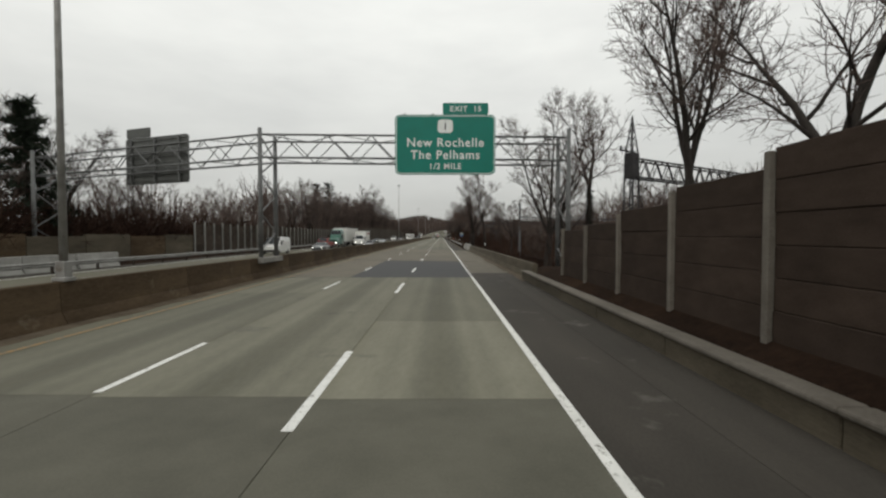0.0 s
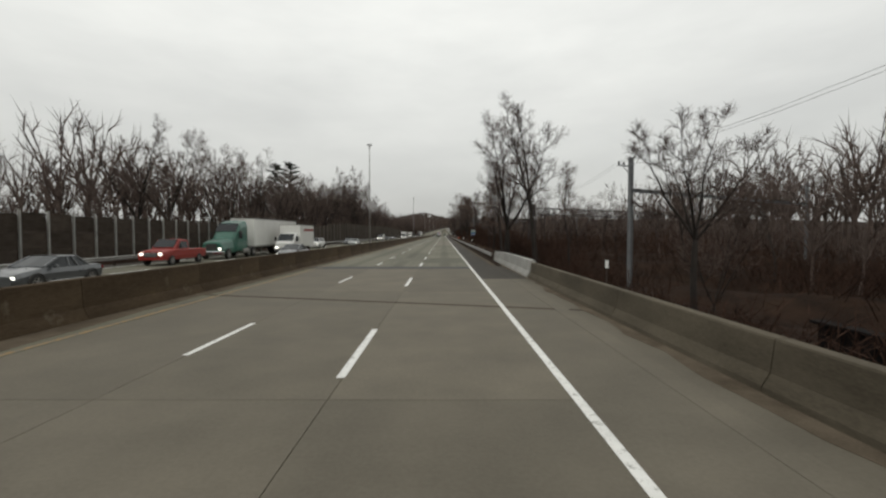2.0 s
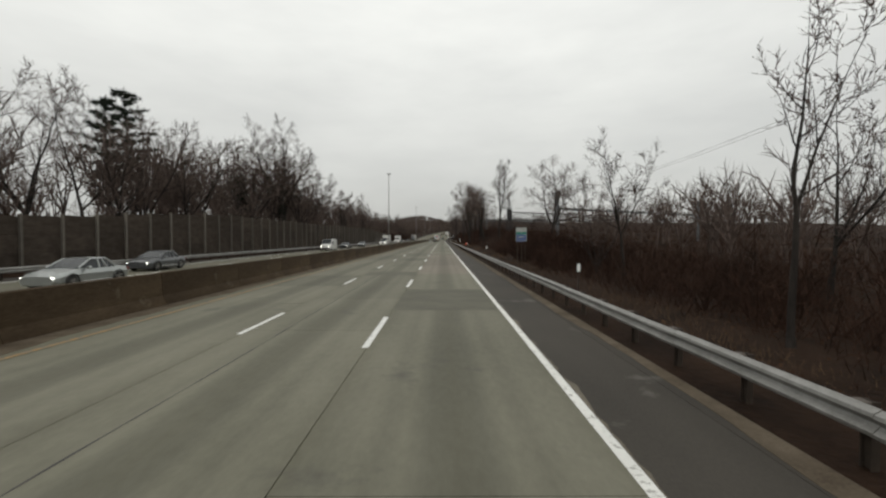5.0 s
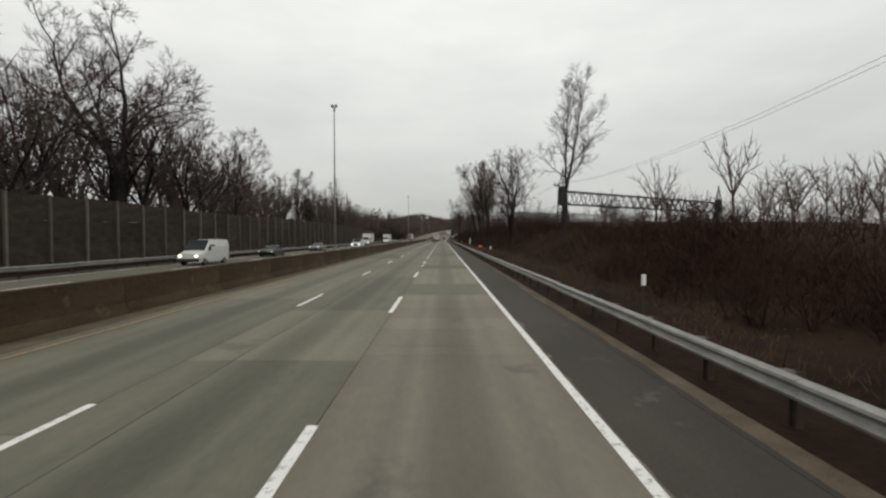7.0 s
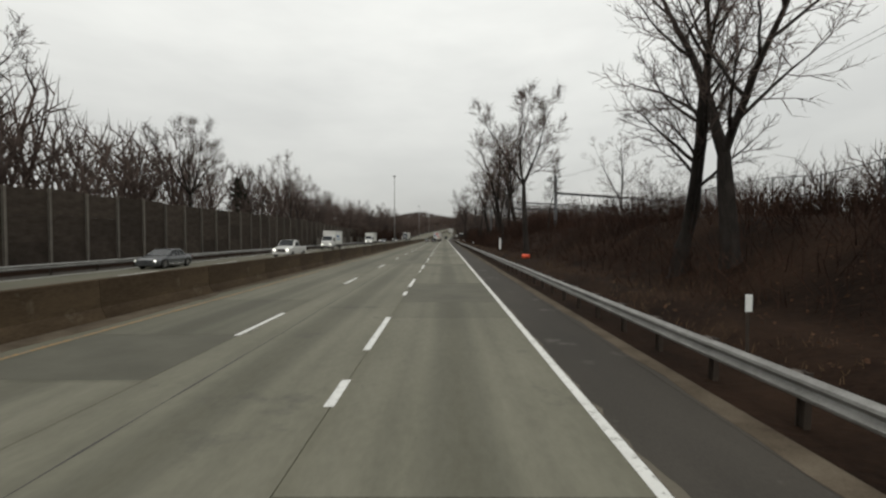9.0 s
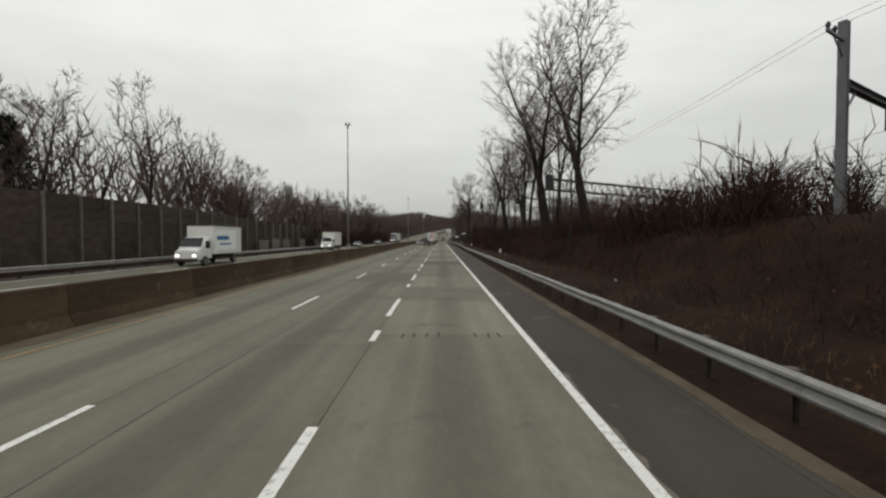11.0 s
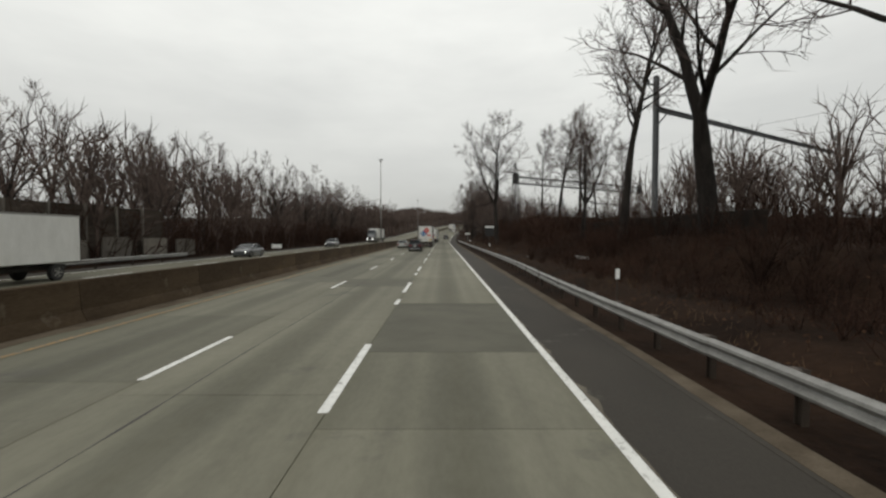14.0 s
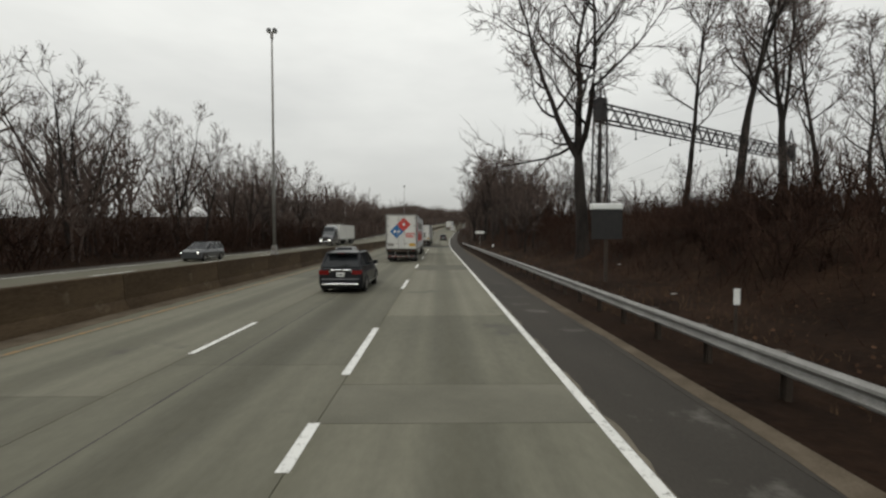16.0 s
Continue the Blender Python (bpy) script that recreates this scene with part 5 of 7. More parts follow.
# a low wooded hill closes the valley where the road bends away
def hill_z(x, y):
    return road_z(y) - 2.0 + 17.0 * math.exp(-((x + 55) / 62) ** 2 - ((y - 1230) / 130) ** 2) * (1 + 0.18 * noise.noise(Vector((x * 0.02, y * 0.02, 5.0))))


hill = Mesh()
for i in range(28):
    for j in range(14):
        xs = (-360 + 26 * i, -360 + 26 * (i + 1))
        ys = (960 + 40 * j, 960 + 40 * (j + 1))
        hill.add([(xs[0], ys[0], hill_z(xs[0], ys[0])), (xs[1], ys[0], hill_z(xs[1], ys[0])), (xs[1], ys[1], hill_z(xs[1], ys[1])), (xs[0], ys[1], hill_z(xs[0], ys[1]))], [(0, 1, 2, 3)])
built("wooded_hill", hill, MAT_GROUND, "low brown wooded hill beyond the end of the road", "hill", kind="structure")
for k in range(900):
    x, y = rng.gauss(-45, 60), 1060 + 190 * rng.random()
    z, h = hill_z(x, y) - 0.5, rng.uniform(8, 15)
    far_tree(x, y, h, z)
built("far_woods", far_wood, MAT_TWIG, "bare brown winter woods in the distance", "woods", kind="stuff")

# brush: bare stems with side twigs
brush = Mesh()


def shrub_stem(m, x, y, h, r, sides=3):
    z = ground_z(x, y) - 0.1
    tilt = Vector((rng.gauss(0, 0.5), rng.gauss(0, 0.5), 1)).normalized()
    p = Vector((x, y, z))
    q = p + tilt * h
    m.cone3(p, q, r)
    for s in range(sides - 1):
        o = p.lerp(q, rng.uniform(0.25, 0.9))
        d = (tilt * 0.7 + Vector((rng.gauss(0, 0.6), rng.gauss(0, 0.6), rng.gauss(0, 0.35)))).normalized()
        m.cone3(o, o + d * h * rng.uniform(0.22, 0.45), r * 0.7)


def brush_height(y):
    return 1.0 + 1.4 * smooth_step(150, 165, y) * (1 - smooth_step(186, 200, y)) + 0.5 * smooth_step(205, 225, y) + 0.3 * noise.noise(Vector((0, y * 0.08, 0)))


for k in range(35000):
    y = rng.uniform(86, 440)
    x = 7.5 + 11.5 * rng.random() ** 0.85
    n = noise.noise(Vector((x * 0.25, y * 0.25, 1.0)))
    if n < -0.3 or x < 9.5 and rng.random() < 0.8:
        continue
    h = 1.15 * brush_height(y) * rng.uniform(0.5, 1.3) * (0.6 + 0.9 * max(n, 0)) * (0.5 if x < 9 else 1 + 0.75 * smooth_step(10.0, 12.5, x) * (1 - smooth_step(150, 165, y) * (1 - smooth_step(186, 200, y))))
    h *= 0.85 + 0.9 * noise.noise(Vector((x * 0.10, y * 0.055, 21.0)))
    shrub_stem(brush, x, y, max(h, 0.3), 0.014, 3)
built("roadside_brush", brush, MAT_BRUSH, "tangled reddish-brown leafless brush on the bank", "brush", kind="stuff")
under = Mesh()
for k in range(5600):
    y = rng.uniform(5, 325) if k % 3 == 0 else rng.uniform(318, 480)
    x = -rng.uniform(28, 46) if y < 340 else -25.4 - 17 * rng.random() ** 1.5
    shrub_stem(under, x, y, rng.uniform(2.0, 6.5), 0.05, 5)
for k in range(2600):
    y = rng.uniform(20, 560)
    shrub_stem(under, rng.uniform(44, 72), y, rng.uniform(2.0, 5.0), 0.035, 5)
for k in range(1100):
    y = rng.uniform(27, 82)
    shrub_stem(under, rng.uniform(8.4, 13.5), y, rng.uniform(1.0, 2.6), 0.022, 5)
for k in range(2400):
    y = rng.uniform(26, 92)
    shrub_stem(under, rng.uniform(26, 46), y, rng.uniform(1.5, 4.0), 0.03, 5)
for k in range(1800):
    y = rng.uniform(452, 800)
    side = rng.random() < 0.5
    shrub_stem(under, rng.uniform(-45, -25.5) if side else rng.uniform(8.0, 30), y, rng.uniform(2, 5), 0.05, 4)
for k in range(1500):
    y = rng.uniform(338, 460)
    shrub_stem(under, rng.uniform(13.5, 26), y, rng.uniform(1.2, 3.4), 0.035, 5)
for k in range(2400):
    y, x = rng.uniform(194, 352), rng.uniform(13.2, 23)
    shrub_stem(under, x, y, rng.uniform(0.6, 1.6) * (1 + 0.8 * noise.noise(Vector((x * 0.2, y * 0.1, 31.0)))), 0.022, 5)
for k in range(400):
    y, x = rng.uniform(150, 186), rng.uniform(10.5, 16)
    shrub_stem(under, x, y, rng.uniform(1.4, 2.8) * (1 + 0.9 * noise.noise(Vector((x * 0.15, y * 0.11, 41.0)))), 0.02, 6)
for k in range(2200):
    y = rng.uniform(88, 200)
    x = rng.uniform(13, 44)
    shrub_stem(under, x, y, rng.uniform(1.6, 4.2) * (1 if y < 150 else 0.5) * (1 + 0.9 * noise.noise(Vector((x * 0.12, y * 0.12, 7.0)))), 0.035, 5)
for k in range(2600):
    y, x = rng.uniform(222, 346), rng.uniform(8.6, 14.5)
    n = noise.noise(Vector((x * 0.5, y * 0.3, 51.0)))
    if n > -0.1:
        shrub_stem(under, x, y, rng.uniform(0.4, 0.9) * (1 + 1.2 * n), 0.012, 4)
built("undergrowth", under, MAT_BRUSH, "dark bare undergrowth below the woods", "brush", kind="stuff")

# thickets: many-stemmed leafless shrubs and saplings on the bank and its top
thicket = Mesh()


def shrub_pattern(seed):
    """One shrub of height 1: stems fanned from the ground with branches and twigs, all plain cones."""
    g = random.Random(seed)
    m = Mesh()
    turn = 0.0
    for k in range(8):
        turn += 2.4
        a = radians(g.uniform(6, 42))
        d = Vector((math.cos(turn) * math.sin(a), math.sin(turn) * math.sin(a), math.cos(a)))
        o = Vector((g.gauss(0, 0.05), g.gauss(0, 0.05), -0.05))
        tip = o + d * g.uniform(0.65, 1.05)
        m.cone3(o, tip, 0.014)
        for b in range(5):
            p = o.lerp(tip, 0.2 + 0.75 * b / 5)
            e = (side_way(d, radians(g.uniform(25, 60)), b * 2.4 + k) + Vector((0, 0, 0.1))).normalized()
            q = p + e * g.uniform(0.2, 0.4)
            m.cone3(p, q, 0.008)
            p2 = p.lerp(q, g.uniform(0.35, 0.8))
            m.cone3(p2, p2 + side_way(e, radians(g.uniform(25, 60)), b) * g.uniform(0.16, 0.28), 0.006)
    return np.array(m.v), m.f


SHRUBS = [shrub_pattern(k) for k in range(8)]


def shrub(x, y, h):
    v, faces = rng.choice(SHRUBS)
    a = rng.uniform(0, 6.28)
    c, sn = math.cos(a) * h * 0.9, math.sin(a) * h * 0.9
    thicket.add(np.stack([x + v[:, 0] * c - v[:, 1] * sn, y + v[:, 0] * sn + v[:, 1] * c, ground_z(x, y) - 0.05 + v[:, 2] * h], 1).tolist(), faces)


for k in range(1150):
    y, x = rng.uniform(92, 440), 9.8 + 13 * rng.random() ** 1.1
    n = noise.noise(Vector((x * 0.12, y * 0.06, 61.0)))
    open_bank = smooth_step(186, 196, y) * (1 - smooth_step(330, 345, y))
    if x < 10.8 + 2.4 * open_bank:
        continue
    shrub(x, y, max(0.7, (1.9 + 0.6 * smooth_step(335, 350, y) * (1 - smooth_step(366, 374, y))) * rng.uniform(0.6, 1.25) * (1 + 1.1 * n) * (1 - 0.5 * open_bank)))
for k in range(36):
    y, x = rng.uniform(159, 169), rng.uniform(11.5, 15)
    shrub(x, y, rng.uniform(2.5, 3.4))
for k in range(120):
    y, x = rng.uniform(152, 190), rng.uniform(9.4, 15)
    shrub(x, y, rng.uniform(1.6, 3.0) * (1 - 0.45 * smooth_step(168, 176, y)))
for k in range(170):
    y, x = rng.uniform(306, 354), rng.uniform(8.7, 12.5)
    shrub(x, y, rng.uniform(0.6, 1.3))
for k in range(70):
    y, x = rng.uniform(373, 386), rng.uniform(11.5, 18)
    shrub(x, y, rng.uniform(1.2, 2.0))
for k in range(75):
    y, x = rng.uniform(318, 352), rng.uniform(11.2, 19)
    shrub(x, y, rng.uniform(1.4, 2.6))
for k in range(60):
    y, x = rng.uniform(268, 284), rng.uniform(13.0, 19)
    shrub(x, y, rng.uniform(2.5, 4.5))
for k in range(110):
    shrub(-rng.uniform(27.8, 31), rng.uniform(27, 52), rng.uniform(3.8, 6.2))
for k in range(150):
    shrub(-rng.uniform(27.6, 35), rng.uniform(18, 84), rng.uniform(2.5, 5.5))
built("bank_thicket", thicket, MAT_BRUSH, "dense dark leafless thicket beside the walls and railway", "brush", kind="stuff")

# dead grass along the guardrail and fallen leaves on the bank
grass = Mesh()
for k in range(30000):
    y = rng.uniform(84, 450)
    x = 6.95 + 3.4 * rng.random() ** 1.6
    n = noise.noise(Vector((x * 0.5, y * 0.16, 11.0))) + 0.5 * noise.noise(Vector((x * 1.2, y * 0.9, 2.0)))
    if n < -0.02 - 0.12 * smooth_step(330, 345, y):
        continue
    p = Vector((x, y, ground_z(x, y) - 0.03))
    h = rng.uniform(0.08, 0.28) * (0.8 + n)
    grass.cone3(p, p + Vector((rng.gauss(0, 0.4), rng.gauss(0, 0.4), 1)).normalized() * h, 0.006)
built("dead_grass", grass, MAT_STRAW, "tan dead grass tufts beside the guardrail", "grass", kind="stuff")
fallen = Mesh()
for k in range(7000):
    y = rng.uniform(84, 420)
    x = 6.9 + 7.0 * rng.random() ** 1.3
    c = Vector((x, y, ground_z(x, y) + rng.uniform(0.01, 0.06)))
    a = Vector((rng.gauss(0, 1), rng.gauss(0, 1), rng.gauss(0, 0.4))).normalized() * rng.uniform(0.03, 0.07)
    b = a.orthogonal().normalized() * rng.uniform(0.02, 0.04)
    fallen.add([c - a, c + b, c + a, c - b + Vector((0, 0, 0.015))], [(0, 1, 2), (0, 2, 3)])
built("fallen_leaves", fallen, MAT_LITTER, "scattered russet fallen leaves on the bank", "leaves", kind="stuff")


# ---------------- vehicles ----------------
def mirrored(stations):
    """Loops from right-hand outlines (x, z) at each y, bottom centre to top centre."""
    loops = []
    for y, half in stations:
        right = [(x, y, z) for x, z in half]
        left = [(-x, y, z) for x, z in reversed(half) if x > 1e-6]
        loops.append(right + left)
    return loops


TYRES = {}


def wheel(parent, x, y, r, w, rim_mat):
    """Tyre and rim; the outer face looks away from the vehicle's middle."""
    key = (r, w, rim_mat.name)
    if key not in TYRES:
        tyre = Mesh()
        loops = []
        for off, rr in ((-0.5, r * 0.66), (-0.5, r * 0.9), (-0.38, r), (0.38, r), (0.5, r * 0.9), (0.5, r * 0.66)):
            loops.append([(off * w, rr * math.cos(2 * math.pi * k / 22), rr * math.sin(2 * math.pi * k / 22)) for k in range(22)])
        tyre.rings(loops)
        rim = Mesh()
        rim.rings([[(off * w, rr * math.cos(2 * math.pi * k / 20), rr * math.sin(2 * math.pi * k / 20)) for k in range(20)] for off, rr in ((0.40, r * 0.65), (0.52, r * 0.62), (0.46, r * 0.52), (0.44, r * 0.2), (0.53, r * 0.17))])
        for k in range(5):
            a = 2 * math.pi * k / 5
            c, s = math.cos(a), math.sin(a)
            rim.tube([(0.49 * w, r * 0.15 * c, r * 0.15 * s), (0.51 * w, r * 0.6 * c, r * 0.6 * s)], r * 0.08, 5)
        TYRES[key] = tyre.data("tyre", MAT_BLACK), rim.data("rim", rim_mat)
    hub = new("wheel")
    hub.parent = parent
    hub.matrix_basis = pose(x, y, r, 0, 0, 180 if x < 0 else 0)
    part("tyre", TYRES[key][0], None, hub)
    part("rim", TYRES[key][1], None, hub, "metal wheel rim")
    return hub


def bar_text(parent, x0, z0, w, h, n, y, material, name="lettering_bar"):
    for i in range(n):
        part(name, Mesh().box(x0, x0 + w * (1 - 0.18 * (i % 2)), y - 0.004, y, z0 - i * h * 1.7, z0 - i * h * 1.7 + h), material, parent)


def diamond(parent, cx_, cz_, r, y, material, dots, name, side=None):
    """A square on its corner with pale round dots; side: lies on the trailer's side at that x instead."""
    place = (lambda a, b, o: (a, y - o, b)) if side is None else (lambda a, b, o: (side + o, a, b))
    sq = [(0, -r), (r, 0), (0, r), (-r, 0)]
    m = Mesh().rings([[place(cx_ + a, cz_ + b, o) for a, b in sq] for o in (0.0, 0.006)])
    d = part(name, m, material, parent)
    for a, b in dots:
        ring = [(cx_ + a * r + 0.2 * r * math.cos(k * math.pi / 9), cz_ + b * r + 0.2 * r * math.sin(k * math.pi / 9)) for k in range(18)]
        part("dot", Mesh().rings([[place(p, q, o) for p, q in ring] for o in (0.006, 0.010)]), MAT_SIGN_WHITE, d)


def trailer(parent, length, side_mat, decorated, plain_doors=False):
    """Box trailer with its rear at y = 0."""
    W, Z0, Z1 = 1.295, 1.12, 4.08
    part("box_body", Mesh().box(-W, W, 0.06, length, Z0, Z1, 0.03), side_mat, parent)
    part("roof_rail", Mesh().box(-W - 0.012, W + 0.012, 0.02, length + 0.01, Z1 - 0.10, Z1 + 0.02, 0.02), MAT_CAP, parent)
    part("side_rail", Mesh().box(-W - 0.014, W + 0.014, 0.05, length, Z0 - 0.16, Z0 + 0.02, 0.015), MAT_CAP, parent)
    for s in (-1, 1):
        part("corner_post", Mesh().box(s * W - 0.06, s * W + 0.06, -0.02, 0.08, Z0 - 0.05, Z1 + 0.01, 0.012), MAT_STEEL, parent)
        d = part("door", Mesh().box(0.03 if s > 0 else -W + 0.09, W - 0.09 if s > 0 else -0.03, -0.01, 0.055, Z0 + 0.05, Z1 - 0.12, 0.02), MAT_TRAILER, parent, "white rear door")
        for dx in (0.24,):
            part("lock_rod", Mesh().tube([(s * dx, -0.035, Z0 + 0.02), (s * dx, -0.035, Z1 - 0.14)], 0.018, 6), MAT_STEEL, d)
        for z in (1.6, 2.35, 3.1, 3.75):
            part("hinge", Mesh().box(s * (W - 0.13) - 0.09, s * (W - 0.13) + 0.09, -0.028, -0.008, z - 0.04, z + 0.04, 0.005), MAT_STEEL, d)
        part("door_handle", Mesh().box(s * 0.24 - 0.02 + (0 if s > 0 else -0.25), s * 0.24 + 0.02 + (0.25 if s > 0 else 0), -0.06, -0.03, 1.55, 1.60, 0.006), MAT_STEEL, d)
        part("marker_plate", Mesh().box(s * 0.92 - 0.26, s * 0.92 + 0.26, -0.018, -0.011, 1.36, 1.62), MAT_YELLOW_PLATE if s > 0 else MAT_CAP, d, "rectangular placard")
        part("tail_lamp", Mesh().box(s * 1.0 - 0.14, s * 1.0 + 0.14, -0.03, 0.03, 0.93, 1.03, 0.012), MAT_TAIL_DIM, parent, "red tail lamp")
        part("bumper_stay", Mesh().box(s * 0.55 - 0.04, s * 0.55 + 0.04, 0.02, 0.10, 0.50, 0.95, 0.01), MAT_STEEL, parent)
        part("mud_flap", Mesh().box(s * 0.92 - 0.32, s * 0.92 + 0.32, 0.35, 0.37, 0.22, 0.95, 0.005), MAT_BLACK, parent)
    part("rear_sill", Mesh().box(-W, W, -0.03, 0.12, 0.88, 1.10, 0.02), MAT_RUST, parent)
    part("bumper_bar", Mesh().box(-1.15, 1.15, 0.0, 0.10, 0.44, 0.55, 0.012), MAT_STEEL, parent)
    for k in range(5):
        part("reflector", Mesh().box(-1.1 + 0.46 * k, -1.1 + 0.46 * k + 0.22, -0.006, -0.001, 0.465, 0.525), MAT_TAIL_DIM, parent, "red reflective strip")
    part("underframe", Mesh().box(-0.55, 0.55, 0.3, length - 0.5, 0.72, 0.95, 0.02), MAT_UNDERBODY, parent)
    for y in (1.9, 3.15):
        part("axle", Mesh().tube([(-1.0, y, 0.52), (1.0, y, 0.52)], 0.07, 8), MAT_UNDERBODY, parent)
        for s in (-1, 1):
            wheel(parent, s * 1.12, y, 0.51, 0.28, MAT_CAP)
            wheel(parent, s * 0.78, y, 0.51, 0.27, MAT_CAP)
    for s in (-1, 1):
        part("landing_leg", Mesh().box(s * 0.8 - 0.06, s * 0.8 + 0.06, length - 2.9, length - 2.78, 0.3, 1.0, 0.01), MAT_STEEL, parent)
        part("side_locker", Mesh().box(s * 1.1 - 0.16, s * 1.1 + 0.16, length * 0.48, length * 0.48 + 0.9, 0.55, 1.02, 0.02), MAT_TRAILER, parent)
    if decorated:
        diamond(parent, 0.20, 3.22, 0.60, -0.013, MAT_DIAMOND_RED, ((0, 0),), "red_diamond")
        diamond(parent, -0.40, 2.62, 0.60, -0.013, MAT_DIAMOND_BLUE, ((-0.28, 0.0), (0.28, 0.0)), "blue_diamond")
        bar_text(parent, 0.36, 2.42, 0.72, 0.09, 3, -0.012, MAT_DIAMOND_RED)
        for s in (-1, 1):
            x = s * (W + 0.002)
            diamond(parent, 1.35, 3.05, 0.62, 0, MAT_DIAMOND_RED, ((0, 0),), "red_diamond", side=x if s > 0 else x - 0.012)
            diamond(parent, 1.35, 1.85, 0.55, 0, MAT_DIAMOND_BLUE, ((-0.28, 0.0), (0.28, 0.0)), "blue_diamond", side=x if s > 0 else x - 0.012)
            xa, xb = sorted((x, x + s * 0.008))
            part("red_panel", Mesh().box(xa, xb, 2.6, length - 4.2, 1.75, 2.45), MAT_DIAMOND_RED, parent, "red lettering panel")
            part("red_stripe", Mesh().box(xa, xb, 2.6, length - 4.2, 2.55, 2.66), MAT_DIAMOND_RED, parent)
            part("blue_panel", Mesh().box(xa, xb, 2.6, length - 4.2, 2.9, 3.5), MAT_CAP, parent, "grey-blue lettering panel")


def tractor(parent, y0, colour):
    """Road tractor in front of a trailer; y0 its rear, the front at y0 + 6.2."""
    part("chassis", Mesh().box(-0.45, 0.45, y0 - 1.0, y0 + 5.6, 0.6, 0.9, 0.02), MAT_UNDERBODY, parent)
    cab = Mesh().rings(mirrored([(y0 + 1.2, [(0, 0.7), (1.15, 0.7), (1.22, 1.2), (1.2, 3.2), (1.0, 3.75), (0, 3.8)]), (y0 + 2.6, [(0, 0.7), (1.18, 0.7), (1.22, 1.2), (1.18, 3.0), (0.95, 3.45), (0, 3.5)]),
                                 (y0 + 3.5, [(0, 0.7), (1.15, 0.7), (1.18, 1.2), (1.08, 2.2), (0.9, 2.5), (0, 2.55)]), (y0 + 4.0, [(0, 0.6), (1.05, 0.6), (1.1, 1.1), (0.98, 1.75), (0.8, 1.95), (0, 2.0)]),
                                 (y0 + 6.0, [(0, 0.5), (1.0, 0.5), (1.05, 0.9), (0.85, 1.5), (0.7, 1.65), (0, 1.7)]), (y0 + 6.2, [(0, 0.5), (0.95, 0.5), (0.98, 0.9), (0.8, 1.35), (0.65, 1.5), (0, 1.55)])]))
    part("cab", cab, colour, parent, smooth=False)
    part("windscreen", Mesh().rings([[(-1.02, y0 + 3.42, 2.62), (1.02, y0 + 3.42, 2.62), (1.0, y0 + 3.47, 2.64), (-1.0, y0 + 3.47, 2.64)], [(-1.0, y0 + 2.72, 3.42), (1.0, y0 + 2.72, 3.42), (0.98, y0 + 2.79, 3.44), (-0.98, y0 + 2.79, 3.44)]]), MAT_GLASS_DARK, parent, "dark windscreen")
    part("bumper", Mesh().box(-1.15, 1.15, y0 + 6.0, y0 + 6.35, 0.4, 0.78, 0.05), MAT_CHROME, parent)
    part("grille", Mesh().box(-0.5, 0.5, y0 + 6.16, y0 + 6.24, 0.85, 1.45, 0.03), MAT_UNDERBODY, parent)
    for s in (-1, 1):
        part("headlamp", Mesh().box(s * 0.78 - 0.14, s * 0.78 + 0.14, y0 + 6.1, y0 + 6.22, 0.88, 1.1, 0.03), MAT_HEADLAMP, parent, "headlamp")
        part("side_window", Mesh().box(s * 1.195 - 0.015, s * 1.195 + 0.015, y0 + 2.35, y0 + 3.1, 1.95, 2.7, 0.006), MAT_GLASS_DARK, parent)
        part("mirror", Mesh().box(s * 1.42 - 0.08, s * 1.42 + 0.08, y0 + 3.3, y0 + 3.4, 2.0, 2.6, 0.02).tube([(s * 1.15, y0 + 3.3, 2.5), (s * 1.4, y0 + 3.35, 2.5)], 0.02, 5), MAT_BLACK, parent)
        part("fuel_tank", Mesh().tube([(s * 1.0, y0 + 0.9, 0.7), (s * 1.0, y0 + 2.3, 0.7)], 0.3, 14), MAT_STEEL, parent)
        wheel(parent, s * 1.05, y0 + 5.2, 0.51, 0.29, MAT_CAP)
        for yy in (y0 - 0.5, y0 + 0.75):
            wheel(parent, s * 1.02, yy, 0.51, 0.3, MAT_CAP)
    return parent


def semi(label, at, side_mat, decorated=False, colour=None, length=15.6):
    t = thing("semi_truck", label, "truck", "lorries", at=at)
    trailer(t, length, side_mat, decorated)
    tractor(t, length + 0.4, colour or MAT_WHITE_PAINT)
    return t


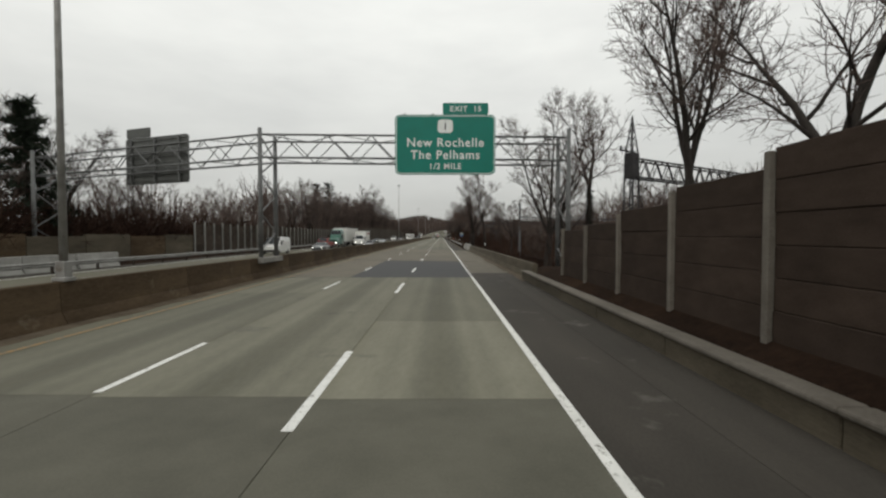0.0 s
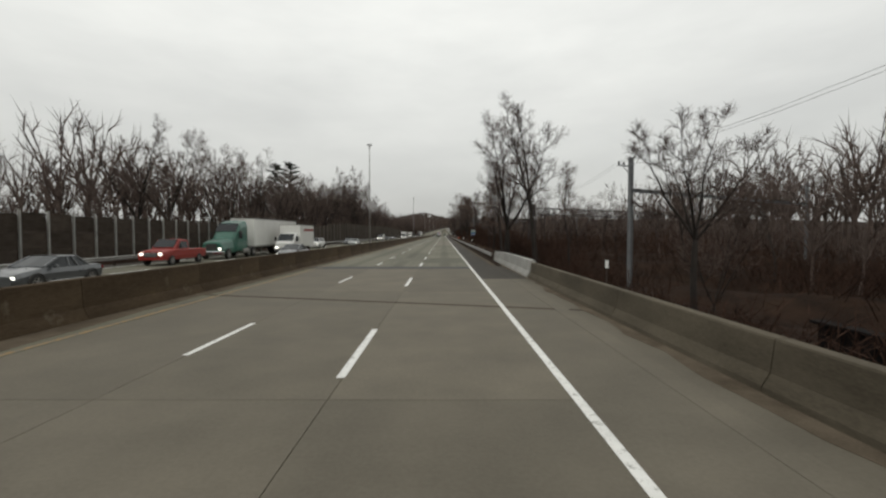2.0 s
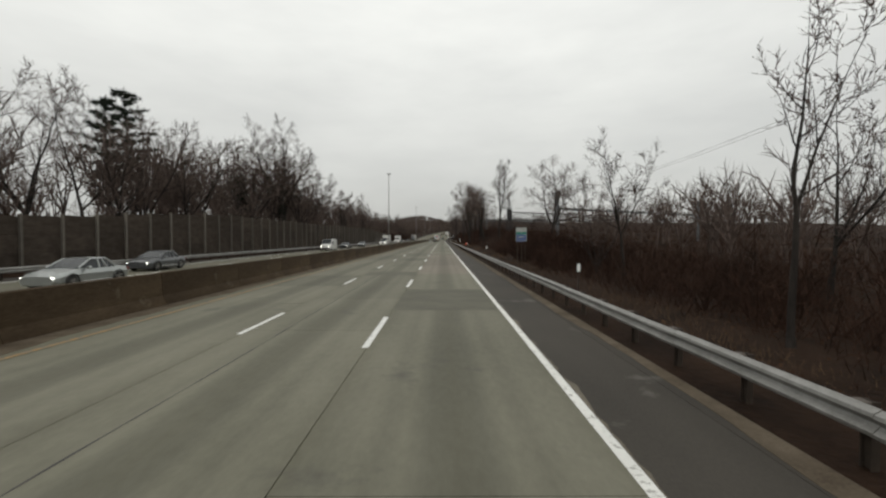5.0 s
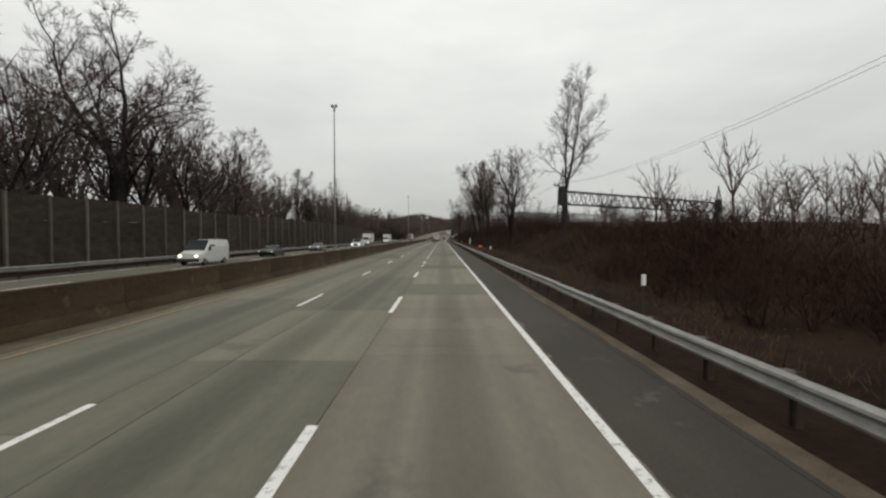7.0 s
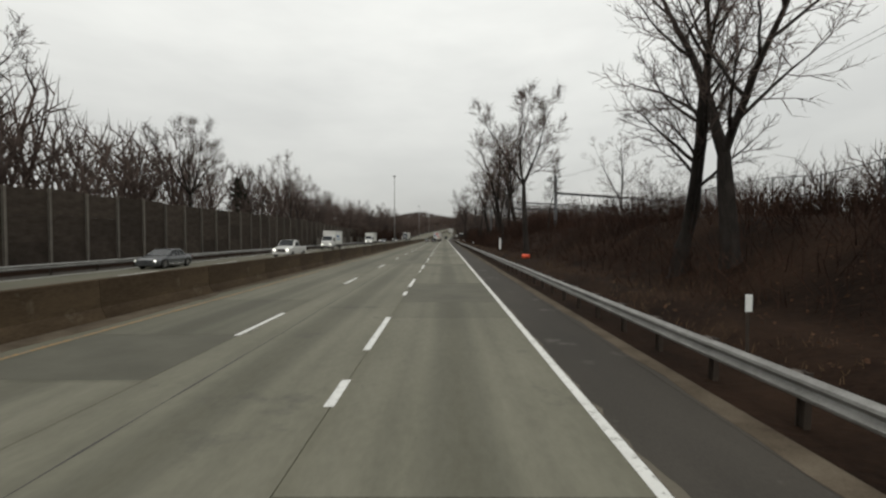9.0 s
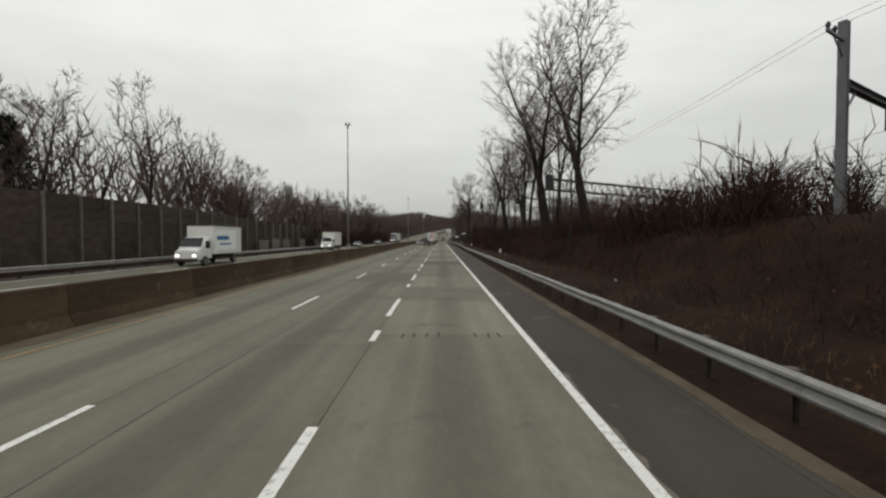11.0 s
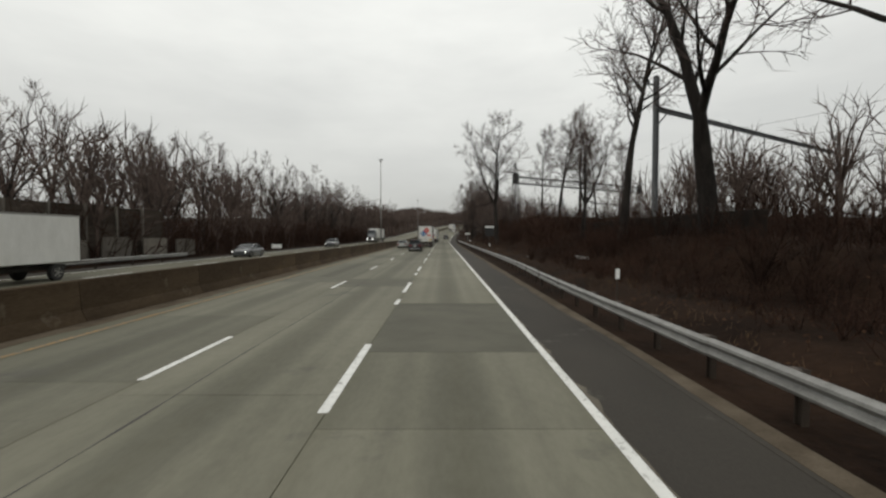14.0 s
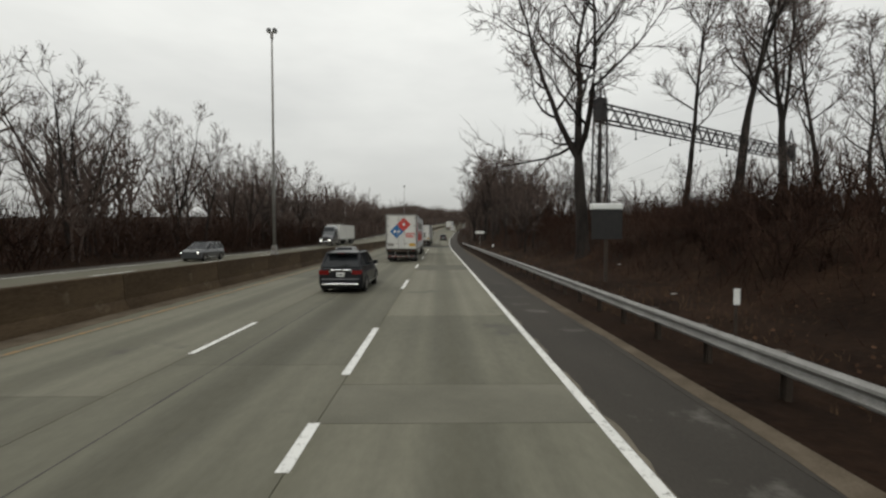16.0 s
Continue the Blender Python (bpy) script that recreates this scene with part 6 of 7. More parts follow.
def body(parent, colour, L, W, Hb, Hr, hood, glass, roof, ride=0.22, tail=0.1):
    """Car shell. Hb belt height, Hr roof; hood: (y where the bonnet begins, its height, nose height); glass: rear base, rear top, front top, front base (y)."""
    w = W / 2
    hy, hz, nz = hood
    st = [(0.0, [(0, ride + 0.15), (w * 0.80, ride + 0.15), (w * 0.90, ride + 0.3), (w * 0.90, Hb * 0.72), (w * 0.80, Hb * 0.94), (0, Hb * 0.96)]),
          (tail, [(0, ride), (w * 0.90, ride), (w * 0.98, ride + 0.25), (w * 0.98, Hb * 0.75), (w * 0.88, Hb), (0, Hb + 0.02)]),
          (L * 0.2, [(0, ride), (w * 0.93, ride), (w, ride + 0.25), (w, Hb * 0.76), (w * 0.91, Hb), (0, Hb + 0.02)]),
          (L * 0.55, [(0, ride), (w * 0.93, ride), (w, ride + 0.25), (w, Hb * 0.76), (w * 0.91, Hb * 0.985), (0, Hb)]),
          (hy, [(0, ride), (w * 0.93, ride), (w, ride + 0.25), (w, Hb * 0.76), (w * 0.88, hz), (0, hz + 0.03)]),
          (L - 0.35, [(0, ride), (w * 0.88, ride), (w * 0.95, ride + 0.2), (w * 0.94, nz * 0.85), (w * 0.8, nz + 0.06), (0, nz + 0.09)]),
          (L, [(0, ride + 0.08), (w * 0.72, ride + 0.08), (w * 0.8, ride + 0.25), (w * 0.78, nz * 0.75), (w * 0.65, nz * 0.92), (0, nz * 0.95)])]
    part("body", Mesh().rings(mirrored(st)), colour, parent, smooth=False)
    a, b, c, d = glass
    gl = [(a, [(0, Hb - 0.03), (w * 0.86, Hb - 0.03), (w * 0.85, Hb + 0.02), (0, Hb + 0.03)]), (b, [(0, Hb - 0.03), (w * 0.90, Hb - 0.03), (w * 0.70, Hr - 0.05), (0, Hr - 0.03)]),
          (c, [(0, Hb - 0.03), (w * 0.90, Hb - 0.03), (w * 0.72, Hr - 0.05), (0, Hr - 0.03)]), (d, [(0, hz - 0.04), (w * 0.86, hz - 0.04), (w * 0.84, hz + 0.02), (0, hz + 0.04)])]
    part("glasshouse", Mesh().rings(mirrored(gl)), MAT_GLASS_DARK, parent, "dark tinted windows")
    rf = [(b - 0.12, [(0, Hr - 0.055), (w * 0.66, Hr - 0.075), (w * 0.68, Hr - 0.055), (w * 0.6, Hr - 0.02), (0, Hr - 0.01)]), (b + 0.2, [(0, Hr - 0.05), (w * 0.71, Hr - 0.07), (w * 0.735, Hr - 0.05), (w * 0.64, Hr - 0.01), (0, Hr + 0.01)]),
          ((b + c) / 2, [(0, Hr - 0.05), (w * 0.72, Hr - 0.07), (w * 0.745, Hr - 0.05), (w * 0.65, Hr), (0, Hr + 0.02)]), (c - 0.05, [(0, Hr - 0.05), (w * 0.72, Hr - 0.07), (w * 0.74, Hr - 0.05), (w * 0.64, Hr - 0.01), (0, Hr)])]
    part("roof", Mesh().rings(mirrored(rf)), colour, parent)
    for s in (-1, 1):
        for y0, z0, x0, y1, z1, x1, r in ((a + 0.02, Hb, 0.86, b, Hr - 0.05, 0.70, 0.055), (d - 0.03, hz + 0.03, 0.86, c, Hr - 0.05, 0.72, 0.04), ((b + c) / 2 + 0.1, Hb, 0.905, (b + c) / 2 + 0.05, Hr - 0.05, 0.725, 0.045), (b + (b - a) * 0.2, Hb, 0.905, b + (b - a) * 0.35 + 0.1, Hr - 0.05, 0.72, 0.05)):
            part("pillar", Mesh().tube([(s * w * x0, y0, z0), (s * w * x1, y1, z1)], r, 6), colour, parent)
        part("door_mirror", Mesh().rings(mirrored([(0, [(0, 0), (0.1, 0.0), (0.12, 0.08), (0.08, 0.15), (0, 0.16)]), (0.12, [(0, 0.02), (0.08, 0.02), (0.1, 0.08), (0.06, 0.13), (0, 0.14)])])), colour, parent).matrix_basis = pose(s * (w + 0.08), d - 0.45, Hb - 0.02)
        part("sill_trim", Mesh().box(s * w * 0.985 - 0.02, s * w * 0.985 + 0.02, L * 0.28, L * 0.68, ride + 0.1, ride + 0.16, 0.008), MAT_CHROME, parent)
        for y in (L * 0.175, L * 0.80):
            arch = [(s * w * 1.003, y + 0.40 * math.cos(k * math.pi / 8), 0.33 + 0.40 * math.sin(k * math.pi / 8)) for k in range(9)]
            part("wheel_arch", Mesh().tube(arch, 0.035, 5), MAT_UNDERBODY, parent)
            wheel(parent, s * (w - 0.10), y, 0.34, 0.23, MAT_CAP)
        part("tail_lamp", Mesh().rings(mirrored([(0, [(0, 0), (0.19, 0.0), (0.22, 0.08), (0.2, 0.17), (0, 0.15)]), (0.14, [(0, 0), (0.19, 0), (0.22, 0.08), (0.2, 0.17), (0, 0.15)])])), MAT_TAIL_DIM, parent, "red tail lamp").matrix_basis = pose(s * w * 0.72, -0.03, Hb * 0.74)
        part("headlamp", Mesh().box(s * w * 0.66 - 0.15, s * w * 0.66 + 0.15, L - 0.14, L - 0.015, nz * 0.72, nz * 0.9, 0.03), MAT_HEADLAMP, parent, "headlamp")
    part("number_plate", Mesh().box(-0.16, 0.16, -0.035, -0.015, Hb * 0.66, Hb * 0.66 + 0.16, 0.005), MAT_SIGN_WHITE, parent, "white plate")
    part("plate_bar", Mesh().box(-0.12, 0.12, -0.039, -0.035, Hb * 0.66 + 0.05, Hb * 0.66 + 0.11), MAT_GREY_POLE, parent)
    part("rear_bumper", Mesh().box(-w * 0.86, w * 0.86, -0.06, 0.08, ride + 0.16, ride + 0.40, 0.04), colour, parent)
    part("underbody", Mesh().box(-w * 0.82, w * 0.82, 0.35, L - 0.4, ride - 0.05, ride + 0.05, 0.02), MAT_UNDERBODY, parent)


def suv(label, at, colour, chrome=True):
    c = thing("suv", label, "car", "cars", at=at)
    body(c, colour, 4.68, 1.82, 1.06, 1.68, (3.5, 1.08, 0.92), (0.06, 0.5, 2.55, 3.42), 0.3)
    if chrome:
        part("chrome_strip", Mesh().box(-0.42, 0.42, -0.05, -0.02, 0.92, 0.98, 0.012).box(-0.46, -0.42, -0.05, -0.02, 0.86, 0.97, 0.008).box(0.42, 0.46, -0.05, -0.02, 0.86, 0.97, 0.008), MAT_CHROME, c, "chrome tailgate strip")
        part("skid_strip", Mesh().box(-0.72, 0.72, -0.085, -0.055, 0.36, 0.42, 0.012), MAT_CHROME, c, "silver lower bumper strip")
    part("spoiler", Mesh().box(-0.58, 0.58, 0.16, 0.5, 1.62, 1.66, 0.015), colour, c)
    part("high_brake_lamp", Mesh().box(-0.14, 0.14, 0.14, 0.17, 1.615, 1.645, 0.008), MAT_TAIL_DIM, c, "small red brake lamp")
    part("rear_wiper", Mesh().tube([(0.02, 0.03, 1.12), (0.34, 0.09, 1.18)], 0.012, 5), MAT_BLACK, c)
    for s in (-1, 1):
        part("roof_rail", Mesh().tube([(s * 0.62, 0.7, 1.66), (s * 0.62, 0.8, 1.71), (s * 0.62, 2.2, 1.71), (s * 0.62, 2.3, 1.66)], 0.018, 6), MAT_BLACK, c)
    return c


def sedan(label, at, colour):
    c = thing("sedan", label, "car", "cars", at=at)
    body(c, colour, 4.75, 1.80, 0.92, 1.43, (3.3, 0.95, 0.72), (0.85, 1.45, 2.45, 3.35), 0.3, 0.2, 0.15)
    part("boot_lid", Mesh().rings(mirrored([(0.04, [(0, 0.85), (0.70, 0.83), (0.74, 0.88), (0.6, 0.93), (0, 0.94)]), (0.95, [(0, 0.88), (0.74, 0.87), (0.78, 0.92), (0.66, 0.965), (0, 0.975)])])), colour, c)
    return c


def van(label, at, colour):
    c = thing("van", label, "van", "vans", at=at)
    w = 1.0
    st = [(0.0, [(0, 0.35), (0.92, 0.35), (0.97, 0.6), (0.97, 1.6), (0.86, 2.1), (0, 2.15)]), (0.12, [(0, 0.3), (0.97, 0.3), (w, 0.6), (w, 1.6), (0.9, 2.15), (0, 2.22)]), (3.3, [(0, 0.3), (0.97, 0.3), (w, 0.6), (w, 1.6), (0.9, 2.12), (0, 2.2)]),
          (3.9, [(0, 0.3), (0.97, 0.3), (w, 0.6), (0.98, 1.3), (0.88, 1.52), (0, 1.62)]), (4.3, [(0, 0.3), (0.97, 0.3), (w, 0.6), (0.95, 1.05), (0.85, 1.2), (0, 1.25)]), (5.2, [(0, 0.35), (0.85, 0.35), (0.9, 0.6), (0.85, 0.9), (0.7, 1.0), (0, 1.02)])]
    part("body", Mesh().rings(mirrored(st)), colour, c)
    part("windscreen", Mesh().rings([[(-0.86, 4.22, 1.26), (0.86, 4.22, 1.26), (0.84, 4.29, 1.34), (-0.84, 4.29, 1.34)], [(-0.80, 3.36, 2.08), (0.80, 3.36, 2.08), (0.78, 3.43, 2.17), (-0.78, 3.43, 2.17)]]), MAT_GLASS_DARK, c, "dark windscreen")
    for s in (-1, 1):
        part("side_window", Mesh().box(s * 0.985 - 0.012, s * 0.985 + 0.012, 2.7, 3.55, 1.25, 1.75, 0.005), MAT_GLASS_DARK, c)
        part("rear_window", Mesh().box(s * 0.45 - 0.28, s * 0.45 + 0.28, -0.01, 0.015, 1.3, 1.8, 0.006), MAT_GLASS_DARK, c)
        part("headlamp", Mesh().box(s * 0.68 - 0.16, s * 0.68 + 0.16, 5.05, 5.2, 0.72, 0.92, 0.02), MAT_HEADLAMP, c, "headlamp")
        part("tail_lamp", Mesh().box(s * 0.9 - 0.06, s * 0.9 + 0.06, -0.03, 0.02, 0.9, 1.3, 0.01), MAT_TAIL_DIM, c)
        part("door_mirror", Mesh().box(s * 1.12 - 0.09, s * 1.12 + 0.09, 3.75, 3.87, 1.25, 1.55, 0.02), MAT_BLACK, c)
        for y in (0.95, 4.25):
            wheel(c, s * 0.88, y, 0.35, 0.22, MAT_CAP)
    part("bumper", Mesh().box(-0.9, 0.9, 5.12, 5.28, 0.35, 0.6, 0.04), MAT_UNDERBODY, c)
    return c


def box_truck(label, at, printed=False, striped=False):
    t = thing("box_truck", label, "truck", "lorries", at=at)
    part("chassis", Mesh().box(-0.45, 0.45, 0.1, 7.6, 0.55, 0.8, 0.02), MAT_UNDERBODY, t)
    part("box_body", Mesh().box(-1.2, 1.2, 0, 5.4, 0.95, 3.45, 0.04), MAT_TRAILER, t, "white cargo box")
    part("roof_rail", Mesh().box(-1.215, 1.215, -0.01, 5.41, 3.38, 3.47, 0.02), MAT_CAP, t)
    cab = mirrored([(5.55, [(0, 0.6), (1.0, 0.6), (1.05, 1.0), (1.0, 2.3), (0.85, 2.5), (0, 2.55)]), (6.4, [(0, 0.6), (1.0, 0.6), (1.05, 1.0), (1.0, 2.2), (0.82, 2.42), (0, 2.48)]), (7.1, [(0, 0.55), (1.0, 0.55), (1.04, 0.95), (0.98, 1.45), (0.85, 1.55), (0, 1.6)]), (7.8, [(0, 0.5), (0.9, 0.5), (0.95, 0.8), (0.9, 1.2), (0.75, 1.3), (0, 1.35)])])
    part("cab", Mesh().rings(cab), MAT_WHITE_PAINT, t)
    part("windscreen", Mesh().rings([[(-0.9, 7.06, 1.63), (0.9, 7.06, 1.63), (0.88, 7.11, 1.65), (-0.88, 7.11, 1.65)], [(-0.82, 6.46, 2.38), (0.82, 6.46, 2.38), (0.8, 6.52, 2.41), (-0.8, 6.52, 2.41)]]), MAT_GLASS_DARK, t, "dark windscreen")
    for s in (-1, 1):
        part("side_window", Mesh().box(s * 1.03 - 0.012, s * 1.03 + 0.012, 5.8, 6.55, 1.5, 2.1, 0.005), MAT_GLASS_DARK, t)
        part("headlamp", Mesh().box(s * 0.7 - 0.15, s * 0.7 + 0.15, 7.65, 7.81, 0.8, 1.0, 0.02), MAT_HEADLAMP, t, "headlamp")
        part("mirror", Mesh().box(s * 1.25 - 0.1, s * 1.25 + 0.1, 6.6, 6.68, 1.6, 2.05, 0.02), MAT_BLACK, t)
        for y in (1.4, 6.7):
            wheel(t, s * 0.98, y, 0.42, 0.27, MAT_CAP)
        if striped:
            xa, xb = sorted((s * 1.2015, s * 1.208))
            part("red_stripe", Mesh().box(xa, xb, 0.15, 4.2, 2.72, 3.02), MAT_RED_PAINT, t, "red side stripe")
        if printed:
            xa, xb = sorted((s * 1.2015, s * 1.208))
            part("printed_panel", Mesh().box(xa, xb, 1.2, 5.2, 1.3, 3.1), MAT_SIGN_WHITE, t)
            xa, xb = sorted((s * 1.209, s * 1.214))
            part("blue_lettering_bar", Mesh().box(xa, xb, 2.6, 4.9, 2.2, 2.55), MAT_DIAMOND_BLUE, t)
            part("blue_lettering_bar", Mesh().box(xa, xb, 2.2, 4.4, 1.75, 1.9), MAT_DIAMOND_BLUE, t)
    part("bumper", Mesh().box(-0.98, 0.98, 7.72, 7.92, 0.4, 0.65, 0.04), MAT_UNDERBODY, t)
    return t


def pickup(label, at, colour):
    c = thing("pickup_truck", label, "truck", "lorries", at=at)
    st = [(0, [(0, 0.5), (0.95, 0.5), (1.0, 0.7), (1.0, 1.15), (0.95, 1.2), (0, 1.2)]), (2.6, [(0, 0.45), (0.98, 0.45), (1.02, 0.7), (1.02, 1.15), (0.95, 1.2), (0, 1.2)]), (4.6, [(0, 0.45), (0.98, 0.45), (1.02, 0.7), (1.0, 1.15), (0.9, 1.22), (0, 1.25)]), (5.9, [(0, 0.45), (0.9, 0.45), (0.96, 0.7), (0.92, 1.0), (0.8, 1.08), (0, 1.1)])]
    part("body", Mesh().rings(mirrored(st)), colour, c)
    part("cab", Mesh().rings(mirrored([(2.5, [(0, 1.15), (0.97, 1.15), (0.86, 1.92), (0, 2.0)]), (3.7, [(0, 1.15), (0.97, 1.15), (0.84, 1.92), (0, 2.0)]), (4.45, [(0, 1.15), (0.94, 1.15), (0.88, 1.24), (0, 1.28)])])), colour, c)
    part("windscreen", Mesh().rings([[(-0.8, 4.36, 1.32), (0.8, 4.36, 1.32), (0.78, 4.42, 1.38), (-0.78, 4.42, 1.38)], [(-0.74, 3.74, 1.9), (0.74, 3.74, 1.9), (0.72, 3.8, 1.98), (-0.72, 3.8, 1.98)]]), MAT_GLASS_DARK, c, "dark windscreen")
    part("rear_window", Mesh().box(-0.7, 0.7, 2.47, 2.52, 1.35, 1.8, 0.01), MAT_GLASS_DARK, c)
    part("bed_floor", Mesh().box(-0.85, 0.85, 0.15, 2.4, 1.19, 1.215, 0.005), MAT_UNDERBODY, c)
    part("grille", Mesh().box(-0.5, 0.5, 5.86, 5.93, 0.66, 1.0, 0.01), MAT_CHROME, c)
    for s in (-1, 1):
        part("side_window", Mesh().rings([[(s * 0.965, 2.65, 1.28), (s * 0.965, 3.95, 1.28), (s * 0.93, 3.95, 1.28), (s * 0.93, 2.65, 1.28)], [(s * 0.90, 2.7, 1.8), (s * 0.90, 3.6, 1.8), (s * 0.86, 3.6, 1.8), (s * 0.86, 2.7, 1.8)]]), MAT_GLASS_DARK, c)
    for s in (-1, 1):
        part("door_mirror", Mesh().box(s * 1.08 - 0.08, s * 1.08 + 0.08, 3.85, 3.95, 1.3, 1.55, 0.02), MAT_BLACK, c)
        part("headlamp", Mesh().box(s * 0.7 - 0.14, s * 0.7 + 0.14, 5.8, 5.92, 0.8, 0.98, 0.02), MAT_HEADLAMP, c, "headlamp")
        for y in (1.1, 4.9):
            wheel(c, s * 0.92, y, 0.38, 0.25, MAT_CAP)
    return c


# ahead, on this carriageway
def ahead(x, y):
    rise = math.degrees(math.atan2(road_z(y + 5) - road_z(y), 5.0))
    return pose(x + bend(y), y, road_z(y), rise, 0, -math.degrees(math.atan2(bend(y + 5) - bend(y), 5.0)))


semi("white box-trailer lorry with red and blue diamond graphics", ahead(-1.60, 402.6), MAT_TRAILER_SIDE, True)
suv("black suv with chrome tailgate strip and red tail lamps", ahead(-2.38, 382.0), MAT_BLACK_PAINT)
sedan("silver sedan beside the median barrier", ahead(-5.6, 397.2), MAT_SILVER)
semi("plain white box-trailer lorry far ahead", ahead(-1.5, 450.9), MAT_TRAILER_SIDE)
suv("dark suv far ahead in the driven lane", ahead(1.9, 487.0), MAT_GREY_PAINT, False)
sedan("silver car far ahead", ahead(-5.2, 513.6), MAT_SILVER)
van("white van far up the hill", ahead(1.8, 576.0), MAT_WHITE_PAINT)
semi("white lorry far up the hill", ahead(-1.7, 600.0), MAT_TRAILER_SIDE)
suv("red suv far up the hill", ahead(-5.2, 637.0), MAT_RED_PAINT, False)
sedan("pale car far up the hill", ahead(1.9, 661.0), MAT_SILVER)


# oncoming, seen over the median barrier
def oncoming(x, y):
    return pose(x + bend(y), y, road_z(y), 0, 0, 180)


van("white van with headlamps in the oncoming lanes", oncoming(-19.8, 62.1), MAT_WHITE_PAINT)
sedan("dark grey sedan in the oncoming lanes", oncoming(-16.4, 71.3), MAT_GREY_PAINT)
pickup("red pickup truck in the oncoming lanes", oncoming(-20.0, 87.8), MAT_RED_PAINT)
sedan("grey sedan next to the median", oncoming(-12.6, 93.8), MAT_GREY_PAINT)
semi("lorry with a green cab and white trailer", oncoming(-19.9, 110.8), MAT_TRAILER, False, MAT_GREEN_PAINT, 13.7)
box_truck("white box truck with a red stripe along its box", oncoming(-16.2, 106.7), striped=True)
suv("white suv in the oncoming lanes", oncoming(-20.0, 128.3), MAT_WHITE_PAINT, False)
sedan("silver sedan in the oncoming lanes", oncoming(-16.4, 142.8), MAT_SILVER)
sedan("dark sedan in the oncoming lanes", oncoming(-20.0, 154.8), MAT_GREY_PAINT)
pickup("white pickup truck in the oncoming lanes", oncoming(-16.3, 262.0), MAT_WHITE_PAINT)
van("white panel van in the oncoming lanes", oncoming(-19.6, 205.6), MAT_WHITE_PAINT)
sedan("black hatchback in the oncoming lanes", oncoming(-20.0, 222.6), MAT_BLACK_PAINT)
sedan("grey sedan in the far oncoming lane", oncoming(-20.0, 243.8), MAT_GREY_PAINT)
box_truck("white box truck with a printed blue side panel", oncoming(-19.6, 295.6), True)
box_truck("white box truck coming the other way", oncoming(-19.8, 342.2))
sedan("grey sedan coming the other way", oncoming(-19.9, 369.4), MAT_GREY_PAINT)
suv("dark green suv coming the other way", oncoming(-20.0, 407.8), MAT_GREY_PAINT, False)
semi("lorry with a dark cab and pale trailer", oncoming(-19.8, 469.7), MAT_TRAILER, False, MAT_GREY_PAINT)


# ---------------- small roadside things ----------------
def delineator(x, y, top=1.34, plate=0.32, wide=0.065):
    d = thing("delineator_post", "slim white reflector plate on a dark stake behind the guardrail", "marker post", "marker posts", at=pose(x, y, 0))
    part("stake", Mesh().box(-0.025, 0.025, -0.02, 0.02, ground_z(x, y) - 0.25, top - 0.04, 0.006), MAT_RUST, d)
    part("reflector_plate", Mesh().box(-wide, wide, -0.03, -0.02, top - plate, top, 0.008), MAT_SIGN_WHITE, d, "white reflector plate")


for x, y in ((8.3, 66.7), (7.3, 136.6), (7.4, 175.6), (7.2, 214.8), (7.2, 292.8), (7.1, 331.2), (7.4, 372.6), (7.4, 412.0)):
    delineator(x, y)
delineator(7.0, 250.0, 2.2, 1.0, 0.09)

info = thing("blue_information_sign", "faded white sign with green band and blue panel on posts", "road sign", at=pose(0, 160.0, 0))
part("panel", rounded(8.56, 9.54, 2.07, 3.36, 0.04, -0.03, 0.03), MAT_SIGN_FADED, info, "faded white sign panel")
part("green_band", Mesh().box(8.59, 9.51, -0.036, -0.03, 2.72, 2.95), MAT_GREEN, info)
part("blue_field", rounded(8.62, 9.48, 2.11, 2.70, 0.03, -0.038, -0.03), MAT_BLUE, info, "blue lower field")
part("pale_arrow", Mesh().extrude([(8.97, 2.93), (9.05, 2.76), (9.13, 2.93)], -0.040, -0.036), MAT_SIGN_FADED, info)
bar_text(info, 8.72, 2.50, 0.66, 0.07, 2, -0.039, MAT_SIGN_FADED)
bar_text(info, 8.70, 2.19, 0.70, 0.04, 1, -0.039, MAT_SIGN_FADED)
for x in (8.72, 9.10, 9.42):
    part("post", Mesh().box(x - 0.03, x + 0.03, 0.03, 0.09, -0.8, 3.2, 0.01), MAT_RUST, info)
board = thing("dark_board_sign", "dark signboard with a pale top edge on a post", "road sign", at=pose(8.35, 382.0, 0))
part("panel", rounded(-0.62, 0.62, 2.2, 3.4, 0.05, -0.02, 0.02), MAT_BLACK, board)
part("top_strip", Mesh().box(-0.62, 0.62, -0.05, 0.25, 3.4, 3.64, 0.03), MAT_SIGN_WHITE, board, "pale top strip")
part("post", Mesh().box(-0.06, 0.06, 0.02, 0.14, 0.0, 2.6, 0.01), MAT_RUST, board)
distant = thing("small_direction_sign", "small pale sign on a post beside the road", "road sign", at=pose(8.2, 436.0, ground_z(8.2, 436.0)))
part("panel", rounded(-0.7, 0.7, 1.9, 2.3, 0.05, -0.02, 0.02), MAT_SIGN_WHITE, distant)
part("post", Mesh().tube([(0, 0.05, -0.2), (0, 0.05, 2.2)], 0.04, 6), MAT_STEEL, distant)
barrel = thing("traffic_barrel", "orange traffic barrel lying behind the guardrail", "traffic barrel", at=pose(8.6, 245.0, ground_z(8.6, 245.0) + 0.2, 90, 0, 60))
part("drum", Mesh().tube([(0, 0, -0.32), (0, 0, -0.28), (0, 0, 0.0), (0, 0, 0.28), (0, 0, 0.32)], [0.17, 0.2, 0.19, 0.17, 0.14], 14), MAT_ORANGE, barrel)
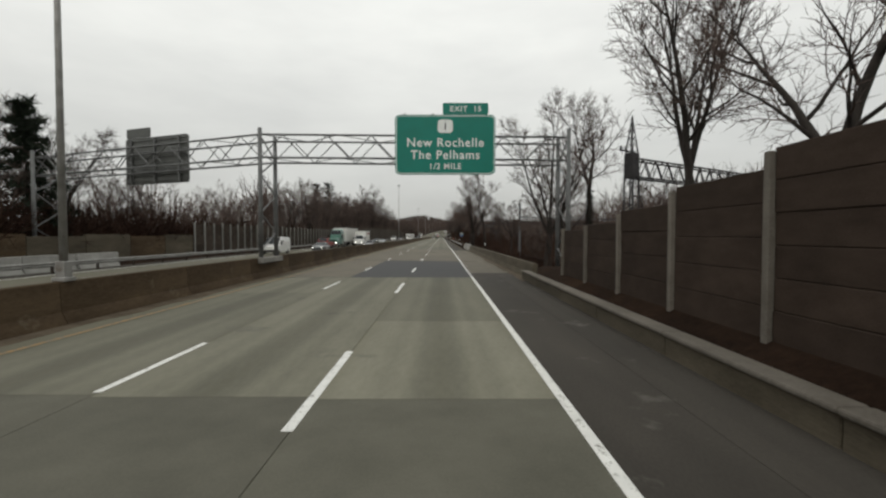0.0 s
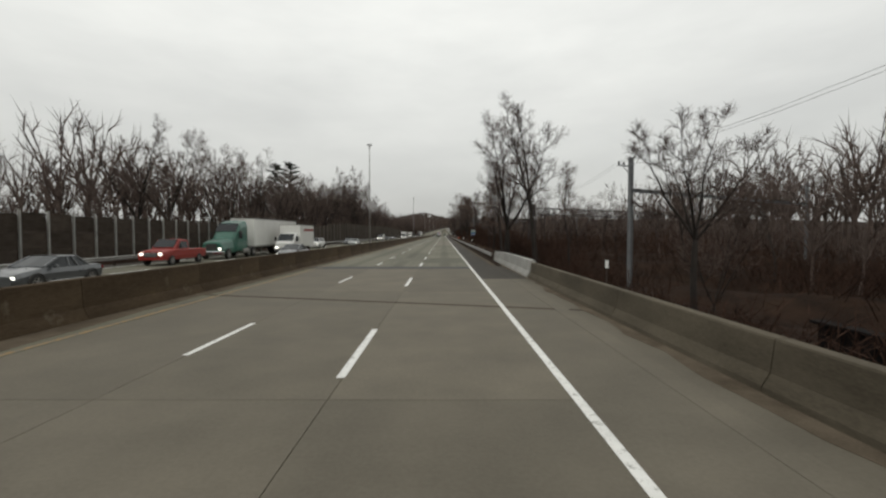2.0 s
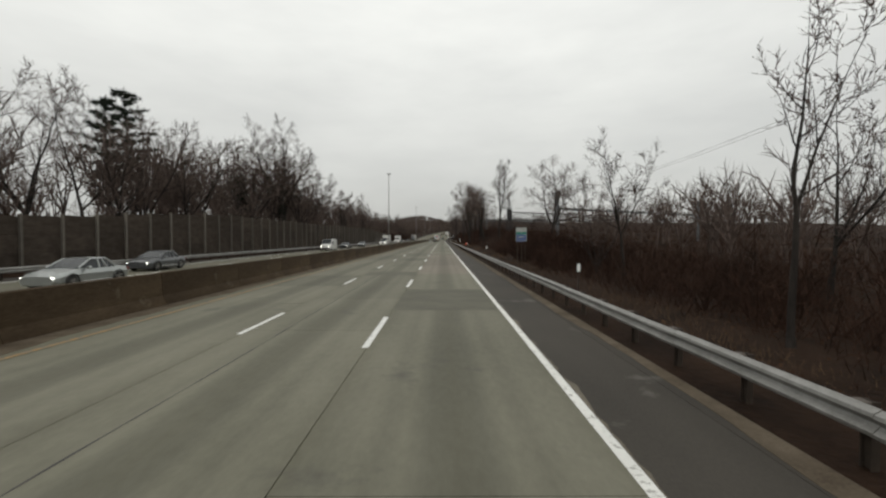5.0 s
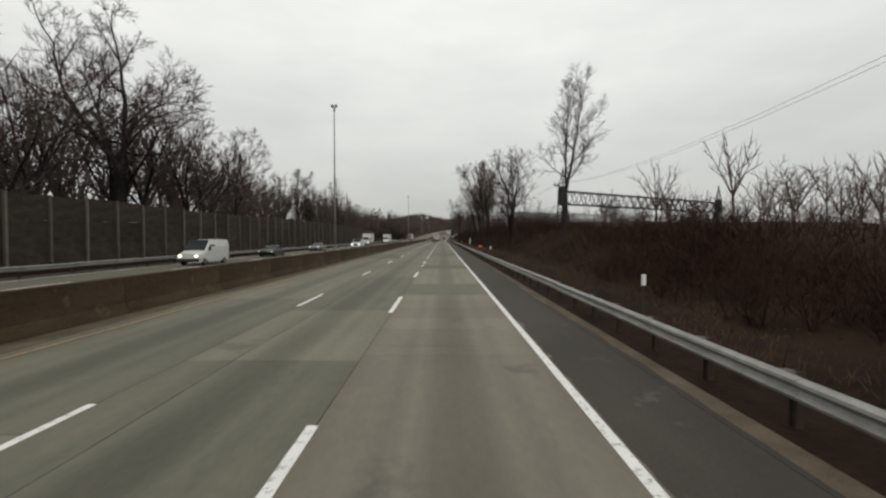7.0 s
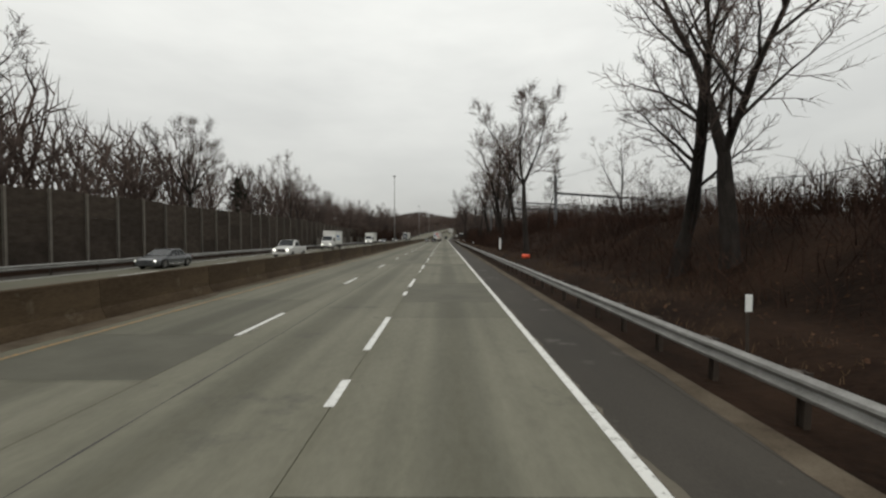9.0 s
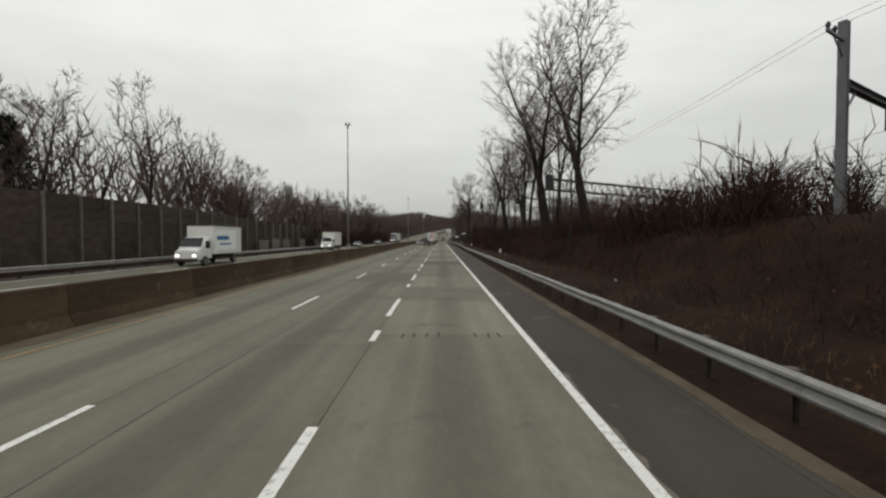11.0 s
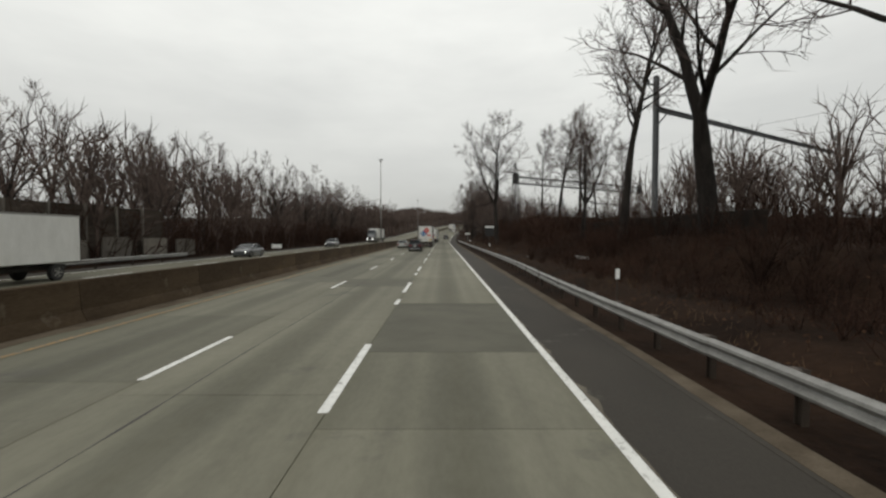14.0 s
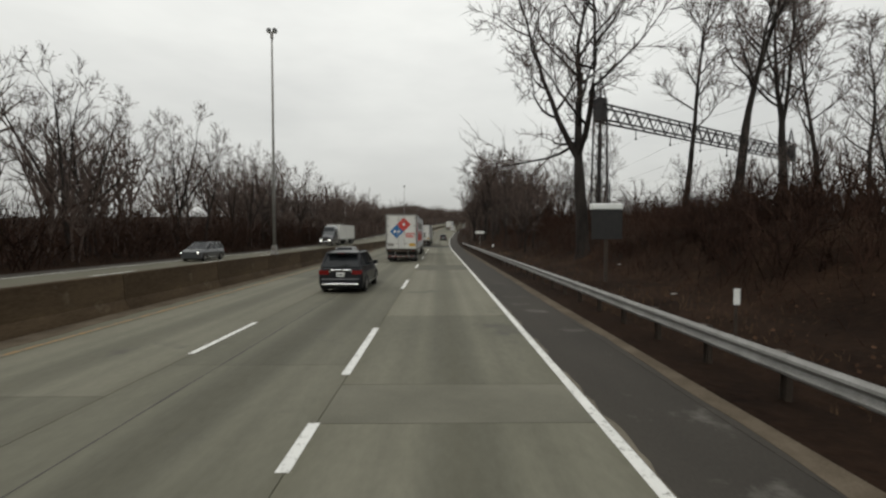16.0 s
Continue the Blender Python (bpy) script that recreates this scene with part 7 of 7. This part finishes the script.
debris = thing("white_foam_sheet", "white foam sheet discarded on the bank", "litter", at=pose(10.5, 345.6, ground_z(10.5, 345.6) + 0.25, 25, 5, 20))
part("sheet", Mesh().box(-0.48, 0.48, -0.17, 0.17, -0.04, 0.06, 0.02), MAT_PALE, debris)

fence = thing("chain_link_fence", "chain-link fence along the top of the bank", "fence")
for k in range(17):
    y = 221.0 + 3.0 * k
    z = ground_z(18.6, y)
    part("post", Mesh().tube([(18.6, y, z - 0.3), (18.6, y, z + 2.1)], 0.035, 6), MAT_DARK_STEEL, fence)
    if k < 16:
        z2 = ground_z(18.6, y + 3)
        part("top_rail", Mesh().tube([(18.6, y, z + 2.05), (18.6, y + 3, z2 + 2.05)], 0.025, 5), MAT_DARK_STEEL, fence)
        m = Mesh()
        for i in range(20):
            for a, b in ((0, 1), (1, 0)):
                m.tube([(18.6, y + 0.15 * i + 0.15 * a, z + 0.1 + (z2 - z) * i / 20), (18.6, y + 0.15 * i + 0.15 * b, z + 2.0 + (z2 - z) * i / 20)], 0.004, 3, False)
        part("mesh_panel", m, MAT_DARK_STEEL, fence)
bank_wall = thing("retaining_wall", "dark stone retaining wall beside the railway", "retaining wall", kind="structure")
for x, y, top in [(14.7, 290.0 + 4.2 * k, 3.55) for k in range(6)] + [(14.7, 336.0 + 4.2 * k, 3.5) for k in range(6)]:
    part("wall_block", Mesh().box(x, x + 0.6, y + 0.01, y + 4.19, 0.6, top, 0.04), MAT_WALL_DARK, bank_wall)
girder = thing("railway_girder", "dark riveted railway bridge girder", "bridge girder", kind="structure")
for x in (13.0, 18.5):
    part("web_plate", Mesh().box(x, x + 0.06, 40, 62, -2.5, -0.28, 0.01), MAT_GIRDER, girder)
    part("top_flange", Mesh().box(x - 0.2, x + 0.26, 39.9, 62.1, -0.278, -0.2, 0.01), MAT_GIRDER, girder)
    for k in range(13):
        part("stiffener", Mesh().box(x - 0.15, x - 0.002, 40.2 + 1.78 * k, 40.26 + 1.78 * k, -2.4, -0.29, 0.005), MAT_GIRDER, girder)

low_sign = thing("low_white_board", "small white board on short legs beside the oncoming road", "road sign", at=pose(-23.7, 386.0, 0))
part("board", Mesh().box(-0.75, 0.75, -0.02, 0.02, 0.35, 0.95, 0.01), MAT_SIGN_WHITE, low_sign)
for x in (-0.5, 0.5):
    part("leg", Mesh().box(x - 0.03, x + 0.03, 0.02, 0.07, -0.2, 0.9, 0.005), MAT_RUST, low_sign)
utility = thing("utility_pole", "weathered wooden utility pole with a crossarm", "utility pole", at=pose(-31.5, 75.0, ground_z(-31.5, 75.0)))
part("pole", Mesh().tube([(0, 0, -0.4), (0, 0, 6.3)], [0.14, 0.10], 8), MAT_WOOD_POLE, utility, smooth=True)
part("crossarm", Mesh().box(-1.1, 1.1, -0.06, 0.06, 5.7, 5.83, 0.01), MAT_WOOD_POLE, utility)
for x in (-0.95, -0.4, 0.4, 0.95):
    part("insulator", Mesh().tube([(x, 0, 5.83), (x, 0, 5.92), (x, 0, 6.0)], [0.03, 0.06, 0.03], 8), MAT_CAP, utility)


# crumpled litter caught on the bank
for i, (x, y) in enumerate(((9.6, 305.9), (9.2, 357.0), (11.2, 362.8), (9.0, 378.0), (10.4, 385.8), (9.8, 237.5), (9.4, 270.3))):
    lit = random.Random(i)
    m = Mesh()
    loops = []
    for u in range(5):
        w_ = 0.06 * math.sin(math.pi * (u + 0.35) / 4.7)
        loops.append([(-0.09 + 0.045 * u + lit.gauss(0, 0.012), math.cos(a) * w_ * lit.uniform(0.7, 1.3), math.sin(a) * w_ * 0.7 * lit.uniform(0.6, 1.3)) for a in [6.283 * k / 7 for k in range(7)]])
    m.rings(loops)
    bag = thing("litter_bag", "crumpled pale plastic litter caught on the bank", "litter", "roadside litter", at=pose(x, y, ground_z(x, y) + 0.07, 0, 8, 50 * i))
    part("bag", m, MAT_PALE, bag)
